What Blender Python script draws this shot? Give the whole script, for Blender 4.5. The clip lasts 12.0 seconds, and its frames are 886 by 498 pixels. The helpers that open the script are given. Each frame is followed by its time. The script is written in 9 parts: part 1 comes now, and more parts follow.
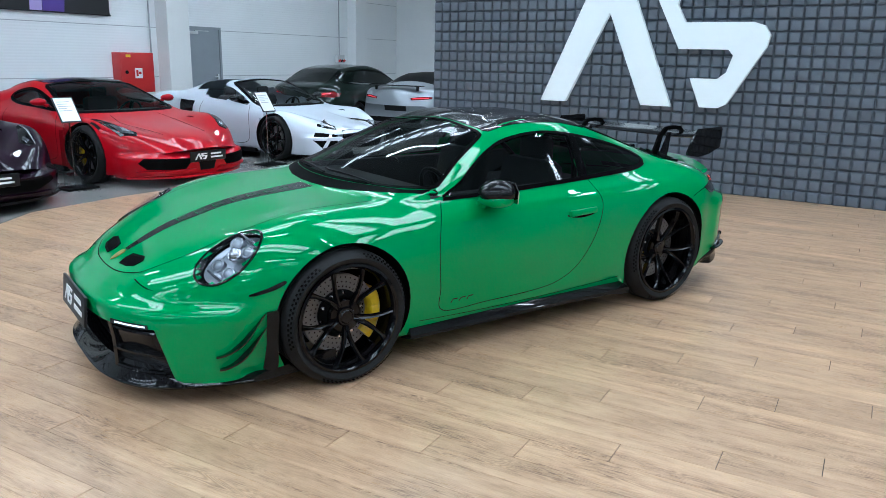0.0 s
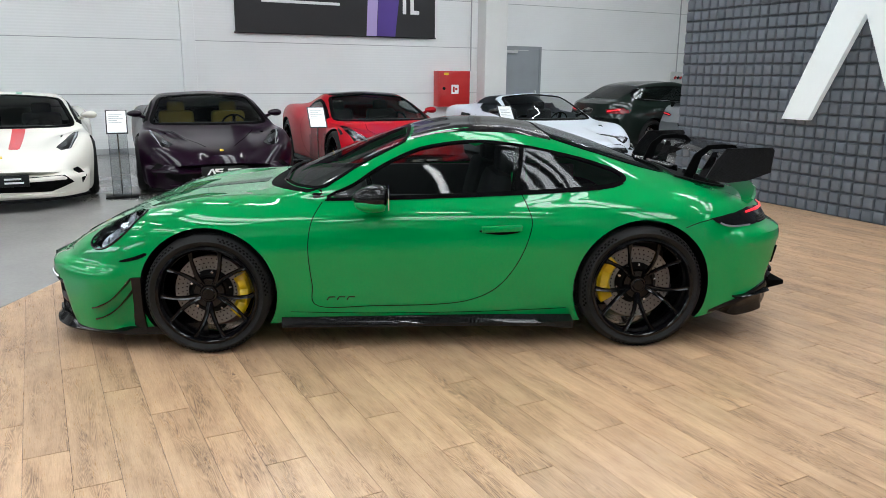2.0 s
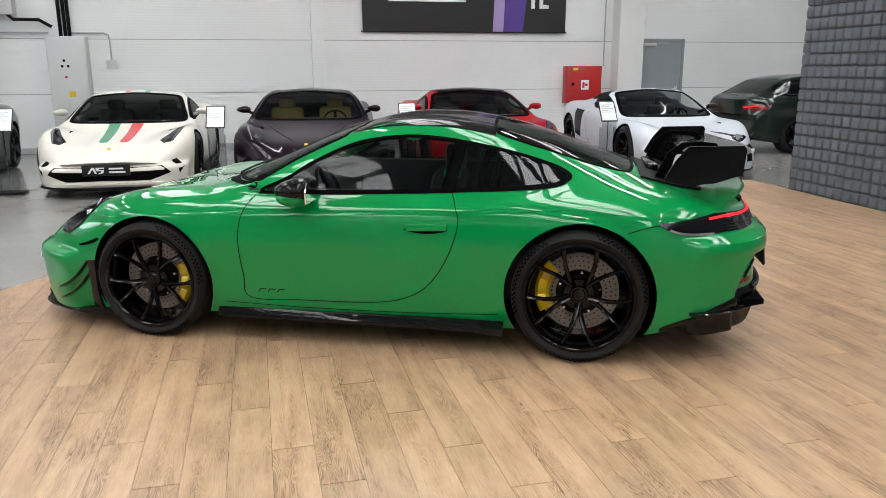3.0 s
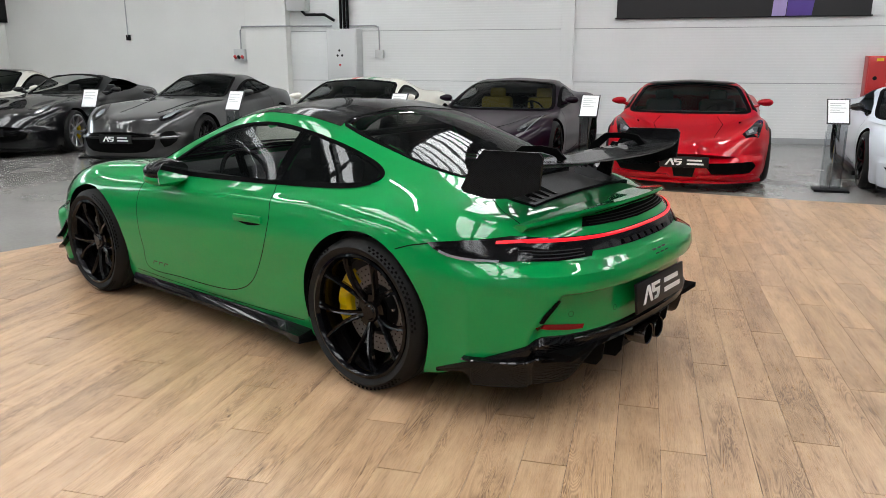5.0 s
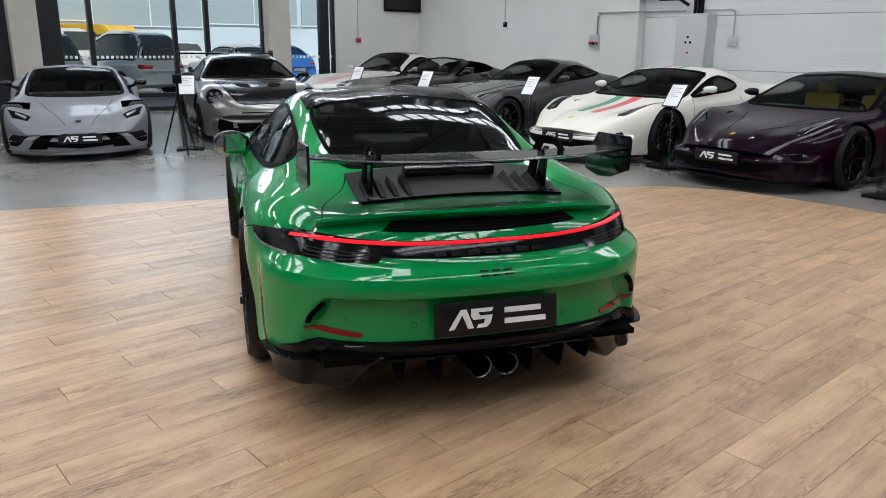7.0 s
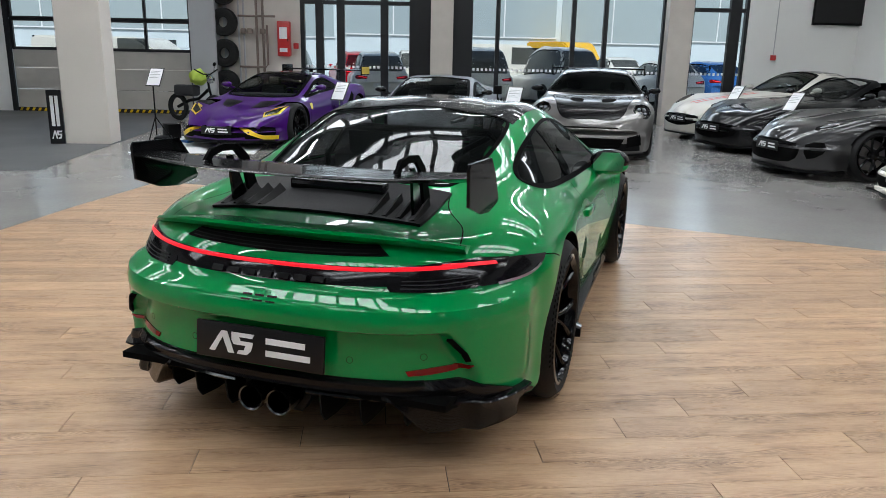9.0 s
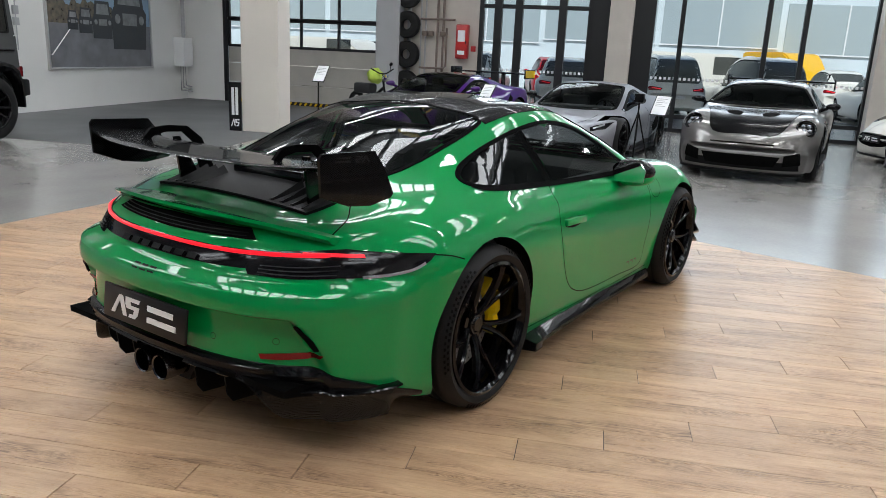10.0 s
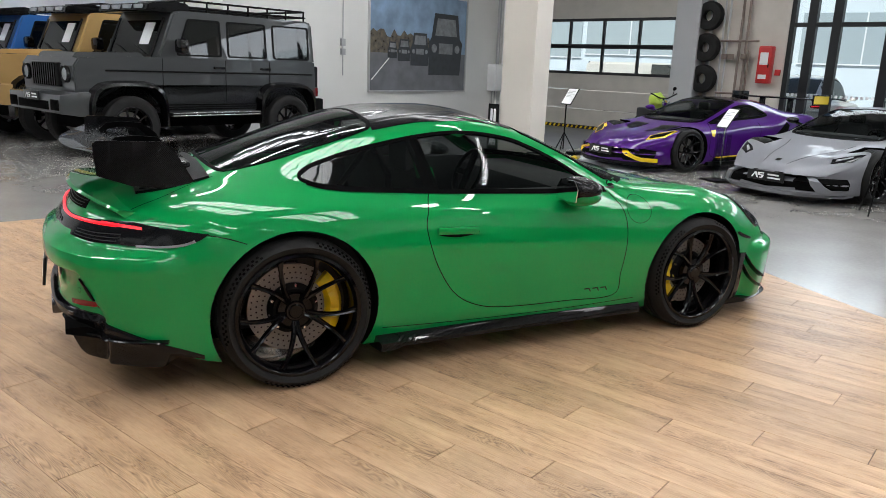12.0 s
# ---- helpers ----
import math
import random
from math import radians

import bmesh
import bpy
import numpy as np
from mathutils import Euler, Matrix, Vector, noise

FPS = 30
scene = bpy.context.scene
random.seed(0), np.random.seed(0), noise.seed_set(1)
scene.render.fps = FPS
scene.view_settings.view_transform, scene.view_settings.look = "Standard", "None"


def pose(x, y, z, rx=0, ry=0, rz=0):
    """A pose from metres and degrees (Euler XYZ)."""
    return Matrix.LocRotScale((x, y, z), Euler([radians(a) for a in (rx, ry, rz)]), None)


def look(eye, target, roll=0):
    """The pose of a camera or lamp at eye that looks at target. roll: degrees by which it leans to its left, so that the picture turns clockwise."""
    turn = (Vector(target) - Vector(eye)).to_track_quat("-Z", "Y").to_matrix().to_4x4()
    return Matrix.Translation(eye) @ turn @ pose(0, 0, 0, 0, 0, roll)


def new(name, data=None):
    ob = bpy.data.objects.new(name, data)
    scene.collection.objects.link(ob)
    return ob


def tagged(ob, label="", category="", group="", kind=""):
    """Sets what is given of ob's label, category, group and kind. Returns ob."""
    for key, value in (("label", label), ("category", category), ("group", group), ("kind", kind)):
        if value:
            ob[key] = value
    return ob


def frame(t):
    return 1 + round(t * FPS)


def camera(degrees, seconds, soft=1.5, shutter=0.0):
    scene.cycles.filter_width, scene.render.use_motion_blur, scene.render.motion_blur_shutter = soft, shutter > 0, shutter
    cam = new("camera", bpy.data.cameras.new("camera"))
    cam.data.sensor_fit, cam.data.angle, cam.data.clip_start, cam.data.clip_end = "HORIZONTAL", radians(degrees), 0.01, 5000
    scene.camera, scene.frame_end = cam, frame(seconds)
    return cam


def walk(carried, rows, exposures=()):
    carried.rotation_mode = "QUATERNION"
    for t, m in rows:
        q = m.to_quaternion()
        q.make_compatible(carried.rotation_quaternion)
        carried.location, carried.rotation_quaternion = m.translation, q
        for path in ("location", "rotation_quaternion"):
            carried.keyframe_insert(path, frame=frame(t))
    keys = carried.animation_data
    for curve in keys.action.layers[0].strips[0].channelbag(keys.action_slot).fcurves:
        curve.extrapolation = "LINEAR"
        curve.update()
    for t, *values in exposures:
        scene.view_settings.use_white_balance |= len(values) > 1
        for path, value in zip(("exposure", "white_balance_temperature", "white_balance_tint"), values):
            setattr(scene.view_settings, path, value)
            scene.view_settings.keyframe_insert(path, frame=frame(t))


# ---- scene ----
cam = camera(61.0, 12.0, soft=0.8)
EXPOSURES = [(0, .05, 5200, 3), (.7, .06, 5200, 4), (1.3, .04, 5600, 6), (2, .03, 6150, 8), (3.5, -.04, 6500, 10), (5.5, -.06, 6450, 10), (6.5, -.2, 6260, 10), (7.5, -.36, 6180, 10), (9.5, -.22, 6230, 10), (10.5, -.13, 6370, 11), (12, .05, 6430, 11)]
PATH = [
    (0, (-2.947, -3.996, 1.606), (-1.797, -2.436, 1.113), 1.2),
    (0.5, (-2.314, -4.372, 1.59), (-1.404, -2.657, 1.11), 1.2),
    (1, (-1.648, -4.699, 1.587), (-0.993, -2.868, 1.118), 1.1),
    (1.5, (-0.938, -4.897, 1.578), (-0.542, -2.992, 1.115), 0.9),
    (2, (-0.223, -4.975, 1.571), (-0.08, -3.034, 1.111), 0.6),
    (2.5, (0.508, -4.921, 1.558), (0.399, -2.978, 1.095), 0.2),
    (3, (1.2, -4.742, 1.545), (0.854, -2.828, 1.077), -0.2),
    (3.5, (1.863, -4.443, 1.516), (1.285, -2.588, 1.04), -0.5),
    (3.7, (2.112, -4.302, 1.517), (1.443, -2.478, 1.041), -0.6),
    (5.3, (3.858, -2.912, 1.496), (2.526, -1.504, 1.005), 0.2),
    (5.5, (4.03, -2.703, 1.485), (2.621, -1.372, 0.991), 0.3),
    (6, (4.434, -2.186, 1.496), (2.852, -1.073, 0.99), 0.5),
    (6.5, (4.728, -1.607, 1.502), (2.997, -0.75, 0.983), 0.6),
    (7, (4.899, -1.029, 1.532), (3.057, -0.456, 1.006), 0.5),
    (7.5, (4.949, -0.409, 1.535), (3.04, -0.137, 1.008), 0.5),
    (7.7, (4.928, -0.156, 1.549), (3.004, -0.006, 1.022), 0.5),
    (9.3, (4.298, 1.755, 1.502), (2.521, 0.983, 1.005), 1.7),
    (9.5, (4.192, 1.969, 1.5), (2.462, 1.097, 1.002), 2.1),
    (10, (3.861, 2.484, 1.499), (2.269, 1.382, 0.997), 2.7),
    (10.5, (3.499, 2.977, 1.505), (2.073, 1.669, 1.0), 2.8),
    (11, (3.068, 3.419, 1.511), (1.827, 1.933, 1.012), 2.6),
    (11.5, (2.613, 3.842, 1.523), (1.559, 2.213, 1.038), 2.4),
    (12, (2.124, 4.163, 1.514), (1.254, 2.426, 1.04), 2.3),
]
walk(cam, [(t, look(eye, target, roll)) for t, eye, target, roll in PATH], EXPOSURES)

# ---------------------------------------------------------------- room frame
ROOM = 24.0                       # the hall is turned by this against the green car
CU, SU = math.cos(radians(ROOM)), math.sin(radians(ROOM))


def uv(u, v, z=0.0):
    return Vector((u * CU - v * SU, u * SU + v * CU, z))


def uvpose(u, v, z=0.0, turn=0.0):
    p = uv(u, v, z)
    return pose(p.x, p.y, p.z, 0, 0, ROOM + turn)


# ---------------------------------------------------------------- world
world = bpy.data.worlds.new("sky")
scene.world = world
world.use_nodes = True
wn = world.node_tree.nodes
sky = wn.new("ShaderNodeTexSky")
sky.sky_type, sky.sun_disc = "NISHITA", False
sky.sun_elevation, sky.sun_rotation = radians(51), radians(65)
world.node_tree.links.new(sky.outputs[0], wn["Background"].inputs[0])
wn["Background"].inputs[1].default_value = 0.15
sun = new("sun", bpy.data.lights.new("sun", "SUN"))
sun.data.energy, sun.data.angle, sun.data.color = 5.0, radians(4), (1.0, 0.98, 0.95)
sun.matrix_world = look((10, 4, 34), (-16, -8, 0))
SKYLIGHT, STRIP, DAYLIGHT = 11.5, 40.0, 7.0


# ---------------------------------------------------------------- materials
def material(name, colour, rough=0.5, metal=0.0, spec=0.5, coat=0.0, grain=0.0, scale=40.0, bump=0.0, emit=0.0, stain=0.0, stain_scale=3.0, coat_rough=0.01):
    m = bpy.data.materials.new(name)
    m.use_nodes = True
    nt = m.node_tree
    b = nt.nodes["Principled BSDF"]
    b.inputs["Base Color"].default_value = (*colour, 1)
    b.inputs["Roughness"].default_value, b.inputs["Metallic"].default_value = rough, metal
    b.inputs["Specular IOR Level"].default_value = spec
    b.inputs["Coat Weight"].default_value, b.inputs["Coat Roughness"].default_value = coat, coat_rough
    if emit:
        b.inputs["Emission Color"].default_value, b.inputs["Emission Strength"].default_value = (*colour, 1), emit
    if grain or bump or stain:
        tc = nt.nodes.new("ShaderNodeTexCoord")
        n = nt.nodes.new("ShaderNodeTexNoise")
        n.inputs["Scale"].default_value, n.inputs["Detail"].default_value = scale, 4
        nt.links.new(tc.outputs["Object"], n.inputs["Vector"])
        n2 = nt.nodes.new("ShaderNodeTexNoise")
        n2.inputs["Scale"].default_value, n2.inputs["Detail"].default_value = stain_scale, 5
        nt.links.new(tc.outputs["Object"], n2.inputs["Vector"])
        last = None
        for src, amount in ((n, grain), (n2, stain)):
            if not amount:
                continue
            r = nt.nodes.new("ShaderNodeMapRange")
            r.inputs[1].default_value, r.inputs[2].default_value = 0.3, 0.7
            r.inputs[3].default_value, r.inputs[4].default_value = 1 - amount, 1 + amount
            nt.links.new(src.outputs[0], r.inputs[0])
            x = nt.nodes.new("ShaderNodeVectorMath")
            x.operation = "SCALE"
            if last:
                nt.links.new(last, x.inputs[0])
            else:
                x.inputs[0].default_value = colour
            nt.links.new(r.outputs[0], x.inputs["Scale"])
            last = x.outputs[0]
        if last:
            nt.links.new(last, b.inputs["Base Color"])
        if stain:
            rr = nt.nodes.new("ShaderNodeMapRange")
            rr.inputs[1].default_value, rr.inputs[2].default_value = 0.3, 0.7
            rr.inputs[3].default_value, rr.inputs[4].default_value = max(0.02, rough * (1 - stain)), min(1, rough * (1 + stain))
            nt.links.new(n2.outputs[0], rr.inputs[0])
            nt.links.new(rr.outputs[0], b.inputs["Roughness"])
        if bump:
            bp = nt.nodes.new("ShaderNodeBump")
            bp.inputs["Strength"].default_value, bp.inputs["Distance"].default_value = bump, 0.004
            nt.links.new(n.outputs[0], bp.inputs["Height"])
            nt.links.new(bp.outputs[0], b.inputs["Normal"])
    return m


def paint(name, colour, metal=0.0, rough=0.35, coat=0.75):
    return material(name, colour, rough=rough, metal=metal, coat=coat, spec=0.05, grain=0.06 if metal else 0.015, scale=900, stain=0.02, stain_scale=1.5)


def glass_material(name, tint, see, spec=0.5):
    """Tinted car glass: a glossy dark sheet that lets a part of the light through."""
    m = bpy.data.materials.new(name)
    m.use_nodes = True
    nt = m.node_tree
    b = nt.nodes["Principled BSDF"]
    b.inputs["Base Color"].default_value = (0.004, 0.005, 0.005, 1)
    b.inputs["Roughness"].default_value = 0.02
    b.inputs["Specular IOR Level"].default_value = spec
    t = nt.nodes.new("ShaderNodeBsdfTransparent")
    t.inputs[0].default_value = (*tint, 1)
    mix = nt.nodes.new("ShaderNodeMixShader")
    mix.inputs[0].default_value = see
    nt.links.new(b.outputs[0], mix.inputs[1])
    nt.links.new(t.outputs[0], mix.inputs[2])
    nt.links.new(mix.outputs[0], nt.nodes["Material Output"].inputs[0])
    return m


def carbon_material():
    m = material("carbon", (0.012, 0.012, 0.013), rough=0.25, coat=0.42, spec=0.03, coat_rough=0.02)
    nt = m.node_tree
    b = nt.nodes["Principled BSDF"]
    tc = nt.nodes.new("ShaderNodeTexCoord")
    ch = nt.nodes.new("ShaderNodeTexChecker")
    ch.inputs["Scale"].default_value = 260
    ch.inputs[1].default_value, ch.inputs[2].default_value = (0.002, 0.002, 0.0022, 1), (0.011, 0.011, 0.012, 1)
    nt.links.new(tc.outputs["Object"], ch.inputs[0])
    nt.links.new(ch.outputs[0], b.inputs["Base Color"])
    return m


GREEN = paint("green_paint", (0.0004, 0.255, 0.058), coat=0.9)
BLACK = material("black_gloss", (0.003, 0.003, 0.0035), rough=0.12, spec=0.4)
SATIN = material("black_plastic", (0.004, 0.004, 0.0043), rough=0.42, spec=0.1, grain=0.1, scale=300, bump=0.1)
DARK = material("dark_void", (0.0025, 0.0025, 0.0025), rough=0.9, spec=0.05)
CARBON = carbon_material()
GLASS = glass_material("tinted_glass", (0.78, 0.82, 0.80), 0.66)
GLASSB = glass_material("dark_glass", (0.62, 0.64, 0.64), 0.5)
GLASSW = glass_material("windscreen_glass", (0.8, 0.83, 0.82), 0.7)
GLASSS = glass_material("side_glass", (0.66, 0.7, 0.69), 0.6, 0.4)
GLASSQ = glass_material("privacy_glass", (0.4, 0.41, 0.41), 0.3, 0.35)
GLASSO = glass_material("off_roader_glass", (0.35, 0.36, 0.36), 0.2, 0.5)
RUBBER = material("tyre_rubber", (0.012, 0.012, 0.012), rough=0.6, spec=0.2, grain=0.2, scale=120, bump=0.2)
RIMB = material("black_rim", (0.0025, 0.0025, 0.003), rough=0.1, spec=0.25)
RIMS = material("silver_rim", (0.35, 0.35, 0.36), rough=0.3, metal=0.9)
STEEL = material("brake_steel", (0.24, 0.22, 0.21), rough=0.42, metal=0.45, grain=0.15, scale=200)
CHROME = material("chrome", (0.75, 0.75, 0.76), rough=0.08, metal=1.0)
YELLOW = material("yellow_paint", (0.75, 0.5, 0.0), rough=0.3, coat=0.7)
GOLD = material("worn_gold", (0.36, 0.24, 0.06), rough=0.35, metal=0.6, grain=0.3, scale=300)
REDL = material("red_lens", (0.16, 0.002, 0.004), rough=0.15, coat=0.4, spec=0.3)
GLOW = material("red_light", (0.9, 0.012, 0.026), rough=0.3, emit=0.9)
WHITEL = material("white_light", (0.95, 0.97, 1.0), rough=0.3, emit=0.9)
LAMPG = material("lamp_silver", (0.38, 0.40, 0.43), rough=0.25, metal=0.5)
LAMPD = material("lamp_dark_silver", (0.15, 0.16, 0.175), rough=0.2, metal=0.6)
LENSD = material("dark_lens", (0.006, 0.006, 0.007), rough=0.1, spec=0.3)
SMOKE = material("smoked_slat", (0.02, 0.02, 0.022), rough=0.4, spec=0.2)
TRIM = material("black_trim", (0.003, 0.003, 0.0032), rough=0.5, spec=0.01)
DCHROME = material("dark_chrome", (0.12, 0.12, 0.125), rough=0.2, metal=1.0)
PLATE = material("plate_black", (0.007, 0.007, 0.008), rough=0.4, spec=0.3)
WHITE = material("white_print", (0.85, 0.85, 0.85), rough=0.5)
PAPER = material("paper", (0.85, 0.86, 0.87), rough=0.6)
SEAT = material("black_leather", (0.04, 0.04, 0.042), rough=0.55, spec=0.08, grain=0.1, scale=200, bump=0.15)
DASH = material("dash_plastic", (0.03, 0.03, 0.031), rough=0.55, spec=0.2, grain=0.08, scale=250, bump=0.1)
MIRROR = material("mirror_glass", (0.8, 0.8, 0.8), rough=0.02, metal=1.0)


# ---------------------------------------------------------------- mesh helpers
def part(name, bm, mat, parent=None, label="", smooth=True):
    me = bpy.data.meshes.new(name)
    bmesh.ops.recalc_face_normals(bm, faces=bm.faces)
    bm.to_mesh(me)
    bm.free()
    for m in (mat if isinstance(mat, (list, tuple)) else [mat]):
        me.materials.append(m)
    if smooth:
        me.shade_smooth()
        me.set_sharp_from_angle(angle=radians(38))
    ob = new(name, me)
    if parent:
        ob.parent = parent
    if label:
        ob["label"] = label
    return ob


def again(name, ob, parent, m, label=""):
    """A part that shares another part's mesh."""
    o = new(name, ob.data)
    o.parent, o.matrix_basis = parent, m
    if label:
        o["label"] = label
    return o


def thing(name, m, label, category, group="", kind=""):
    e = new(name)
    e.empty_display_size = 0.2
    e.matrix_basis = m
    return tagged(e, label, category, group, kind)


def box(bm, lo, hi, m=None, bevel=0.0):
    r = bmesh.ops.create_cube(bm, size=1)
    s = [max(1e-4, b - a) for a, b in zip(lo, hi)]
    c = [(a + b) / 2 for a, b in zip(lo, hi)]
    mm = Matrix.Translation(c) @ Matrix.Diagonal((*s, 1))
    if m:
        mm = m @ mm
    bmesh.ops.transform(bm, matrix=mm, verts=r["verts"])
    if bevel:
        es = {e for v in r["verts"] for e in v.link_edges}
        bmesh.ops.bevel(bm, geom=list(es), offset=bevel, segments=2, affect="EDGES", profile=0.5)
    return bm


def tube(bm, points, r, sides=8, closed=False):
    pts = [Vector(p) for p in points]
    rings = []
    for i, p in enumerate(pts):
        a = pts[max(0, i - 1)]
        b = pts[min(len(pts) - 1, i + 1)]
        d = (b - a).normalized()
        up = Vector((0, 0, 1)) if abs(d.z) < 0.95 else Vector((1, 0, 0))
        s = d.cross(up).normalized()
        w = s.cross(d)
        rr = r[i] if isinstance(r, (list, tuple)) else r
        rings.append([bm.verts.new(p + rr * (math.cos(k * 2 * math.pi / sides) * s + math.sin(k * 2 * math.pi / sides) * w)) for k in range(sides)])
    for a, b in zip(rings, rings[1:]):
        for k in range(sides):
            bm.faces.new((a[k], a[(k + 1) % sides], b[(k + 1) % sides], b[k]))
    bm.faces.new(rings[0][::-1])
    bm.faces.new(rings[-1])
    return bm


def lathe(bm, profile, n=48, axis="y", close=True, m=None):
    """Turns a profile of (radius, along) round an axis."""
    rings = []
    for k in range(n):
        a = 2 * math.pi * k / n
        ring = []
        for r, h in profile:
            p = Vector((r * math.cos(a), h, r * math.sin(a))) if axis == "y" else Vector((r * math.cos(a), r * math.sin(a), h))
            ring.append(bm.verts.new(m @ p if m else p))
        rings.append(ring)
    for k in range(n):
        a, b = rings[k], rings[(k + 1) % n]
        for i in range(len(profile) - (0 if close else 1)):
            j = (i + 1) % len(profile)
            try:
                bm.faces.new((a[i], a[j], b[j], b[i]))
            except ValueError:
                pass
    return bm


def prism(bm, outline, depth, m=None):
    """A flat outline of (x, z) pushed along y from 0 to depth."""
    a = [bm.verts.new((x, 0, z)) for x, z in outline]
    b = [bm.verts.new((x, depth, z)) for x, z in outline]
    bm.faces.new(a)
    bm.faces.new(b[::-1])
    n = len(a)
    for i in range(n):
        bm.faces.new((a[i], b[i], b[(i + 1) % n], a[(i + 1) % n]))
    if m:
        bmesh.ops.transform(bm, matrix=m, verts=a + b)
    return bm


def rounded(outline, r, steps=4):
    """A flat outline with its corners rounded."""
    out = []
    n = len(outline)
    for i in range(n):
        a, b, c = (Vector(outline[k % n]) for k in (i - 1, i, i + 1))
        u, w = (a - b), (c - b)
        d = min(r, u.length * .45, w.length * .45)
        p, q = b + u.normalized() * d, b + w.normalized() * d
        for k in range(steps + 1):
            t = k / steps
            v = p * (1 - t) ** 2 + b * 2 * t * (1 - t) + q * t * t
            out.append((v.x, v.y))
    return out


def table(rows):
    """A smooth monotone curve through (x, a, b, ...) rows: f(x) gives an array of the values."""
    r = np.array(sorted(rows), float)
    xs, ys = r[:, 0], r[:, 1:]
    h = np.diff(xs)[:, None]
    d = np.diff(ys, axis=0) / h
    m = np.zeros_like(ys)
    m[0], m[-1] = d[0], d[-1]
    for i in range(1, len(xs) - 1):
        ok = d[i - 1] * d[i] > 0
        w1, w2 = 2 * h[i] + h[i - 1], h[i] + 2 * h[i - 1]
        with np.errstate(divide="ignore", invalid="ignore"):
            m[i] = np.where(ok, (w1 + w2) / (w1 / d[i - 1] + w2 / d[i]), 0)

    def f(x):
        x = min(max(x, xs[0]), xs[-1])
        i = min(max(int(np.searchsorted(xs, x)) - 1, 0), len(xs) - 2)
        t = (x - xs[i]) / (xs[i + 1] - xs[i])
        hh = xs[i + 1] - xs[i]
        return ((2 * t ** 3 - 3 * t ** 2 + 1) * ys[i] + (t ** 3 - 2 * t ** 2 + t) * hh * m[i] + (3 * t ** 2 - 2 * t ** 3) * ys[i + 1] + (t ** 3 - t ** 2) * hh * m[i + 1])
    return f


def spline(points, steps, closed=False):
    """Catmull-Rom through points of any size."""
    p = [np.array(q, float) for q in points]
    n = len(p)
    out = []
    for i in range(n if closed else n - 1):
        if closed:
            a, b, c, d = p[i - 1], p[i], p[(i + 1) % n], p[(i + 2) % n]
        else:
            a, b, c, d = p[max(0, i - 1)], p[i], p[i + 1], p[min(n - 1, i + 2)]
        k = steps if isinstance(steps, int) else steps[i]
        for s in range(k):
            t = s / k
            out.append(0.5 * (2 * b + (c - a) * t + (2 * a - 5 * b + 4 * c - d) * t * t + (3 * b - 3 * c + d - a) * t ** 3))
    if not closed:
        out.append(p[-1])
    return out


# ---------------------------------------------------------------- car bodies
from mathutils.bvhtree import BVHTree


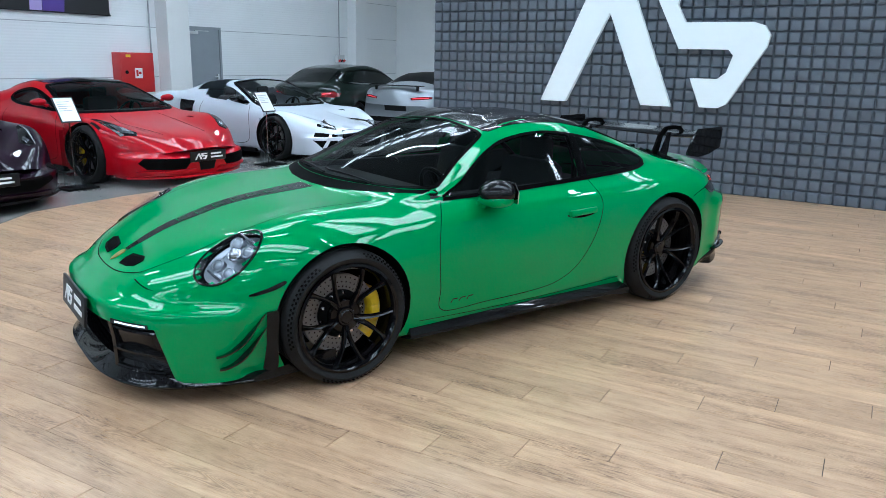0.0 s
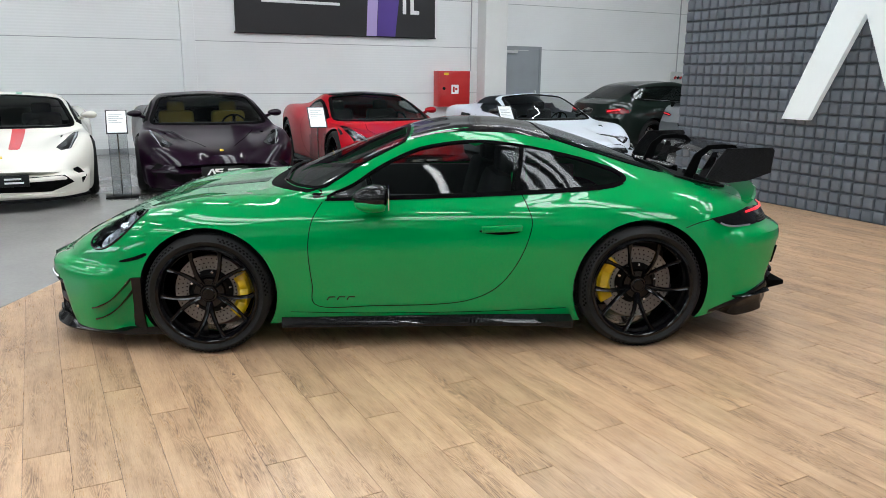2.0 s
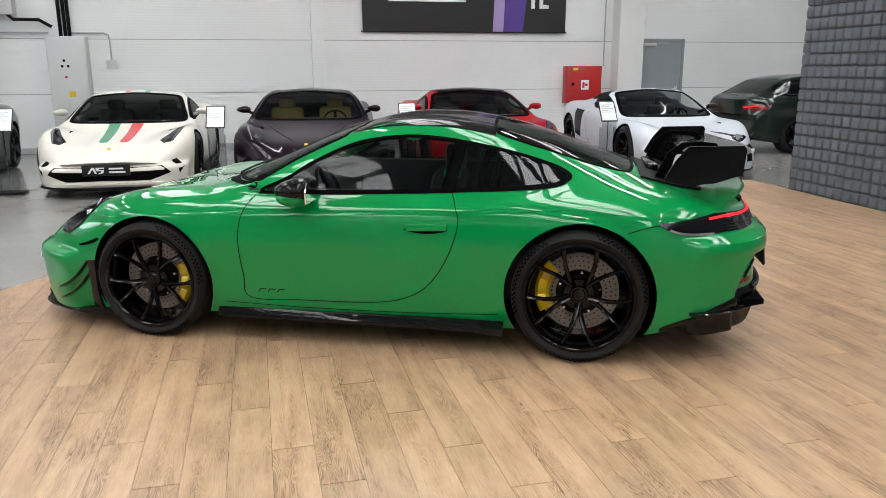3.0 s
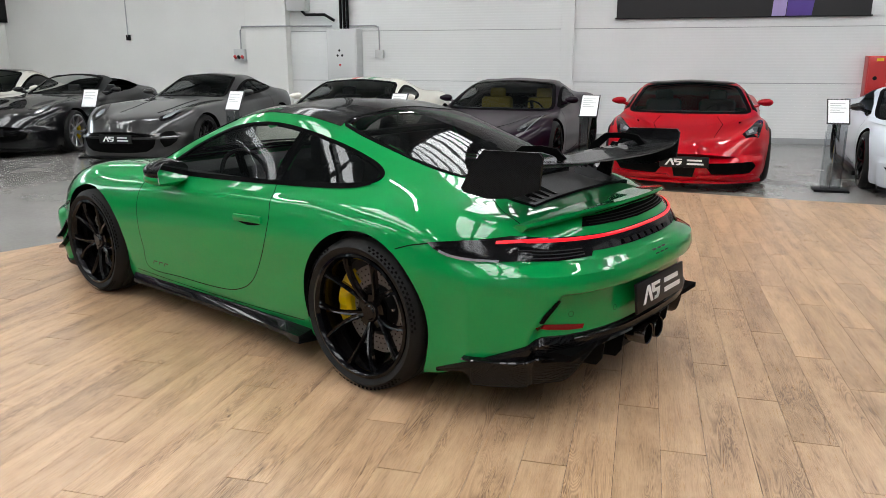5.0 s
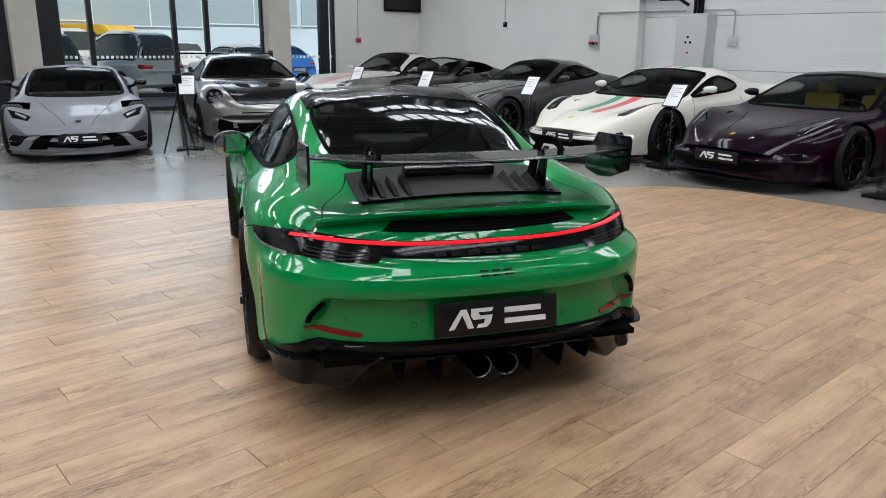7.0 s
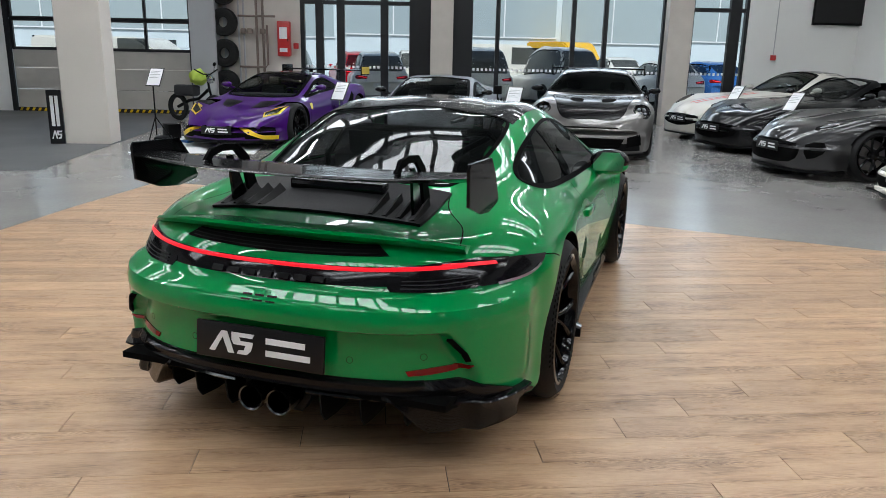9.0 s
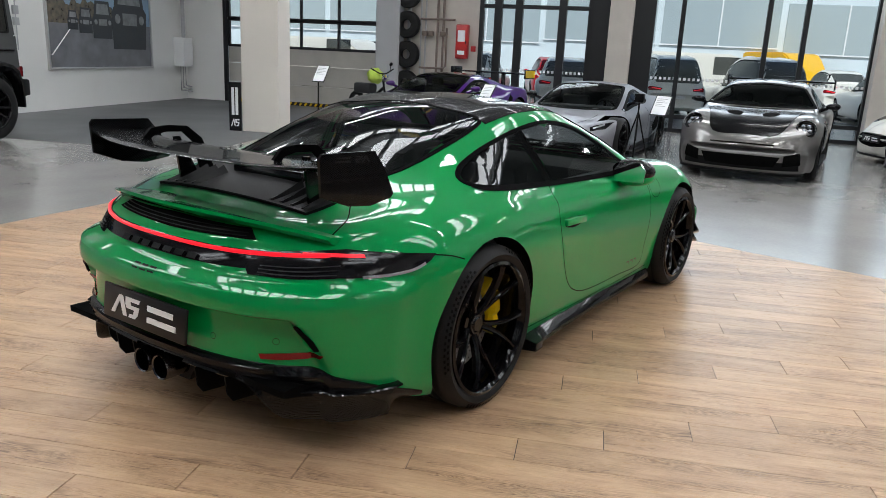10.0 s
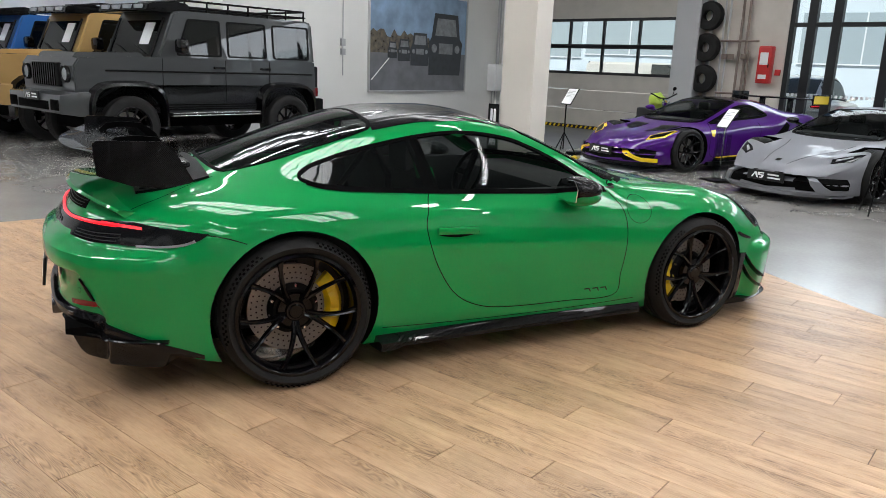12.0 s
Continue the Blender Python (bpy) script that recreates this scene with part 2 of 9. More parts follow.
class Shell:
    """A lofted car body: half sections along x (front at -x), mirrored over y."""

    def __init__(self, spec):
        self.s = spec
        T = {k: table(spec[k]) for k in ("top", "crest", "roof", "wide", "sill")}
        x0, x1 = spec["top"][0][0], spec["top"][-1][0]
        n = spec.get("stations", 84)
        xs = [x0 + (x1 - x0) * (0.5 - 0.5 * math.cos(math.pi * i / (n - 1))) * 0.35 + (x1 - x0) * (i / (n - 1)) * 0.65 for i in range(n)]
        bm = bmesh.new()
        rings = []
        for x in xs:
            zt, = T["top"](x)
            yc, zc = T["crest"](x)
            yr, zr = T["roof"](x)
            ym, zm = T["wide"](x)
            ys, zb = T["sill"](x)
            bulge = spec.get("bulge", 0.28)
            ctrl = [(0, zb), (ys * 0.86, zb), (ys, zb + 0.025), (ys + (ym - ys) * 0.8, zb + (zm - zb) * 0.55), (ym, zm),
                    (ym - (ym - yc) * bulge, zm + (zc - zm) * 0.62), (yc, zc), (yr, zr), (yr * 0.55, zt - (zt - zr) * 0.3), (0, zt)]
            ext = [(-ctrl[1][0], ctrl[1][1])] + ctrl + [(-ctrl[-2][0], ctrl[-2][1])]
            prof = spline(ext, [1, 1, 2, 4, 5, 5, 6, 8, 5, 5, 1])[1:-1]
            half = [(max(0.0, a), b) for a, b in prof]
            half[0], half[-1] = (0.0, half[0][1]), (0.0, half[-1][1])
            ring = []
            for y, z in half:
                ring.append(bm.verts.new(self.warp(x, y, z)))
            for y, z in half[-2:0:-1]:
                ring.append(bm.verts.new(self.warp(x, -y, z)))
            rings.append(ring)
        m = len(rings[0])
        for a, b in zip(rings, rings[1:]):
            for k in range(m):
                bm.faces.new((a[k], a[(k + 1) % m], b[(k + 1) % m], b[k]))
        h = m // 2
        for ring, flip in ((rings[0], False), (rings[-1], True)):
            for k in range(h):
                q = [ring[k], ring[k + 1], ring[(m - k - 1) % m], ring[(m - k) % m]]
                u = []
                for v in q:
                    if v not in u:
                        u.append(v)
                if len(u) > 2:
                    bm.faces.new(u[::-1] if flip else u)
        bmesh.ops.recalc_face_normals(bm, faces=bm.faces)
        self.bm = bm
        bm.normal_update()
        bm.faces.ensure_lookup_table()
        self.tree = BVHTree.FromBMesh(bm)

    def warp(self, x, y, z):
        s = self.s
        f0, r0 = s.get("nose", (0.38, -1.35)), s.get("tail", (0.30, 1.5))
        x0, x1 = s["top"][0][0], s["top"][-1][0]
        kf, kr = (abs(y) / 0.9) ** s.get("nose_pow", 2.2), (abs(y) / 0.9) ** s.get("tail_pow", 2.2)
        if x < f0[1]:
            x = x + f0[0] * kf * ((f0[1] - x) / (f0[1] - x0)) ** 1.3
        elif x > r0[1]:
            x = x - r0[0] * kr * ((x - r0[1]) / (x1 - r0[1])) ** 1.3
        return (x, y, z)

    def hit(self, p, d):
        """Where a ray meets the outside of the body."""
        d = Vector(d)
        q, nn, i, _ = self.tree.ray_cast(Vector(p) - d * 3, d)
        if q is None:
            q, nn, i, _ = self.tree.find_nearest(Vector(p) - d * 0.9)
        n = Vector()
        for v in self.bm.faces[i].verts:
            n += v.normal / ((v.co - q).length + 0.002)
        return q, n.normalized()

    def place(self, a, b, view):
        """A point of a plane seen from a side, carried on to the body."""
        if view == "left":
            return self.hit((a, 0, b), (0, 1, 0))
        if view == "right":
            return self.hit((a, 0, b), (0, -1, 0))
        if view == "front":
            return self.hit((0, a, b), (1, 0, 0))
        if view == "rear":
            return self.hit((0, a, b), (-1, 0, 0))
        return self.hit((a, b, 0), (0, 0, -1))

    def body(self, wheels, wells=DARK):
        """The mesh with its wheel arches cut out."""
        me = bpy.data.meshes.new("shell")
        self.bm.to_mesh(me)
        ob = new("shell", me)
        me.materials.append(self.s["paint"])
        me.materials.append(wells)
        cut = bmesh.new()
        for x, z, r, inner in wheels:
            for s in (-1, 1):
                c = bmesh.ops.create_cone(cut, cap_ends=True, segments=56, radius1=r, radius2=r, depth=0.8)
                bmesh.ops.transform(cut, matrix=Matrix.Translation((x, s * (inner + 0.4), z)) @ Matrix.Rotation(math.pi / 2, 4, "X"), verts=c["verts"])
        for f in cut.faces:
            f.material_index = 1
        cm = bpy.data.meshes.new("cut")
        cut.to_mesh(cm)
        cut.free()
        cm.materials.append(self.s["paint"])
        cm.materials.append(wells)
        co = new("cut", cm)
        mod = ob.modifiers.new("b", "BOOLEAN")
        mod.operation, mod.object, mod.solver = "DIFFERENCE", co, "EXACT"
        dg = bpy.context.evaluated_depsgraph_get()
        out = bpy.data.meshes.new_from_object(ob.evaluated_get(dg))
        bpy.data.objects.remove(co)
        bpy.data.objects.remove(ob)
        bm = bmesh.new()
        bm.from_mesh(out)
        bpy.data.meshes.remove(out)
        return bm


def inside(p, poly):
    x, y = p
    c = False
    j = len(poly) - 1
    for i in range(len(poly)):
        a, b = poly[i], poly[j]
        if (a[1] > y) != (b[1] > y) and x < (b[0] - a[0]) * (y - a[1]) / (b[1] - a[1]) + a[0]:
            c = not c
        j = i
    return c


def flat_fill(outline, step):
    """A flat outline filled with pieces of about step."""
    bm = bmesh.new()
    bm.faces.new([bm.verts.new((p[0], p[1], 0)) for p in outline])
    lo = [min(p[i] for p in outline) for i in (0, 1)]
    hi = [max(p[i] for p in outline) for i in (0, 1)]
    for i in (0, 1):
        k = int((hi[i] - lo[i]) / step)
        for j in range(1, k + 1):
            co, no = [0, 0, 0], [0, 0, 0]
            co[i], no[i] = lo[i] + (hi[i] - lo[i]) * j / (k + 1), 1
            bmesh.ops.bisect_plane(bm, geom=bm.verts[:] + bm.edges[:] + bm.faces[:], plane_co=co, plane_no=no)
    return bm


def decal(shell, outline, view, proud=0.004, smooth=4, step=0.05, thick=0.012):
    """A panel that follows the body: an outline in a side view, laid on the shell and standing a little proud of it."""
    pts = [tuple(p) for p in spline(outline, smooth, closed=True)] if smooth > 1 else list(outline)
    bm = flat_fill(pts, step)
    bm.verts.ensure_lookup_table()
    back = {}
    edge = [e for e in bm.edges if len(e.link_faces) == 1]
    for v in bm.verts:
        q, nn = shell.place(v.co.x, v.co.y, view)
        v.co = q + nn * proud
        back[v] = q - nn * thick
    made = {}
    for e in edge:
        quad = []
        for v in e.verts:
            if v not in made:
                made[v] = bm.verts.new(back[v])
        a, b = e.verts
        try:
            bm.faces.new((a, b, made[b], made[a]))
        except ValueError:
            pass
    return bm


def ring_decal(shell, outline, view, width, proud=0.005, smooth=4, thick=0.01):
    """A band along an outline, as a window's black border."""
    pts = [np.array(p) for p in spline(outline, smooth, closed=True)]
    c = sum(pts) / len(pts)
    n = len(pts)
    area = sum(pts[i][0] * pts[(i + 1) % n][1] - pts[(i + 1) % n][0] * pts[i][1] for i in range(n))
    bm = bmesh.new()
    rows = []
    for i in range(n):
        t = pts[(i + 1) % n] - pts[i - 1]
        t = t / (np.linalg.norm(t) + 1e-9)
        nn = np.array((t[1], -t[0])) * (1 if area > 0 else -1)
        row = []
        for off, lift in ((0.004, -thick), (0.004, proud), (-width * 0.5, proud), (-width, proud), (-width, -thick)):
            q, k = shell.place(*(pts[i] + nn * off), view)
            row.append(bm.verts.new(q + k * lift))
        rows.append(row)
    for i in range(n):
        a, b = rows[i], rows[(i + 1) % n]
        for k in range(4):
            bm.faces.new((a[k], a[k + 1], b[k + 1], b[k]))
    return bm


def seam(shell, points, view, width=0.005, proud=0.0012, steps=6, closed=False, bm=None):
    """A dark panel gap along a line in a side view."""
    pts = [np.array(p) for p in spline(points, steps, closed=closed)]
    bm = bm or bmesh.new()
    n = len(pts)
    rows = []
    for i in range(n):
        a, b = (pts[i - 1], pts[(i + 1) % n]) if closed else (pts[max(0, i - 1)], pts[min(n - 1, i + 1)])
        t = (b - a) / (np.linalg.norm(b - a) + 1e-9)
        o = np.array((-t[1], t[0])) * width / 2
        row = []
        for s in (-1, 1):
            q, k = shell.place(*(pts[i] + o * s), view)
            row.append(bm.verts.new(q + k * proud))
        rows.append(row)
    for i in range(n if closed else n - 1):
        a, b = rows[i], rows[(i + 1) % n]
        bm.faces.new((a[0], a[1], b[1], b[0]))
    return bm


def flip(points):
    return [(-a, b) for a, b in points]


def sides(outline):
    """The same outline for the car's two flanks."""
    return (("left", outline), ("right", outline))


class Wrap:
    """A bumper skin: a half plan line from the middle to the wheel arch, mirrored, pushed in and out by height."""

    def __init__(self, plan, push):
        pts = np.array([tuple(p) for p in spline(plan, 12)])
        self.p = pts
        self.s = np.concatenate(([0.0], np.cumsum(np.linalg.norm(np.diff(pts, axis=0), axis=1))))
        self.end, self.push = self.s[-1], push

    def line(self, s):
        k = min(abs(s), self.end)
        e = 0.01
        p = np.array([np.interp(k, self.s, self.p[:, i]) for i in (0, 1)])
        a = np.array([np.interp(max(0.0, k - e), self.s, self.p[:, i]) for i in (0, 1)])
        b = np.array([np.interp(min(self.end, k + e), self.s, self.p[:, i]) for i in (0, 1)])
        t = (b - a) / np.linalg.norm(b - a)
        n = np.array((t[1], -t[0]))
        if n[0] * self.p[0][0] < 0:
            n = -n
        if k < e:
            n = np.array((math.copysign(1.0, self.p[0][0]), 0.0))
        f = -1 if s < 0 else 1
        return Vector((p[0], f * p[1], 0)), Vector((n[0], f * n[1], 0))

    def at_y(self, y):
        return math.copysign(float(np.interp(abs(y), self.p[:, 1], self.s)), y)

    def at_x(self, x):
        order = np.argsort(self.p[:, 0])
        return float(np.interp(x, self.p[order, 0], self.s[order]))

    def point(self, s, z, more=0.0):
        p, n = self.line(s)
        q = p + n * (self.push(p, n, z) + more)
        q.z = z
        return q

    def place(self, a, b, view):
        s = self.at_y(a) if view in ("front", "rear") else self.at_x(a) * (-1 if view == "left" else 1)
        q = self.point(s, b)
        u, v = self.point(s + 0.006, b) - self.point(s - 0.006, b), self.point(s, b + 0.006) - self.point(s, b - 0.006)
        n = u.cross(v).normalized()
        if n.dot(self.line(s)[1]) < 0:
            n = -n
        return q, n

    def skin(self, cols, rows, bm=None):
        """cols: places along the line; rows(s): (height, push) or height, from top to bottom."""
        bm = bm or bmesh.new()
        grid = []
        for s in cols:
            col = []
            for r in rows(s):
                z, o = r if isinstance(r, tuple) else (r, 0.0)
                col.append(bm.verts.new(self.point(s, z, o)))
            grid.append(col)
        for p, q in zip(grid, grid[1:]):
            for k in range(len(p) - 1):
                bm.faces.new((p[k], p[k + 1], q[k + 1], q[k]))
        return bm, grid

    def bar(self, cols, section):
        """A closed section of (height, push) swept along the line."""
        bm, grid = self.skin(cols, section)
        for p, q in zip(grid, grid[1:]):
            bm.faces.new((p[-1], p[0], q[0], q[-1]))
        bm.faces.new(grid[0])
        bm.faces.new(grid[-1][::-1])
        return bm


def steps_between(a, b, n):
    return [a + (b - a) * i / n for i in range(n + 1)]


def ease(x):
    x = min(1.0, max(0.0, x))
    return x * x * (3 - 2 * x)


def along(x, *knots):
    return float(np.interp(x, [k[0] for k in knots], [k[1] for k in knots]))


# ---------------------------------------------------------------- wheels
def tyre_mesh(R, w, rim):
    bm = bmesh.new()
    h = w / 2
    prof = [(rim, -h + 0.02), (rim + 0.012, -h + 0.004), (rim + (R - rim) * 0.5, -h - 0.004), (R - 0.022, -h + 0.012), (R - 0.005, -h + 0.03), (R, -h + 0.055)]
    for g in (-0.45, -0.15, 0.15, 0.45):
        prof += [(R, g * h - 0.006), (R - 0.008, g * h - 0.005), (R - 0.008, g * h + 0.005), (R, g * h + 0.006)]
    prof += [(R, h - 0.055), (R - 0.005, h - 0.03), (R - 0.022, h - 0.012), (rim + (R - rim) * 0.5, h + 0.004), (rim + 0.012, h - 0.004), (rim, h - 0.02)]
    return lathe(bm, prof, 64)


def rim_mesh(rim, w, spokes=10, pair=True, thin=0.016, dish=0.05):
    """Barrel, lip and spokes; the outside looks to -y."""
    h = w / 2
    bm = bmesh.new()
    lathe(bm, [(rim, -h + 0.005), (rim + 0.006, -h + 0.002), (rim - 0.008, -h - 0.002), (rim - 0.02, -h + 0.012), (rim - 0.026, -h + 0.05), (rim - 0.03, h - 0.03), (rim - 0.01, h), (rim, h)], 64)
    hub = 0.062
    lathe(bm, [(0.001, -h + 0.012 + dish), (hub + 0.02, -h + 0.016 + dish), (hub + 0.028, -h + 0.06 + dish), (0.001, -h + 0.06 + dish)], 32)
    return bm


def spoke_mesh(rim, w, k, spokes, pair, thin, dish):
    """One spoke, standing upright along +x before it is turned."""
    h, hub = w / 2, 0.062
    bm = bmesh.new()
    side = (1 if k % 2 else -1) * (1 if pair else 0)
    a0, a1 = side * -0.42 * (2 * math.pi / spokes) * -1, side * 0.0
    rows = []
    for f in (0, 0.2, 0.4, 0.6, 0.8, 1.0):
        r = hub * 0.8 + (rim - 0.016 - hub * 0.8) * f
        ang = a1 + (a0 - a1) * (1 - f)
        y = -h + 0.010 + dish * (1 - f) ** 1.5
        wd = thin * (1.3 - 0.5 * f + (0.7 * (f > 0.9)))
        d = Vector((math.cos(ang), 0, math.sin(ang)))
        t = Vector((-math.sin(ang), 0, math.cos(ang)))
        c = d * r
        up = Vector((0, 1, 0))
        rows.append([bm.verts.new(c + t * wd + up * (y + 0.010)), bm.verts.new(c + t * wd * 0.6 + up * y), bm.verts.new(c + up * (y + 0.004)), bm.verts.new(c - t * wd * 0.6 + up * y), bm.verts.new(c - t * wd + up * (y + 0.010)), bm.verts.new(c + up * (y + 0.04))])
    for p, q in zip(rows, rows[1:]):
        for j in range(6):
            bm.faces.new((p[j], p[(j + 1) % 6], q[(j + 1) % 6], q[j]))
    bm.faces.new(rows[0])
    bm.faces.new(rows[-1][::-1])
    return bm


def disc_mesh(r, y):
    bm = bmesh.new()
    lathe(bm, [(0.09, y), (r, y), (r, y + 0.034), (0.09, y + 0.034)], 56)
    lathe(bm, [(0.001, y - 0.03), (0.085, y - 0.03), (0.1, y - 0.004), (0.1, y + 0.03), (0.001, y + 0.03)], 32)
    return bm


def holes_mesh(r, y):
    bm = bmesh.new()
    for k in range(40):
        for j, rr in enumerate((0.68, 0.8, 0.92)):
            a = 2 * math.pi * (k + j * 0.33) / 40
            c = bmesh.ops.create_circle(bm, cap_ends=True, segments=6, radius=0.0045)
            bmesh.ops.transform(bm, matrix=Matrix.Translation((rr * r * math.cos(a), y - 0.0012, rr * r * math.sin(a))) @ Matrix.Rotation(math.pi / 2, 4, "X"), verts=c["verts"])
    return bm


def sidewall_blocks(R, w, rim):
    """Two staggered rows of small raised blocks round the shoulder of a tyre's outer wall."""
    bm = bmesh.new()
    n = 84
    for k in range(n):
        if k % 28 > 17:
            continue
        for j in (0, 1):
            a0, a1 = 2 * math.pi * (k + j * .5) / n, 2 * math.pi * (k + j * .5 + .5) / n
            r0 = rim + (R - rim) * (.62 + .14 * j)
            r1 = r0 + (R - rim) * .12
            y = -w / 2 + (-.0025 if j == 0 else .0065)
            bm.faces.new([bm.verts.new((r * math.cos(a), y - .002 + (.004 if r == r1 else 0), r * math.sin(a))) for r, a in ((r0, a0), (r0, a1), (r1, a1), (r1, a0))])
    return bm


def bolts_mesh(y):
    bm = bmesh.new()
    for k in range(10):
        a = 2 * math.pi * k / 10 + .2
        lathe(bm, [(.001, y - .012), (.007, y - .011), (.009, y), (.009, y + .01)], 8, m=Matrix.Translation((.112 * math.cos(a), 0, .112 * math.sin(a))))
    return bm


def caliper_mesh(r, y, ang, span=1.3):
    bm = bmesh.new()
    rows = []
    n = 13
    for i in range(n):
        a = ang + span * (i / (n - 1) - 0.5)
        f = 1 - abs(2 * i / (n - 1) - 1) ** 4 * 0.35
        g = 0.74 if i in (4, 8) else 1.0
        d = Vector((math.cos(a), 0, math.sin(a)))
        row = []
        for rr, yy in ((r * 1.06, y + 0.06), (r * 1.07, y - 0.03), (r * 1.0, y - 0.05 * f * g), (r * 0.80, y - 0.05 * f * g), (r * 0.72, y - 0.026), (r * 0.72, y + 0.06)):
            row.append(bm.verts.new(d * rr + Vector((0, yy, 0))))
        rows.append(row)
    for p, q in zip(rows, rows[1:]):
        for j in range(6):
            bm.faces.new((p[j], p[(j + 1) % 6], q[(j + 1) % 6], q[j]))
    bm.faces.new(rows[0])
    bm.faces.new(rows[-1][::-1])
    return bm


def hubcap_mesh(y):
    bm = bmesh.new()
    return lathe(bm, [(0.001, y - 0.014), (0.03, y - 0.014), (0.036, y - 0.008), (0.044, y - 0.008), (0.05, y), (0.05, y + 0.03), (0.001, y + 0.03)], 32)


WHEELS = {}


def add_wheel(car, x, z, R, w, out, side, rim_r, rim_mat=None, calip=None, at=0.0, spokes=10, pair=True, dish=0.05, thin=0.016, fine=False):
    """One wheel under a car: rim, tyre, disc, brake calliper and cap. out: how far its outer face is from the middle."""
    rim_mat = rim_mat or RIMB
    key = (R, w, rim_r, rim_mat.name, spokes, pair, dish, thin)
    m = Matrix.Translation((x, side * (out - w / 2), z)) @ (Matrix.Identity(4) if side < 0 else Matrix.Rotation(math.pi, 4, "Z"))
    if key not in WHEELS:
        rm = part("wheel", rim_mesh(rim_r, w, spokes, pair, thin, dish), rim_mat, car)
        ty = part("tyre", tyre_mesh(R, w, rim_r), RUBBER, rm, "black rubber tyre")
        di = part("brake_disc", disc_mesh(rim_r * 0.735, -0.01), STEEL, rm, "drilled grey brake disc")
        hc = part("centre_cap", hubcap_mesh(-w / 2 + 0.012 + dish), rim_mat, rm)
        sp = [part("spoke", spoke_mesh(rim_r, w, k, spokes, pair, thin, dish), rim_mat, rm) for k in range(2)]
        sp[1].matrix_basis = Matrix.Rotation(-2 * math.pi / spokes, 4, "Y")
        WHEELS[key] = (rm.data, ty, di, hc, sp)
        rm.matrix_basis = m
        first = 2
    else:
        data, ty, di, hc, sp = WHEELS[key]
        first = 0
        rm = new("wheel", data)
        rm.parent, rm.matrix_basis = car, m
        again("tyre", ty, rm, Matrix.Identity(4), "black rubber tyre")
        again("brake_disc", di, rm, Matrix.Identity(4), "drilled grey brake disc")
        again("centre_cap", hc, rm, Matrix.Identity(4))
    for k in range(first, spokes):
        again("spoke", sp[k % 2], rm, Matrix.Rotation(-2 * math.pi * k / spokes, 4, "Y"))
    if fine:
        part("disc_drilling", holes_mesh(rim_r * 0.735, -0.01), DARK, rm, smooth=False)
        part("disc_bell", lathe(bmesh.new(), [(.06, -.045), (.10, -.045), (.124, -.022), (.124, -.012), (.06, -.012)], 40), SATIN, rm, "black disc bell")
        part("disc_bolts", bolts_mesh(-.028), CHROME, rm, "bright disc bolts")
        part("sidewall_pattern", sidewall_blocks(R, w, rim_r), DARK, rm, smooth=False)
    if calip:
        a = at if side < 0 else math.pi - at
        part("brake_calliper", caliper_mesh(rim_r * 0.76, -0.01, a), calip, rm, calip.name.replace("_paint", "") + " brake calliper")
    return rm


# ---------------------------------------------------------------- dealer's plate
def mark_shapes(w, h):
    """The dealer's two-stroke mark as plain outlines in a box of w by h."""
    t = w * 0.13
    left = [(0, 0), (t, 0), (w * 0.30, h * 0.72), (w * 0.43, 0), (w * 0.43 + t, 0), (w * 0.40, h), (w * 0.27, h)]
    right = [(w * 0.50, h), (w, h), (w * 0.955, h * 0.80), (w * 0.66, h * 0.80), (w * 0.70, h * 0.62), (w * 0.98, h * 0.62), (w * 0.93, h * 0.2), (w * 0.84, 0), (w * 0.62, 0), (w * 0.66, h * 0.18), (w * 0.78, h * 0.2), (w * 0.81, h * 0.43), (w * 0.55, h * 0.43), (w * 0.50, h * 0.62)]
    return left, right


def chevron(bm, w, h, m):
    for o in mark_shapes(w, h):
        prism(bm, o, 0.002, m)
    return bm


def dealer_plate(parent, m, w=0.52, h=0.135, name="number_plate"):
    """A black dealer plate with white marks; its face looks to -y, its middle is at m."""
    b = bmesh.new()
    box(b, (-w / 2, 0, -h / 2), (w / 2, 0.014, h / 2), bevel=0.004)
    pl = part(name, b, PLATE, parent, "black dealer plate with white marks")
    pl.matrix_basis = m
    for shape in mark_shapes(w * 0.36, h * 0.58):
        k = bmesh.new()
        prism(k, shape, 0.002, Matrix.Translation((-w * 0.39, -0.0025, -h * 0.29)))
        part("mark", k, WHITE, pl, smooth=False)
    for z, ww in ((0.09, 0.30), (-0.24, 0.34)):
        k = bmesh.new()
        box(k, (w * 0.06, -0.0025, h * z), (w * (0.06 + ww), 0, h * (z + 0.16)))
        part("mark", k, WHITE, pl, smooth=False)
    return pl


# ---------------------------------------------------------------- hall
WALL = material("white_wall", (0.74, 0.74, 0.72), rough=0.7, grain=0.03, scale=60, bump=0.15, stain=0.05, stain_scale=0.6)
METALW = material("white_cladding", (0.78, 0.79, 0.79), rough=0.45, grain=0.02, scale=80, stain=0.03, stain_scale=0.7)
CEIL = material("ceiling_sheet", (0.16, 0.165, 0.17), rough=0.6, stain=0.1)
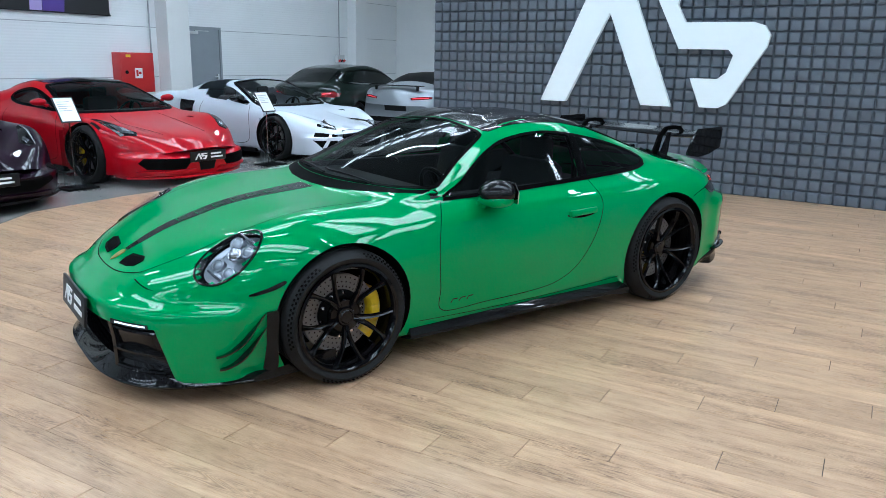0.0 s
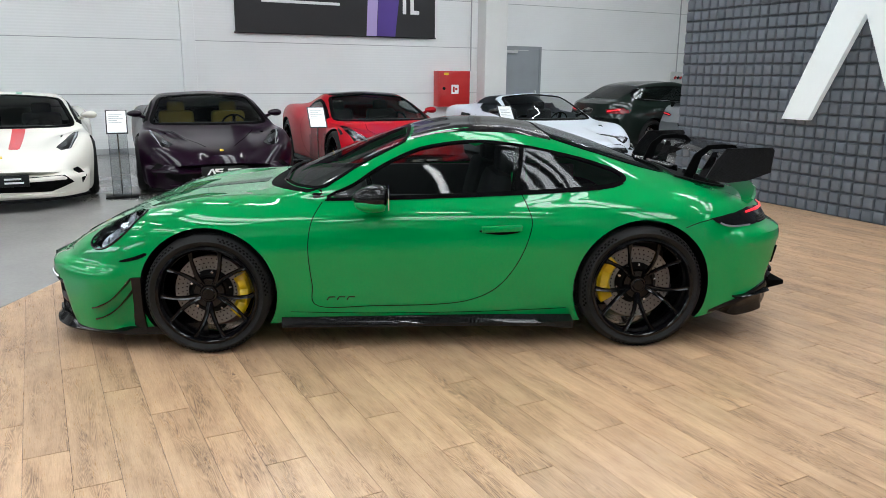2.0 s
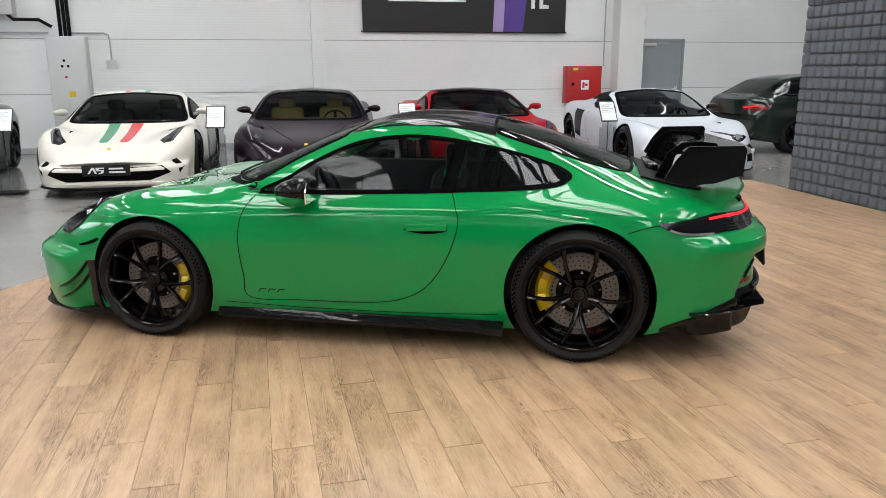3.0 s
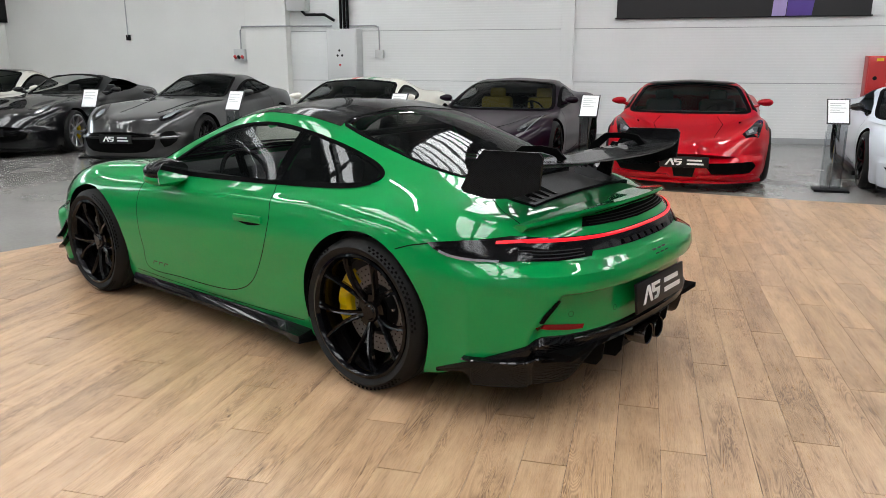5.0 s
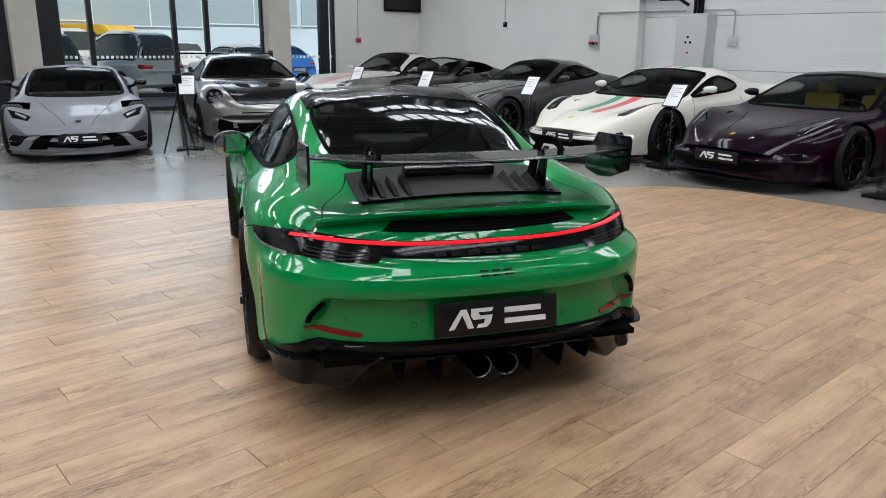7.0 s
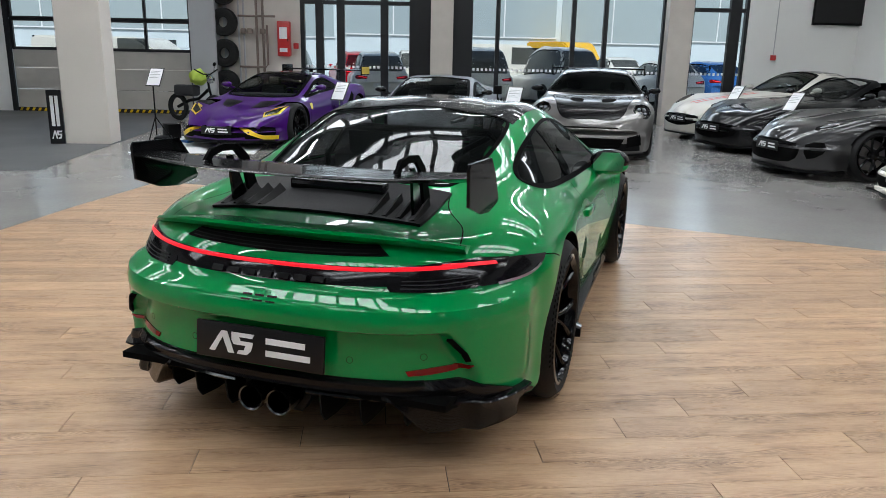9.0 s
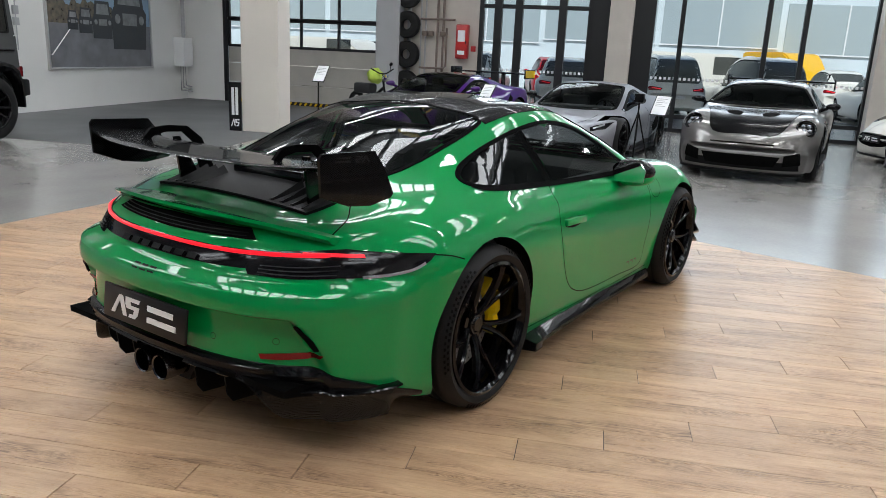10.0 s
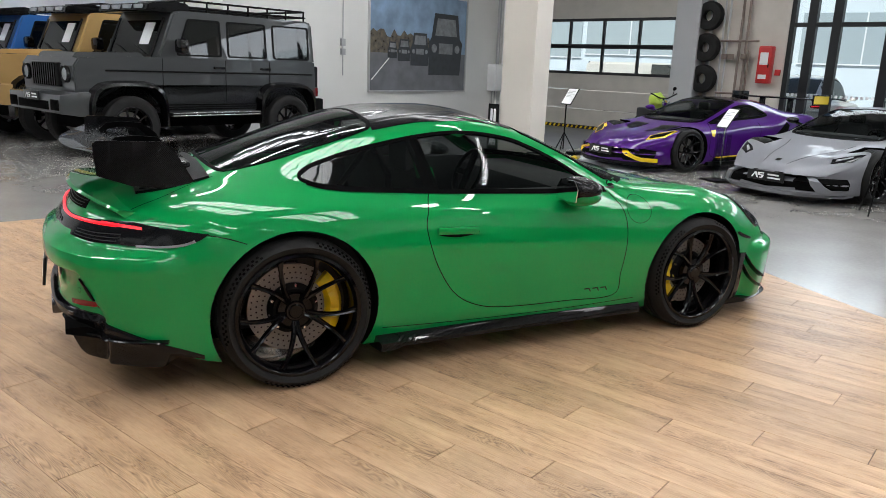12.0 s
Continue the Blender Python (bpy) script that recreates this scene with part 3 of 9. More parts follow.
# fine ribs pressed into the steel panels
nt = METALW.node_tree
tc = nt.nodes.new("ShaderNodeTexCoord")
wv = nt.nodes.new("ShaderNodeTexWave")
wv.wave_type, wv.bands_direction = "BANDS", "Z"
wv.inputs["Scale"].default_value, wv.inputs["Distortion"].default_value = 6.0, 0.0
bp = nt.nodes.new("ShaderNodeBump")
bp.inputs["Strength"].default_value, bp.inputs["Distance"].default_value = 0.35, 0.004
nt.links.new(tc.outputs["Object"], wv.inputs["Vector"])
nt.links.new(wv.outputs[1], bp.inputs["Height"])
nt.links.new(bp.outputs[0], nt.nodes["Principled BSDF"].inputs["Normal"])
FLOORG = material("polished_concrete", (0.25, 0.24, 0.227), rough=0.2, grain=0.05, scale=30, stain=0.09, stain_scale=1.3, spec=0.9)
ASPH = material("dark_floor_coating", (0.1, 0.102, 0.105), rough=0.5, grain=0.12, scale=60, stain=0.15, stain_scale=0.7)
GREYD = material("grey_door_paint", (0.27, 0.29, 0.31), rough=0.5, stain=0.05)
REDB = material("red_enamel", (0.5, 0.02, 0.02), rough=0.35, coat=0.3, stain=0.05)
FRAME = material("black_aluminium", (0.015, 0.016, 0.018), rough=0.4, metal=0.3)
BEIGE = material("beige_plaster", (0.55, 0.51, 0.46), rough=0.75, stain=0.05)
CREAMW = material("cream_wall_paint", (0.70, 0.655, 0.59), rough=0.65, grain=0.03, scale=60, bump=0.1, stain=0.05, stain_scale=0.7)
PADM = material("slate_leatherette", (0.115, 0.134, 0.162), rough=0.42, grain=0.08, scale=250, bump=0.25, stain=0.08)
LITE = material("lit_letter", (0.74, 0.80, 0.81), rough=0.4, emit=0.24)
SKYP = material("skylight_sheet", (0.97, 0.99, 1.0), rough=0.5, emit=SKYLIGHT)
LED = material("led_tube", (1.0, 0.99, 0.96), rough=0.5, emit=STRIP)
GREYP = material("grey_pipe", (0.4, 0.41, 0.42), rough=0.5)
GARAGE = material("garage_panel", (0.42, 0.40, 0.36), rough=0.55, grain=0.03, scale=50, stain=0.06)
BACK = 10.85          # back wall (v)
SOUTH = -10.3         # poster wall (v)
TALL = 6.2


def facade_u(v):
    return -13.8 + 0.1 * v


def slab(name, lo, hi, mat, m, label, category, bevel=0.0, kind="structure"):
    bm = bmesh.new()
    box(bm, lo, hi, bevel=bevel)
    ob = part(name, bm, mat, None, label, smooth=False)
    ob.matrix_basis = m
    return tagged(ob, label, category, "", kind)


RM = pose(0, 0, 0, 0, 0, ROOM)     # the room frame: x is u, y is v
bm = bmesh.new()
box(bm, (-60, -60, -0.3), (60, 60, -0.006))
ob = part("floor", bm, FLOORG, None, smooth=False)
ob.matrix_basis = RM
tagged(ob, "polished light grey concrete showroom floor with soft reflections", "floor", kind="structure")
slab("floor_coating", (facade_u(SOUTH) - 0.2, -16, -0.006), (-5.2, -4.7, -0.002), ASPH, RM, "dark grey coated workshop floor before the garage door", "floor")


def cladding(name, u0, u1, v, z1, label):
    """A wall of wide horizontal steel panels with fine joints, its face to -v."""
    root = thing(name, RM, label, "wall", kind="structure")
    pitch, z = 1.0, 0.0
    bm = bmesh.new()
    box(bm, (u0, v + 0.025, -0.3), (u1, v + 0.2, z1))
    part("wall_core", bm, GREYP, root, smooth=False)
    first = None
    z = 0.10
    while z < z1:
        h = min(pitch, z1 - z) - 0.014
        bm = bmesh.new()
        box(bm, (u0, v, z), (u1, v + 0.03, z + h))
        k = 9
        for i in range(1, k):
            box(bm, (u0, v - 0.0025, z + h * i / k - 0.03), (u1, v + 0.01, z + h * i / k + 0.03))
        part("panel", bm, METALW, root, smooth=False)
        z += pitch
    bm = bmesh.new()
    box(bm, (u0, v - 0.004, 0), (u1, v + 0.03, 0.10))
    part("baseboard", bm, GREYP, root, smooth=False)
    return root


cladding("wall_north", -5.4, 16.0, BACK, TALL, "white ribbed steel panel wall of the hall")
slab("wall_north_west", (-13.2, BACK - 0.02, -0.3), (-5.4, BACK + 0.2, TALL), WALL, RM, "smooth white plastered wall", "wall")
slab("pillar_1", (-6.35, BACK - 0.22, -0.1), (-5.40, BACK + 0.02, TALL), WALL, RM, "white plastered pier on the back wall", "pillar", 0.01)
slab("pillar_2", (6.82, BACK - 0.35, -0.1), (7.40, BACK + 0.01, TALL), WALL, RM, "white square column before the back wall", "pillar", 0.01)
slab("pillar_3", (0.32, BACK - 0.10, -0.1), (0.57, BACK + 0.01, TALL), METALW, RM, "slim white steel column on the back wall", "pillar", 0.006)
slab("pillar_4", (13.4, BACK - 0.30, -0.1), (13.9, BACK + 0.01, TALL), METALW, RM, "white steel column in the corner", "pillar", 0.006)
slab("wall_south", (-15.2, SOUTH - 0.2, -0.3), (-5.6, SOUTH, TALL), WALL, RM, "white painted wall behind the poster", "wall")
slab("wall_south_far", (-5.6, -15.2, -0.3), (16.0, -15.0, TALL), METALW, RM, "white wall at the far end of the hall", "wall")
slab("wall_south_return", (-5.6, -15.2, -0.3), (-5.4, SOUTH, TALL), WALL, RM, "white return wall", "wall")
slab("wall_east", (15.9, -15.2, -0.3), (16.1, BACK + 0.2, TALL), METALW, RM, "white wall closing the hall", "wall")

# ceiling with skylight sheets and lamps
bm = bmesh.new()
box(bm, (-15.6, -15.2, TALL), (16.1, BACK + 0.2, TALL + 0.2))
for i in range(7):
    u = -13.5 + i * 4.8
    box(bm, (u, -15.2, TALL - 0.35), (u + 0.18, BACK, TALL + 0.01))
ob = part("ceiling", bm, CEIL, None, smooth=False)
ob.matrix_basis = RM
tagged(ob, "grey steel ceiling with beams under the hall roof", "ceiling", kind="structure")


def skylight(u, v, length, width, ribs):
    root = thing("skylight", uvpose(u, v, TALL - 0.02), "white translucent roof light strip with dark ribs", "skylight", "skylights in the roof", "structure")
    bm = bmesh.new()
    box(bm, (-width / 2, -length / 2, -0.03), (width / 2, length / 2, 0.0))
    part("sheet", bm, SKYP, root, smooth=False)
    bm = bmesh.new()
    for i in range(ribs + 1):
        y = -length / 2 + length * i / ribs
        box(bm, (-width / 2 - 0.05, y - 0.05, -0.1), (width / 2 + 0.05, y + 0.05, -0.02))
    for s in (-1, 1):
        box(bm, (s * width / 2 - 0.05, -length / 2, -0.1), (s * width / 2 + 0.05, length / 2, -0.02))
    part("rib", bm, GREYP, root, smooth=False)


for u in (-8.6, -3.8, 1.0, 5.8, 10.6):
    for v in (-9.5, -2.0, 5.5):
        skylight(u, v, 5.4, 1.5, 9)


def led_tube(u, v):
    root = thing("ceiling_lamp", uvpose(u, v, TALL - 0.75), "long white tube lamp hung below the ceiling", "lamp", "tube lamps")
    bm = bmesh.new()
    box(bm, (-0.05, -0.75, 0), (0.05, 0.75, 0.03), bevel=0.008)
    part("diffuser", bm, LED, root)
    bm = bmesh.new()
    box(bm, (-0.06, -0.77, 0.03), (0.06, 0.77, 0.09), bevel=0.01)
    for y in (-0.6, 0.6):
        box(bm, (-0.006, y - 0.006, 0.09), (0.006, y + 0.006, 0.75))
    part("housing", bm, METALW, root)


for u in (-10.8, -6.0, -1.3, 3.4, 8.2):
    for v in (-6.0, -3.5, 1.5, 4.0, 8.5):
        led_tube(u, v)

# west facade
FM = uvpose(facade_u(0), 0, 0, -math.degrees(math.atan(0.1)) + 90)     # x runs along the facade (v), y to the outside


def fac(name, x0, x1, z0, z1, y0, y1, mat, label, category, bevel=0.0):
    return slab(name, (x0, y0, z0), (x1, y1, z1), mat, FM, label, category, bevel)


fac("wall_west_1", -11.6, -9.19, -0.3, TALL, 0, 0.3, WALL, "white wall beside the garage door", "wall")
fac("wall_west_2", -4.75, -2.2, -0.3, TALL, 0, 0.3, BEIGE, "plastered wall with pipes", "wall")
fac("wall_west_3", 8.3, 11.6, -0.3, TALL, 0, 0.3, WALL, "white wall in the corner of the hall", "wall")
fac("wall_west_top_1", -9.19, -4.75, 3.4, TALL, 0, 0.3, WALL, "wall above the garage door", "wall")
fac("wall_west_top_2", -2.2, 8.3, 4.4, TALL, 0, 0.3, WALL, "wall above the shop windows", "wall")
fac("pillar_5", 0.88, 1.40, -0.1, 4.4, -0.3, 0.1, BEIGE, "beige column between the shop windows", "pillar", 0.01)
fac("pillar_6", 6.36, 6.92, -0.1, 4.4, -0.3, 0.1, BEIGE, "beige column beside the glass door", "pillar", 0.01)
fac("pillar_7", -4.70, -4.10, -0.1, TALL, -0.35, 0.0, GREYP, "grey concrete column beside the garage door", "pillar", 0.01)
PANE = bpy.data.materials.new("window_glass")
PANE.use_nodes = True
pn = PANE.node_tree
tr = pn.nodes.new("ShaderNodeBsdfTransparent")
tr.inputs[0].default_value = (0.93, 0.96, 0.96, 1)
pn.nodes["Principled BSDF"].inputs["Roughness"].default_value = 0.02
pn.nodes["Principled BSDF"].inputs["Base Color"].default_value = (0.02, 0.03, 0.03, 1)
mx = pn.nodes.new("ShaderNodeMixShader")
mx.inputs[0].default_value = 0.93
pn.links.new(pn.nodes["Principled BSDF"].outputs[0], mx.inputs[1])
pn.links.new(tr.outputs[0], mx.inputs[2])
pn.links.new(mx.outputs[0], pn.nodes["Material Output"].inputs[0])


def shop_window(name, xs, z0, z1, rails=(), label="black framed shop window from floor to ceiling", wide=None):
    """Posts at xs, rails at given heights, a pane between each two posts."""
    root = thing(name, FM, label, "window", kind="structure")
    for i, x in enumerate(xs):
        w = (wide or {}).get(i, 0.05)
        bm = bmesh.new()
        box(bm, (x - w, 0.02, z0), (x + w, 0.16, z1), bevel=0.004)
        part("window_frame", bm, FRAME, root, smooth=False)
    for z in (z0 + 0.04, z1 - 0.04, *rails):
        bm = bmesh.new()
        box(bm, (xs[0], 0.03, z - 0.045), (xs[-1], 0.15, z + 0.045), bevel=0.004)
        part("window_frame", bm, FRAME, root, smooth=False)
    for a, b in zip(xs, xs[1:]):
        bm = bmesh.new()
        box(bm, (a + 0.03, 0.085, z0 + 0.05), (b - 0.03, 0.095, z1 - 0.05))
        p = part("pane", bm, PANE, root, smooth=False)
        p.visible_shadow = False
        if z1 > 3.0:
            bm = bmesh.new()
            n = int((b - a) / 0.1)
            for k in range(n):
                box(bm, (a + 0.06 + k * 0.1, 0.078, 1.16), (a + 0.115 + k * 0.1, 0.083, 1.22))
            part("safety_marking", bm, WHITE, p, "row of white squares on the glass", smooth=False)
    return root


shop_window("window_1", [-2.15, -1.75, -1.25, -0.22, 0.42], 0.0, 4.4, (2.65, ), "black framed glass entrance with side lights", {1: 0.09, 2: 0.09, 3: 0.09})
shop_window("window_2", [0.65, 0.95], 0.0, 4.4, (), "dark window frame beside the column", {0: 0.22, 1: 0.06})
shop_window("window_3", [1.62, 2.45, 4.23, 4.98, 6.36], 0.0, 4.4, (0.35,), wide={0: 0.24})
shop_window("window_4", [6.95, 8.0, 8.28], 0.0, 4.4, (2.65,), "black framed glass side door", {0: 0.08, 1: 0.13})

# area lamps added high in the window openings, out of view, to strengthen the daylight
for x, wide in ((-.60, 2.5), (4.0, 4.5), (7.6, 1.2)):
    lamp = new("window_daylight", bpy.data.lights.new("window_daylight", "AREA"))
    lamp.data.shape, lamp.data.size, lamp.data.size_y = "RECTANGLE", wide, 1.1
    lamp.data.energy, lamp.data.color = DAYLIGHT * wide * 1.1 * math.pi, (0.88, 0.95, 1.0)
    lamp.matrix_world = look(FM @ Vector((x, -.01, 3.75)), FM @ Vector((x, -6.0, 1.6)))

# garage door
gd = thing("door_1", FM, "beige sectional garage door with two rows of panes", "garage door", kind="structure")
for z0, z1 in ((0.02, 0.52), (0.53, 1.02), (1.03, 1.46), (2.84, 3.4)):
    bm = bmesh.new()
    box(bm, (-9.08, 0.05, z0), (-4.8, 0.11, z1), bevel=0.006)
    part("panel", bm, GARAGE, gd, smooth=False)
for z0, z1 in ((1.47, 2.13), (2.17, 2.82)):
    for i in range(4):
        x0 = -9.06 + i * 1.06
        bm = bmesh.new()
        box(bm, (x0 + 0.04, 0.075, z0 + 0.04), (x0 + 1.02, 0.085, z1 - 0.04))
        p = part("pane", bm, PANE, gd, smooth=False)
        p.visible_shadow = False
    bm = bmesh.new()
    for z in (z0, z1):
        box(bm, (-9.08, 0.04, z - 0.035), (-4.8, 0.12, z + 0.035))
    for i in range(5):
        x = -9.06 + i * 1.06
        box(bm, (x - 0.03, 0.045, z0), (x + 0.03, 0.115, z1))
    part("door_frame", bm, FRAME, gd, smooth=False)
for s in (-9.14, -4.78):
    bm = bmesh.new()
    box(bm, (s - 0.05, -0.03, 0), (s + 0.05, 0.05, 3.4), bevel=0.005)
    part("guide_rail", bm, FRAME, gd, smooth=False)
bm = bmesh.new()
box(bm, (-9.08, 0.0, 0.0), (-4.8, 0.05, 0.09))
part("threshold", bm, FRAME, gd, smooth=False)
bm = bmesh.new()
for i in range(28):
    x = -9.05 + i * 0.148
    prism(bm, [(x, 0.01), (x + 0.06, 0.01), (x + 0.10, 0.08), (x + 0.04, 0.08)], 0.004, Matrix.Translation((0, -0.004, 0)))
part("hazard_stripe", bm, YELLOW, gd, "yellow stripes along the foot of the door", smooth=False)

# free standing pillar
slab("pillar_8", (-8.62, -5.45, -0.1), (-8.1, -4.75, TALL), CREAMW, RM, "cream white square column in the hall", "pillar", 0.012)

# padded wall
PM = uvpose(5.68, 0, 0, -math.degrees(math.atan(0.05)) + 90)
pad = thing("wall_padded", PM, "dark slate padded wall of square leatherette cushions", "wall", kind="structure")
bm = bmesh.new()
box(bm, (-9.0, -0.30, -0.3), (3.58, -0.05, 4.2))
part("wall_core", bm, PADM, pad, smooth=False)
PADW = 0.142


def cushion():
    """One square pad: a full face that falls away to its seams."""
    bm = bmesh.new()
    at = [(0, 0), (.04, .55), (.12, .88), (.5, 1.0), (.88, .88), (.96, .55), (1, 0)]
    rows = [[bm.verts.new((x * (PADW - 0.009), 0.018 + 0.032 * a * b, z * (PADW - 0.009))) for z, b in at] for x, a in at]
    for i in range(len(at) - 1):
        for j in range(len(at) - 1):
            bm.faces.new((rows[i][j], rows[i + 1][j], rows[i + 1][j + 1], rows[i][j + 1]))
    return bm


# the showroom podium of wooden planks
WOOD = bpy.data.materials.new("oak_vinyl")
WOOD.use_nodes = True
nt = WOOD.node_tree
pb = nt.nodes["Principled BSDF"]


def wood_node(kind, *links, **settings):
    n = nt.nodes.new(kind)
    if "op" in settings:
        n.operation = settings["op"]
    for k, v in settings.get("values", {}).items():
        n.inputs[k].default_value = v
    for src, dst in links:
        nt.links.new(src, n.inputs[dst])
    return n


oi = wood_node("ShaderNodeObjectInfo")
tc = wood_node("ShaderNodeTexCoord")
off = wood_node("ShaderNodeVectorMath", (oi.outputs["Random"], "Scale"), op="SCALE", values={0: (17.0, 31.0, 23.0)})
add = wood_node("ShaderNodeVectorMath", (tc.outputs["Object"], 0), (off.outputs[0], 1))


def wood_noise(scale, detail, rough=0.55, bend=0.0):
    m = wood_node("ShaderNodeMapping", (add.outputs[0], 0), values={"Scale": scale})
    return wood_node("ShaderNodeTexNoise", (m.outputs[0], 0), values={"Scale": 1.0, "Detail": detail, "Roughness": rough, "Distortion": bend})


def wood_math(op, a, b):
    n = wood_node("ShaderNodeMath", op=op)
    for k, v in ((0, a), (1, b)):
        if isinstance(v, (int, float)):
            n.inputs[k].default_value = v
        else:
            nt.links.new(v, n.inputs[k])
    return n.outputs[0]


def wood_range(src, a, b, c, d):
    n = wood_node("ShaderNodeMapRange", (src, 0), values={1: a, 2: b, 3: c, 4: d})
    return n.outputs[0]


bands = wood_noise((11, 1.1, 1), 3, 0.55, 0.4).outputs[0]          # broad dark and light bands
cloud = wood_noise((7, 4, 1), 4, 0.6).outputs[0]                   # soft patches
heart = wood_noise((14, 1.5, 1), 2, 0.5, 0.8).outputs[0]           # the field behind the cathedral grain
rings = wood_math("SINE", wood_math("MULTIPLY", heart, 150.0), 0.0)
fleck = wood_noise((95, 13, 1), 3, 0.6, 0.5).outputs[0]            # short dark pores
fibre = wood_noise((210, 9, 1), 3, 0.7).outputs[0]
core = wood_range(bands, 0.47, 0.60, 0.0, 1.0)
tone = wood_range(bands, 0.32, 0.68, 0.16, 0.60)
tone = wood_math("ADD", tone, wood_range(cloud, 0.3, 0.7, -0.14, 0.14))
tone = wood_math("ADD", tone, wood_range(fibre, 0.3, 0.7, -0.17, 0.17))
tone = wood_math("ADD", tone, wood_math("MULTIPLY", wood_math("MULTIPLY", rings, 0.20), core))
tone = wood_math("ADD", tone, wood_math("MULTIPLY", wood_range(fleck, 0.58, 0.72, 0.0, 0.46), wood_range(bands, 0.45, 0.62, 0.25, 1.0)))
ramp = wood_node("ShaderNodeValToRGB", (tone, 0))
ramp.color_ramp.elements[0].position, ramp.color_ramp.elements[1].position = 0.05, 1.0
ramp.color_ramp.elements[0].color = (0.575, 0.386, 0.236, 1)
ramp.color_ramp.elements[1].color = (0.15, 0.082, 0.045, 1)
e = ramp.color_ramp.elements.new(0.5)
e.color = (0.395, 0.248, 0.143, 1)
vary = wood_node("ShaderNodeMapRange", (oi.outputs["Random"], 0), values={3: 0.90, 4: 1.12})
sc = wood_node("ShaderNodeVectorMath", (ramp.outputs[0], 0), (vary.outputs[0], "Scale"), op="SCALE")
nt.links.new(sc.outputs[0], pb.inputs["Base Color"])
nt.links.new(wood_range(fibre, 0.3, 0.7, 0.25, 0.38), pb.inputs["Roughness"])
bp = wood_node("ShaderNodeBump", (tone, "Height"), values={"Strength": 0.2, "Distance": -0.001})
nt.links.new(bp.outputs[0], pb.inputs["Normal"])
JOINT = material("dark_joint", (0.05, 0.03, 0.018), rough=0.7)

# outline of the podium in the room frame
EDGE = [(-4.35, -3.0), (-3.3, -0.3), (-2.72, 0.9), (-1.95, 2.1), (-1.25, 3.35), (-0.62, 4.45), (0.1, 4.85), (1.2, 4.88), (2.4, 4.75), (3.6, 4.55), (5.86, 4.3), (5.45, -5.6), (2.9, -4.75), (1.1, -4.25), (-1.1, -3.8), (-2.9, -3.4)]
podium = thing("podium_floor", RM, "light oak plank floor under the green sports car", "floor", kind="structure")
bm = bmesh.new()
vs = [bm.verts.new((u, v, 0.0)) for u, v in EDGE]
vb = [bm.verts.new((u, v, -0.005)) for u, v in EDGE]
bm.faces.new(vs)
for i in range(len(vs)):
    bm.faces.new((vs[i], vb[i], vb[(i + 1) % len(vs)], vs[(i + 1) % len(vs)]))
part("underlay", bm, JOINT, podium, smooth=False)


# ---------------------------------------------------------------- the green sports car
HERO = dict(
    paint=GREEN, stations=110, bulge=0.24, nose=(0.50, -1.35), tail=(0.44, 1.45), nose_pow=3.4, tail_pow=3.0,
    top=[(-2.24, .46), (-2.20, .505), (-2.14, .545), (-2.078, .58), (-1.956, .643), (-1.81, .71), (-1.65, .76), (-1.49, .803), (-1.3, .832), (-1.1, .853), (-.97, .868), (-.86, .915), (-0.6, 1.03), (-0.35, 1.13), (-0.1, 1.215), (.08, 1.262),
         (.25, 1.279), (.42, 1.277), (.7, 1.243), (1.0, 1.165), (1.3, 1.06), (1.6, .955), (1.8, .905), (1.95, .885), (2.08, .865), (2.14, .81), (2.18, .745), (2.22, .69), (2.245, .62), (2.262, .55)],
    crest=[(-2.24, .58, .45), (-2.1, .66, .575), (-1.9, .70, .675), (-1.6, .715, .785), (-1.25, .72, .845), (-.9, .745, .852), (-.6, .785, .848), (-.2, .79, .856), (.3, .79, .876), (.7, .785, .892),
           (1.0, .765, .915), (1.3, .745, .91), (1.6, .73, .89), (1.9, .70, .845), (2.1, .67, .775), (2.18, .65, .70), (2.235, .60, .62), (2.262, .50, .535)],
    roof=[(-2.24, .30, .456), (-2.1, .34, .57), (-1.9, .38, .675), (-1.6, .40, .776), (-1.25, .43, .842), (-.98, .55, .866), (-.8, .67, .885), (-.6, .70, .935), (-.35, .64, 1.05), (-.1, .58, 1.145), (.08, .555, 1.195),
          (.25, .545, 1.213), (.42, .54, 1.212), (.7, .535, 1.175), (1.0, .535, 1.095), (1.3, .53, 1.0), (1.6, .51, .925), (1.8, .49, .885), (1.95, .46, .868), (2.1, .42, .825), (2.18, .40, .735), (2.235, .37, .645), (2.262, .30, .545)],
    wide=[(-2.24, .68, .38), (-2.1, .79, .44), (-1.85, .865, .52), (-1.25, .922, .60), (-.8, .902, .60), (-.3, .886, .60), (.3, .888, .62), (.7, .905, .64), (1.2, .926, .66), (1.6, .918, .665), (1.9, .875, .64), (2.1, .81, .58), (2.18, .79, .53), (2.235, .73, .50), (2.262, .60, .47)],
    sill=[(-2.24, .60, .16), (-2.0, .74, .13), (-1.7, .84, .12), (-.9, .845, .15), (.3, .835, .15), (.8, .85, .15), (1.6, .88, .165), (1.9, .85, .205), (2.1, .76, .28), (2.18, .72, .31), (2.235, .68, .35), (2.262, .56, .40)])
FX, RX = -1.2285, 1.2285
SIDE_GLASS = [(-.57, .859), (-.2, .866), (.2, .88), (.5, .892), (.85, .910), (1.05, .926), (1.135, .944), (1.165, .965), (1.14, .992), (1.05, 1.03), (.83, 1.092), (.51, 1.153), (.25, 1.17), (.0, 1.14), (-.16, 1.085), (-.30, 1.015), (-.42, .94)]
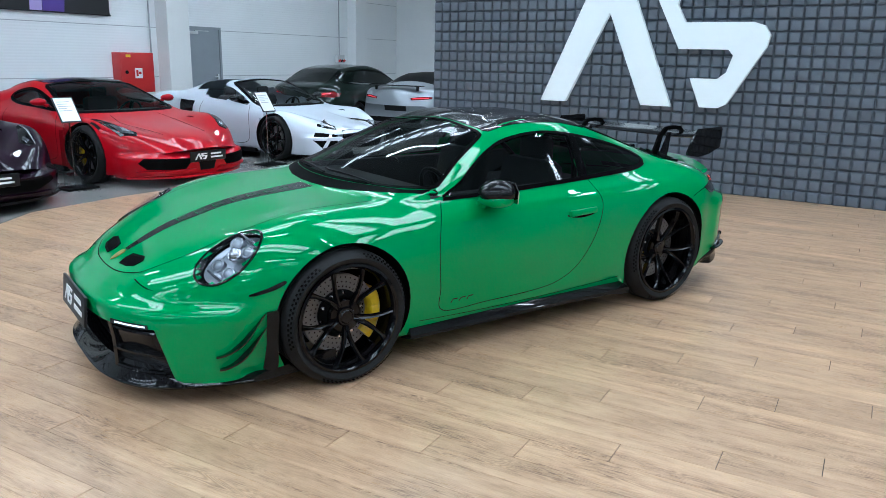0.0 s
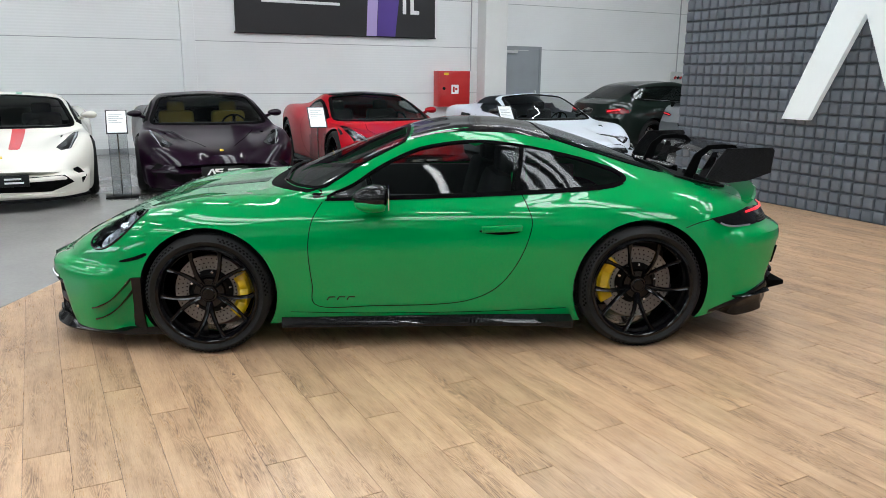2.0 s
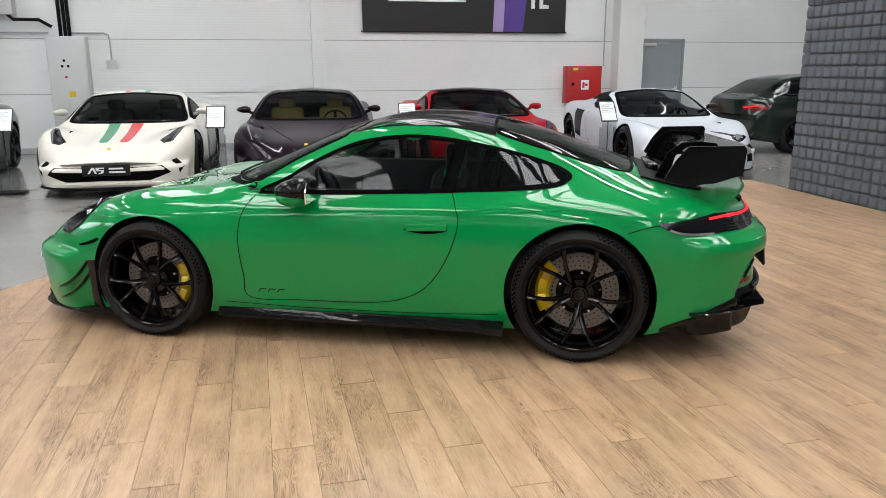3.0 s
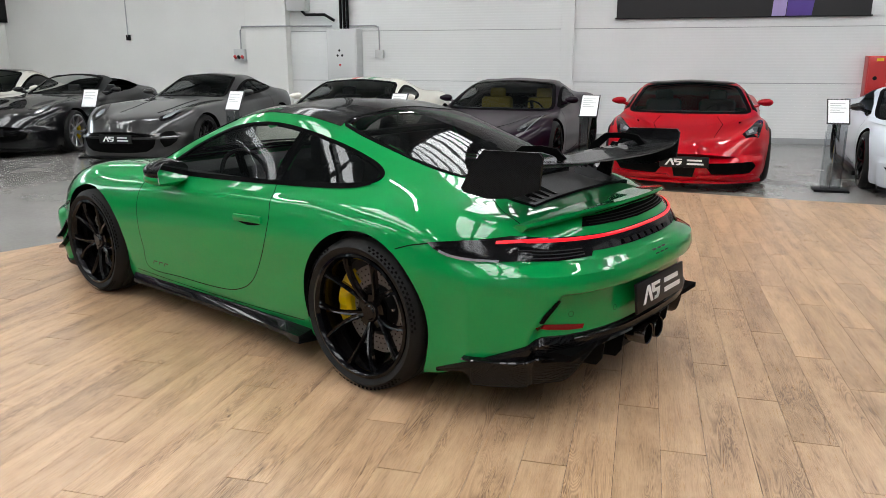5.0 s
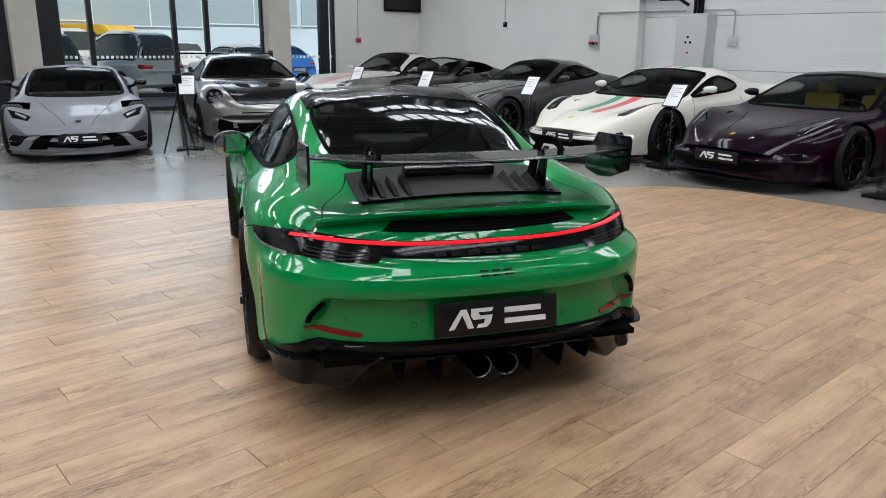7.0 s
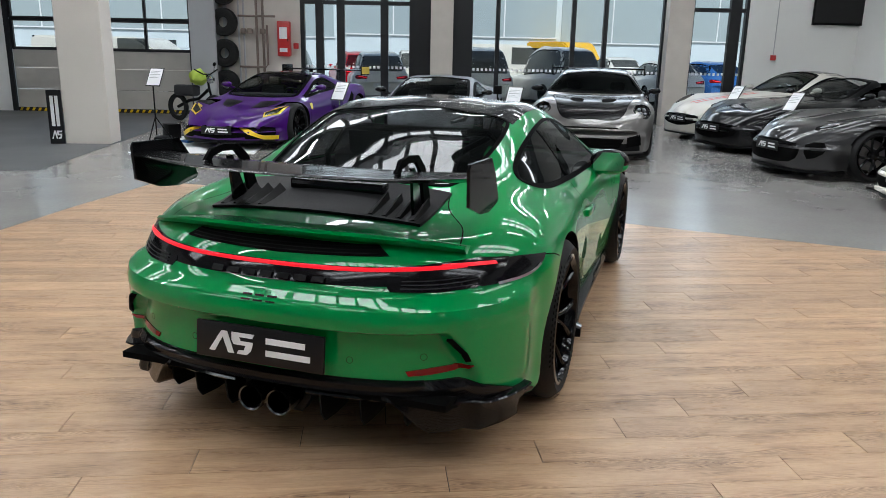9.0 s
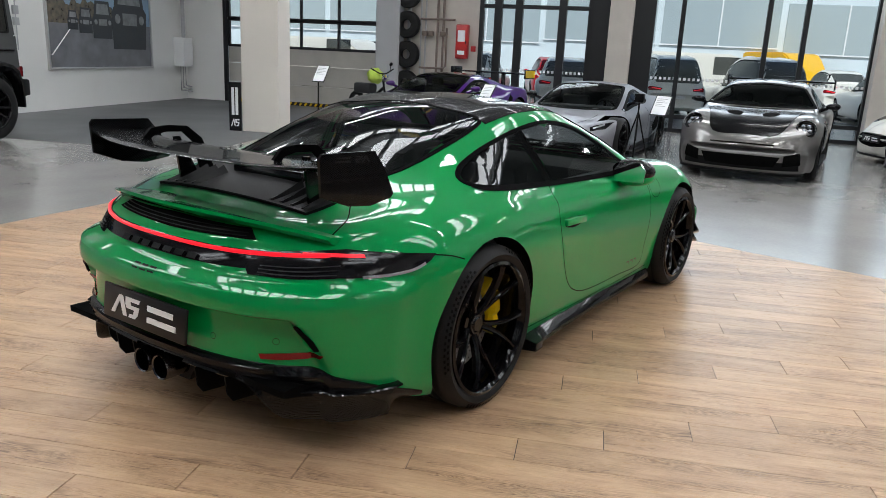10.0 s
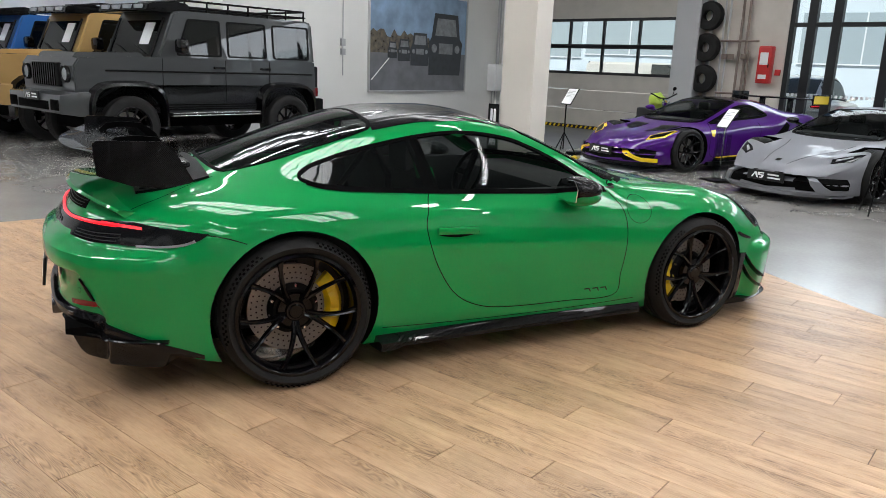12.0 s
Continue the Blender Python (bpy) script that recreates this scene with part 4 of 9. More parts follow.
FRONT_PANE = [(-.53, .868), (-.2, .874), (.2, .888), (.485, .9), (.50, .93), (.54, 1.12), (.535, 1.14), (.5, 1.147), (.25, 1.163), (.01, 1.134), (-.155, 1.077), (-.295, 1.007), (-.414, .934)]
REAR_PANE = [(.525, .902), (.85, .918), (1.045, .934), (1.128, .949), (1.153, .966), (1.13, .99), (1.045, 1.025), (.83, 1.086), (.62, 1.13), (.575, 1.132), (.565, 1.11), (.525, .93)]


def cut_opening(bm, shell, outline, view, margin=0.012):
    """Takes away the body's faces that lie inside a window outline."""
    pts = [tuple(p) for p in spline(outline, 5, closed=True)]
    gone = []
    arr = np.array(spline(outline, 12, closed=True))

    def faces_view(c, n):
        return not (view == "left" and (c.y > -0.3 or n.y > -0.15) or view == "right" and (c.y < 0.3 or n.y < 0.15) or view == "top" and (n.z < 0.2 or c.z < 0.7))

    def flat(v):
        return (v.co.x, v.co.y) if view == "top" else (v.co.x, v.co.z)
    on_line = set()
    if view != "open":
        # draw the nearest corners of the mesh on to the outline, for a clean edge
        bm.normal_update()
        for v in bm.verts:
            if not faces_view(v.co, v.normal):
                continue
            d = arr - np.array(flat(v))
            r = (d * d).sum(axis=1)
            k = int(r.argmin())
            if r[k] < 0.021 ** 2:
                q, _ = shell.place(arr[k][0], arr[k][1], view)
                if (q - v.co).length < 0.06:
                    v.co = q
                    on_line.add(v)
    for f in bm.faces:
        c = f.calc_center_median()
        n = f.normal
        if view == "open":
            if c.z > .84 and all(inside((v.co.x, v.co.y), outline) for v in f.verts):
                gone.append(f)
            continue
        if not faces_view(c, n):
            continue
        ok = inside((c.x, c.y) if view == "top" else (c.x, c.z), pts)
        for v in f.verts:
            if ok and v not in on_line and not inside(flat(v), pts):
                ok = False
        if ok:
            gone.append(f)
    bmesh.ops.delete(bm, geom=gone, context="FACES")


hero = thing("sports_car", pose(0, 0.012, 0.006), "bright green sports car with black roof and rear wing", "car")
SH = Shell(HERO)
hb = SH.body([(FX, .343, .378, .60), (RX, .361, .398, .56)])
WS = [(-.88, 0), (-.855, .3), (-.78, .55), (-.68, .69), (-.60, .735), (-.52, .71), (-.38, .645), (-.16, .555), (-.12, .515), (-.10, .38), (-.085, .2), (-.08, 0), (-.085, -.2), (-.10, -.38), (-.12, -.515), (-.16, -.555), (-.38, -.645), (-.52, -.71), (-.60, -.735), (-.68, -.69), (-.78, -.55), (-.855, -.3)]
RW = [(.70, 0), (.71, .3), (.735, .47), (.80, .515), (1.10, .515), (1.42, .465), (1.50, .35), (1.52, 0), (1.50, -.35), (1.42, -.465), (1.10, -.515), (.80, -.515), (.735, -.47), (.71, -.3)]
for v, o in sides(SIDE_GLASS):
    cut_opening(hb, SH, FRONT_PANE, v)
    cut_opening(hb, SH, REAR_PANE, v)
cut_opening(hb, SH, WS, "top")
cut_opening(hb, SH, RW, "top")
# the bumpers are skins of their own: take the shell away behind them
bmesh.ops.delete(hb, geom=[f for f in hb.faces if (f.calc_center_median().x > 1.69 and f.calc_center_median().z < .728) or (f.calc_center_median().x < -1.67 and f.calc_center_median().z < .488)], context="FACES")
body = part("body", hb, [GREEN, DARK], hero, "glossy green painted body")


def hp(name, bm, mat, label="", parent=None, smooth=True):
    return part(name, bm, mat, parent or hero, label, smooth)


# glass and roof
for v, o in sides(SIDE_GLASS):
    hp("window_border", ring_decal(SH, SIDE_GLASS, v, 0.011, 0.004), TRIM, "black window trim")
    hp("door_window", decal(SH, FRONT_PANE, v, 0.003, 4, 0.08, 0.002), GLASSS, "tinted side window")
    hp("quarter_window", decal(SH, REAR_PANE, v, 0.003, 4, 0.08, 0.002), GLASSQ, "dark rear side window")
    hp("pillar_trim", decal(SH, [(.47, .90), (.545, .90), (.595, 1.14), (.525, 1.15)], v, 0.0022, 1, 0.05, 0.004), TRIM)
    hp("waist_trim", seam(SH, [(-.58, .852), (-.2, .858), (.2, .872), (.5, .884), (.85, .902), (1.05, .918), (1.14, .938)], v, 0.008, 0.004), TRIM)
hp("windscreen", decal(SH, WS, "top", 0.003, 3, 0.06, 0.002), GLASS, "tinted windscreen")
hp("windscreen_border", ring_decal(SH, WS, "top", 0.016, 0.0045, 3), TRIM)
hp("rear_window", decal(SH, RW, "top", 0.003, 3, 0.06, 0.002), GLASSB, "dark rear window")
hp("rear_window_border", ring_decal(SH, RW, "top", 0.014, 0.0045, 3), TRIM)
hp("roof_panel", decal(SH, [(-.055, 0), (-.07, .36), (-.09, .50), (-.07, .53), (.1, .53), (.40, .53), (.74, .525), (.72, .3), (.715, 0), (.72, -.3), (.74, -.525), (.40, -.53), (.1, -.53), (-.07, -.53), (-.09, -.50), (-.07, -.36)], "top", 0.003, 1, 0.05), CARBON, "black carbon roof panel")

# panel gaps
GAPS = [("door_gap", [(-.595, .845), (-.65, .75), (-.672, .60), (-.655, .40), (-.625, .262), (-.3, .258), (.05, .262), (.25, .29), (.40, .37), (.515, .53), (.58, .72), (.56, .82), (.535, .882)], v, .005) for v in ("left", "right")]
GAPS += [("sill_gap", [(-.78, .228), (-.3, .212), (.3, .212), (.80, .235)], v, .004) for v in ("left", "right")]
GAPS += [("bumper_gap", [(1.46, .715), (1.54, .742), (1.62, .758)], v, .005) for v in ("left", "right")]
GAPS += [("wing_gap", [(-1.70, .53), (-1.78, .525), (-1.86, .522)], v, .005) for v in ("left", "right")]
GAPS += [("bonnet_gap", [(-2.14, 0), (-2.13, s * .18), (-2.09, s * .33), (-2.03, s * .42), (-1.85, s * .53), (-1.6, s * .585), (-1.25, s * .62), (-.95, s * .665)], "top", .005) for s in (-1, 1)]
GAPS += [("lid_gap", [(1.52, s * .46), (1.66, s * .50), (1.80, s * .60), (1.93, s * .63)], "top", .005) for s in (-1, 1)]
for nm, line, view, wd in GAPS:
    hp(nm, seam(SH, line, view, wd), DARK, smooth=False)
fuel = bmesh.new()
seam(SH, [(-.76 + .085 * math.cos(a * math.pi / 5), .755 + .075 * math.sin(a * math.pi / 5)) for a in range(10)], "right", 0.003, closed=True, bm=fuel)
hp("fuel_flap", fuel, DARK, smooth=False)

# side skirt in carbon
for s in (-1, 1):
    b = bmesh.new()
    rows = []
    for i in range(25):
        x = -.835 + 1.665 * i / 24
        f = i / 24
        q, n = SH.hit((x, 0, .19), (0, -s, 0))
        y = abs(q.y)
        flare = .02 + .035 * f + (.03 if f > .93 else 0)
        rows.append([b.verts.new((x, s * (y - .03), .205)), b.verts.new((x, s * (y + .006), .19)), b.verts.new((x, s * (y + flare), .155 + .02 * (f > .95))), b.verts.new((x, s * (y + flare), .135)), b.verts.new((x, s * (y - .08), .115))])
    for p, q in zip(rows, rows[1:]):
        for k in range(5):
            b.faces.new((p[k], p[(k + 1) % 5], q[(k + 1) % 5], q[k]))
    b.faces.new(rows[0])
    b.faces.new(rows[-1])
    hp("side_skirt", b, CARBON, "black carbon side skirt")

# mirrors
for s in (-1, 1):
    b = bmesh.new()
    bmesh.ops.create_icosphere(b, subdivisions=3, radius=1)
    for v in b.verts:
        x, y, z = v.co
        x = max(x, -1)
        if x > 0.45:
            x = 0.45 + (x - 0.45) * 0.25
        taper = 1 - 0.22 * max(0, -x)
        v.co = Vector((-.30 + .125 * x, s * (.905 + .118 * y * taper - 0.02 * x), .893 + .07 * z * taper))
    mir = hp("mirror", b, CARBON, "black carbon door mirror")
    b = bmesh.new()
    prism(b, [(-.09, -.055), (.085, -.05), (.095, .02), (.06, .06), (-.06, .058), (-.095, .01)], 0.006, Matrix.Translation((-.221, s * .905, .888)) @ Matrix.Rotation(math.pi / 2, 4, "Z"))
    part("mirror_glass", b, MIRROR, mir)
    b = bmesh.new()
    tube(b, [(-.34, s * .79, .80), (-.33, s * .84, .825), (-.32, s * .88, .85)], [.035, .03, .028], 8)
    part("mirror_foot", b, GREEN, mir, "green mirror foot")
    b = bmesh.new()
    for v in bmesh.ops.create_icosphere(b, subdivisions=3, radius=1)["verts"]:
        x, y, z = v.co
        if x > 0.45:
            x = 0.45 + (x - 0.45) * 0.25
        v.co = Vector((-.30 + .112 * x, s * (.905 + .112 * y - 0.02 * x), .858 + .052 * z))
    part("mirror_base", b, GREEN, mir, "green lower mirror shell")
# door handles
for v, s in (("left", -1), ("right", 1)):
    q, n = SH.place(.40, .705, v)
    b = bmesh.new()
    box(b, (-.115, -.012, -.019), (.115, .016, .019), Matrix.Translation((.41, q.y + s * .008, .708)) @ Matrix.Rotation(radians(-2), 4, "Y"), bevel=0.009)
    hp("door_handle", b, GREEN)
    # flat dark patch painted for the shade in the hollow below the handle
    hp("handle_recess", decal(SH, [(.30, .685), (.40, .672), (.50, .685), (.50, .70), (.30, .70)], v, 0.001, 3, 0.05), DARK)
    # three marks of the model sign at the foot of the door
    for i in range(3):
        x0 = -.575 + i * .056
        hp("sign_mark", seam(SH, [(x0, .297), (x0 + .012, .316), (x0 + .046, .316)], v, 0.007, 0.0015, 1), SATIN, smooth=False)

HEADS = []
HLONG, HSHORT = .185, .112
CLEAR = glass_material("clear_lens", (.95, .97, 1), 0.86)
# headlights: a dark bowl, a silver reflector with four lamps, and a clear cover
for s in (-1, 1):
    d0 = Vector((-.55, s * .30, .75)).normalized()
    q = SH.tree.ray_cast(Vector((-1.74, s * .70, .68)) + d0, -d0)[0]
    n = (SH.tree.find_nearest(q)[1] + Vector((-.30, s * .10, 0))).normalized()
    up = (Vector((.75, 0, .62)) - n * Vector((.75, 0, .62)).dot(n)).normalized()
    sd = up.cross(n).normalized()
    cen = q.copy()
    HEADS.append((cen.copy(), up.copy(), sd.copy(), n.copy()))

    def head(rows_in, ring=44):
        """Rings of the lamp's oval, laid on the body: share of the radius, height over the body."""
        b = bmesh.new()
        rows = []
        for r, d in rows_in:
            row = []
            for k in range(ring):
                a = k * 2 * math.pi / ring
                p = cen + up * (HLONG * r * math.cos(a)) + sd * (HSHORT * r * math.sin(a))
                hit = SH.tree.ray_cast(p + n * .25, -n)[0] or p
                row.append(b.verts.new(hit + n * d))
            rows.append(row)
        for p, qq in zip(rows, rows[1:]):
            for k in range(ring):
                b.faces.new((p[k], p[(k + 1) % ring], qq[(k + 1) % ring], qq[k]))
        b.faces.new(rows[-1])
        return b
    lamp = hp("headlight", head([(1.0, -.03), (1.005, .004), (.99, .0085), (.955, .0085), (.93, -.012), (.90, -.05), (.6, -.075), (.05, -.08)]), LENSD, "oval headlight with four lamp pods")
    part("reflector_bowl", head([(.84, -.045), (.78, -.052), (.66, -.062), (.62, -.060), (.60, -.066)]), LAMPG, lamp, "silver reflector ring")
    for a, d in ((.36, .36), (.36, -.36), (-.36, .36), (-.36, -.36)):
        b = bmesh.new()
        m = Matrix.Translation(cen + up * (HLONG * a) + sd * (HSHORT * d) - n * .045) @ n.to_track_quat("Z", "Y").to_matrix().to_4x4()
        lathe(b, [(.001, .014), (.014, .012), (.024, .004), (.028, .008), (.034, .006), (.036, -.03), (.001, -.03)], 20, "z", m=m)
        part("lamp_pod", b, LAMPG, lamp, "silver lamp pod")
    for a in (-.62, .62):
        m = Matrix.Translation(cen + up * (HLONG * a) - n * .032) @ Matrix.Rotation(0, 4, "Z")
        b = bmesh.new()
        tube(b, [cen + up * (HLONG * a) + sd * (HSHORT * e) - n * (.028 + .01 * abs(e)) for e in (-.5, -.25, 0, .25, .5)], .006, 6)
        part("lamp_rib", b, LAMPD, lamp)
    b = bmesh.new()
    m = Matrix.Translation(cen + up * .02 - n * .03) @ n.to_track_quat("Z", "Y").to_matrix().to_4x4()
    lathe(b, [(.001, .022), (.012, .02), (.022, .012), (.027, 0), (.031, .004), (.035, 0), (.036, -.03), (.001, -.03)], 24, "z", m=m)
    part("lamp_lens", b, CHROME, lamp, "bright round lens")
    cov = part("lamp_cover", head([(.96, .004), (.93, .008), (.8, .012), (.5, .016), (.05, .017)]), CLEAR, lamp, "clear lamp cover")
    cov.visible_shadow = False

hole = bmesh.new()
hole.from_mesh(body.data)
gone = []
for f in hole.faces:
    c = f.calc_center_median()
    for cen, up, sd, n in HEADS:
        d = c - cen
        if abs(d.dot(n)) < .12 and (d.dot(up) / HLONG) ** 2 + (d.dot(sd) / HSHORT) ** 2 < .90 ** 2:
            gone.append(f)
            break
bmesh.ops.delete(hole, geom=gone, context="FACES")
hole.to_mesh(body.data)
hole.free()
# bonnet: stripe, ducts, badge
hp("bonnet_stripe", decal(SH, [(-2.03, -.022), (-1.9, -.04), (-1.0, -.085), (-1.0, .085), (-1.9, .04), (-2.03, .022)], "top", 0.0016, 1, 0.06, 0.004), CARBON, "black stripe along the bonnet")
for k in range(7):
    x0 = -1.76 + k * .10
    b = seam(SH, [(x0 + .06, -.03), (x0, -.03), (x0, .03), (x0 + .06, .03)], "top", 0.007, 0.0026, 1)
    hp("stripe_mark", b, GREEN, smooth=False)
for s in (-1, 1):
    o = [(-2.095, s * .125), (-2.06, s * .11), (-2.03, s * .125), (-2.01, s * .255), (-2.025, s * .29), (-2.065, s * .275), (-2.085, s * .21)]
    hp("bonnet_duct", decal(SH, o, "top", 0.002, 1, 0.04), DARK, "black bonnet air duct")
    hp("duct_rim", ring_decal(SH, o, "top", 0.006, 0.004, 1), TRIM)
hp("badge", decal(SH, [(-2.112, 0), (-2.085, .022), (-2.05, .024), (-2.035, 0), (-2.05, -.024), (-2.085, -.022)], "top", 0.004, 2, 0.03), GOLD, "small gold bonnet badge")
# wipers and cowl
hp("cowl", decal(SH, [(-.97, 0), (-.94, .32), (-.84, .58), (-.70, .73), (-.61, .765), (-.60, .745), (-.69, .70), (-.79, .56), (-.865, .3), (-.89, 0), (-.865, -.3), (-.79, -.56), (-.69, -.70), (-.60, -.745), (-.61, -.765), (-.70, -.73), (-.84, -.58), (-.94, -.32)], "top", 0.002, 2, 0.06), TRIM, "black cowl below the windscreen")
for y0, y1 in ((-.45, .06), (.02, .50)):
    b = bmesh.new()
    pts = []
    for k in range(8):
        f = k / 7
        q, n = SH.place(-.87 + .10 * abs(y0 + (y1 - y0) * f) + .03 * f, y0 + (y1 - y0) * f, "top")
        pts.append(q + n * .016)
    tube(b, pts, .007, 6)
    hp("wiper", b, SATIN)

# front bumper: intake, splitter, flaps, corner blades, plate
def mirrored(outline):
    return [(-y, z) for y, z in outline]


def over_shell(p, n, z):
    """How far the body's shell stands out from a plan line at a height."""
    h = SH.tree.ray_cast(Vector((p.x, p.y, z)) + n * .4, -n)[0]
    return (h - Vector((p.x, p.y, z))).dot(n) if h else -.05


def front_push(p, n, z):
    own = along(z, (.10, -.035), (.20, -.016), (.30, -.008), (.385, -.002), (.42, .0), (.45, -.004), (.48, -.018), (.50, -.04), (.53, -.09))
    k = ease((-1.66 - p.x) / .16)
    if z > .44 or k < 1:
        sh = over_shell(p, n, z) + .0015
        f = ease((z - .455) / .05)
        own = own + (sh - own) * max(f, 1 - k)
    return own


FW = Wrap([(-2.282, 0), (-2.272, .25), (-2.235, .45), (-2.14, .63), (-2.01, .755), (-1.86, .84), (-1.645, .895)], front_push)
FEND = FW.end
b, g = FW.skin(steps_between(-FEND, FEND, 120), lambda s: [.535, .52, .505, .49, .475, .46, .445, .43, .415, .40, .39, .384, (.380, -.006), (.379, -.03)])
hp("front_bumper", b, GREEN, "green front bumper")


def intake_edge(z):
    return along(z, (.12, .73), (.25, .705), (.385, .675))


for sd in (-1, 1):
    rows = []
    b = bmesh.new()
    for z in steps_between(.386, .118, 14):
        s0 = FW.at_y(intake_edge(z))
        row = [b.verts.new(FW.point(sd * s0, z, -.06)), b.verts.new(FW.point(sd * s0, z, -.004))]
        row += [b.verts.new(FW.point(sd * (s0 + .006 + (FEND - s0 - .006) * i / 22), z)) for i in range(23)]
        rows.append(row)
    for p, q in zip(rows, rows[1:]):
        for k in range(len(p) - 1):
            b.faces.new((p[k], p[k + 1], q[k + 1], q[k]))
    hp("bumper_corner", b, GREEN, "green bumper corner with two flaps")
# the middle intake: a deep dark mouth with mesh bars
ym = FW.at_y(.43)
b, g = FW.skin(steps_between(-ym, ym, 30), lambda s: [(.381, -.012), (.365, -.10), (.27, -.12), (.16, -.11), (.13, -.02)])
hp("front_intake", b, DARK, "wide black intake")
for k in range(7):
    z = .18 + .026 * k
    hp("intake_bar", FW.bar(steps_between(-ym, ym, 24), lambda s: [(z, -.105), (z + .004, -.095), (z + .008, -.105)]), SATIN, smooth=False)
for k in range(9):
    y = -.36 + .09 * k
    sy = FW.at_y(y)
    hp("intake_bar", FW.bar([sy - .003, sy + .003], lambda s: [(.365, -.112), (.365, -.098), (.15, -.098), (.15, -.112)]), SATIN, smooth=False)
for sd in (-1, 1):
    y0, y1 = FW.at_y(.42), FW.at_y(.735)

    def duct(s):
        f = (abs(s) - y0) / (y1 - y0)
        dip = math.sin(math.pi * min(1, max(0, f)) ** .7)
        return [(.383, -.008), (.372, -.014 - .004 * dip), (.355, -.018 - .008 * dip), (.30, -.022 - .018 * dip), (.262, -.024 - .024 * dip), (.248, -.012 - .006 * dip), (.238, -.012 - .006 * dip), (.225, -.024 - .024 * dip), (.18, -.02 - .018 * dip), (.15, -.008 - .01 * dip), (.118, .002)]
    b, g = FW.skin([sd * x for x in steps_between(y0, y1, 24)], duct)
    hp("side_intake", b, CARBON, "carbon side intake")
    c0 = FW.at_y(.425)
    hp("intake_post", FW.bar([sd * (c0 - .012), sd * (c0 - .004), sd * (c0 + .012), sd * (c0 + .02)], lambda s: [(.382, -.008), (.30, -.016), (.20, -.014), (.125, .0), (.125, -.10), (.382, -.10)]), CARBON)
    l0, l1 = FW.at_y(.45), FW.at_y(.70)
    for z, o in ((.352, -.012), (.160, -.002)):
        hp("intake_vane", FW.bar([sd * x for x in steps_between(l0, l1, 14)], lambda s: [(z + .012, o - .03), (z + .012, o), (z + .004, o + .006), (z - .004, o), (z - .006, o - .03)]), CARBON, "carbon intake vane")
    hp("day_light", FW.bar([sd * x for x in steps_between(FW.at_y(.46), FW.at_y(.655), 12)], lambda s: [(.405, -.02), (.404, .003), (.383, .004), (.381, -.02)]), BLACK, "dark running light slot")
    hp("light_strip", FW.bar([sd * x for x in steps_between(FW.at_y(.49), FW.at_y(.645), 10)], lambda s: [(.398, -.01), (.398, .0065), (.391, .0065), (.391, -.01)]), WHITEL, "thin white running light")
    hp("bumper_gap", seam(SH, [(sd * .40, .555), (sd * .55, .535), (sd * .70, .525), (sd * .79, .523)], "front", 0.004, 0.0008), DARK, smooth=False)
for v in ("left", "right"):
    hp("side_marker", decal(SH, [(-1.71, .528), (-1.62, .556), (-1.555, .582), (-1.548, .568), (-1.60, .542), (-1.69, .52)], v, 0.004, 2, 0.05), BLACK, "dark side marker slot")
    hp("corner_blade", decal(SH, [(-1.640, .438), (-1.585, .445), (-1.59, .28), (-1.585, .125), (-1.655, .11), (-1.640, .28)], v, 0.016, 1, 0.05, .04), CARBON, "carbon corner blade")
    sgn = -1 if v == "left" else 1
    for z0, x0 in ((.0, .0), (-.062, .012)):
        b = bmesh.new()
        rows = []
        for k in range(12):
            f = k / 11
            x = -1.875 + x0 + .222 * f
            z = .245 + z0 + .175 * f ** 1.5
            q, n = FW.place(x, z, v)
            out = .034 * math.sin(math.pi * min(1, .15 + .85 * f)) + .012
            up = Vector((0, 0, 1))
            rows.append([b.verts.new(q - n * .01), b.verts.new(q + n * out + up * .012), b.verts.new(q + n * out + up * .02), b.verts.new(q - n * .01 + up * .009)])
        for p, q in zip(rows, rows[1:]):
            for k in range(4):
                b.faces.new((p[k], p[(k + 1) % 4], q[(k + 1) % 4], q[k]))
        b.faces.new(rows[0])
        b.faces.new(rows[-1])
        hp("bumper_flap", b, BLACK, "black bumper flap")
b = bmesh.new()
rows = []
for k in range(41):
    y = -.86 + 1.72 * k / 40
    x = -2.275 + .50 * (abs(y) / .9) ** 3.4 + (.14 * max(0, (abs(y) - .66) / .20) ** 2)
    lift = .018 * max(0, (abs(y) - .6) / .26)
    rows.append([b.verts.new((x, y, .085 + lift)), b.verts.new((x - .012, y * 1.005, .097 + lift)), b.verts.new((x, y, .106 + lift)), b.verts.new((x + .045, y * .985, .192 + lift - .075 * min(1, max(0, (abs(y) - .64) / .10)))), b.verts.new((x + .45, y * .95, .16)), b.verts.new((x + .45, y * .95, .085))])
for p, q in zip(rows, rows[1:]):
    for k in range(6):
        b.faces.new((p[k], p[(k + 1) % 6], q[(k + 1) % 6], q[k]))
b.faces.new(rows[0])
b.faces.new(rows[-1])
hp("front_splitter", b, CARBON, "black carbon front splitter")
dealer_plate(hero, Matrix.Translation((-2.305, 0, .382)) @ Matrix.Rotation(radians(-90), 4, "Z") @ Matrix.Rotation(radians(-6), 4, "X"), h=.15)

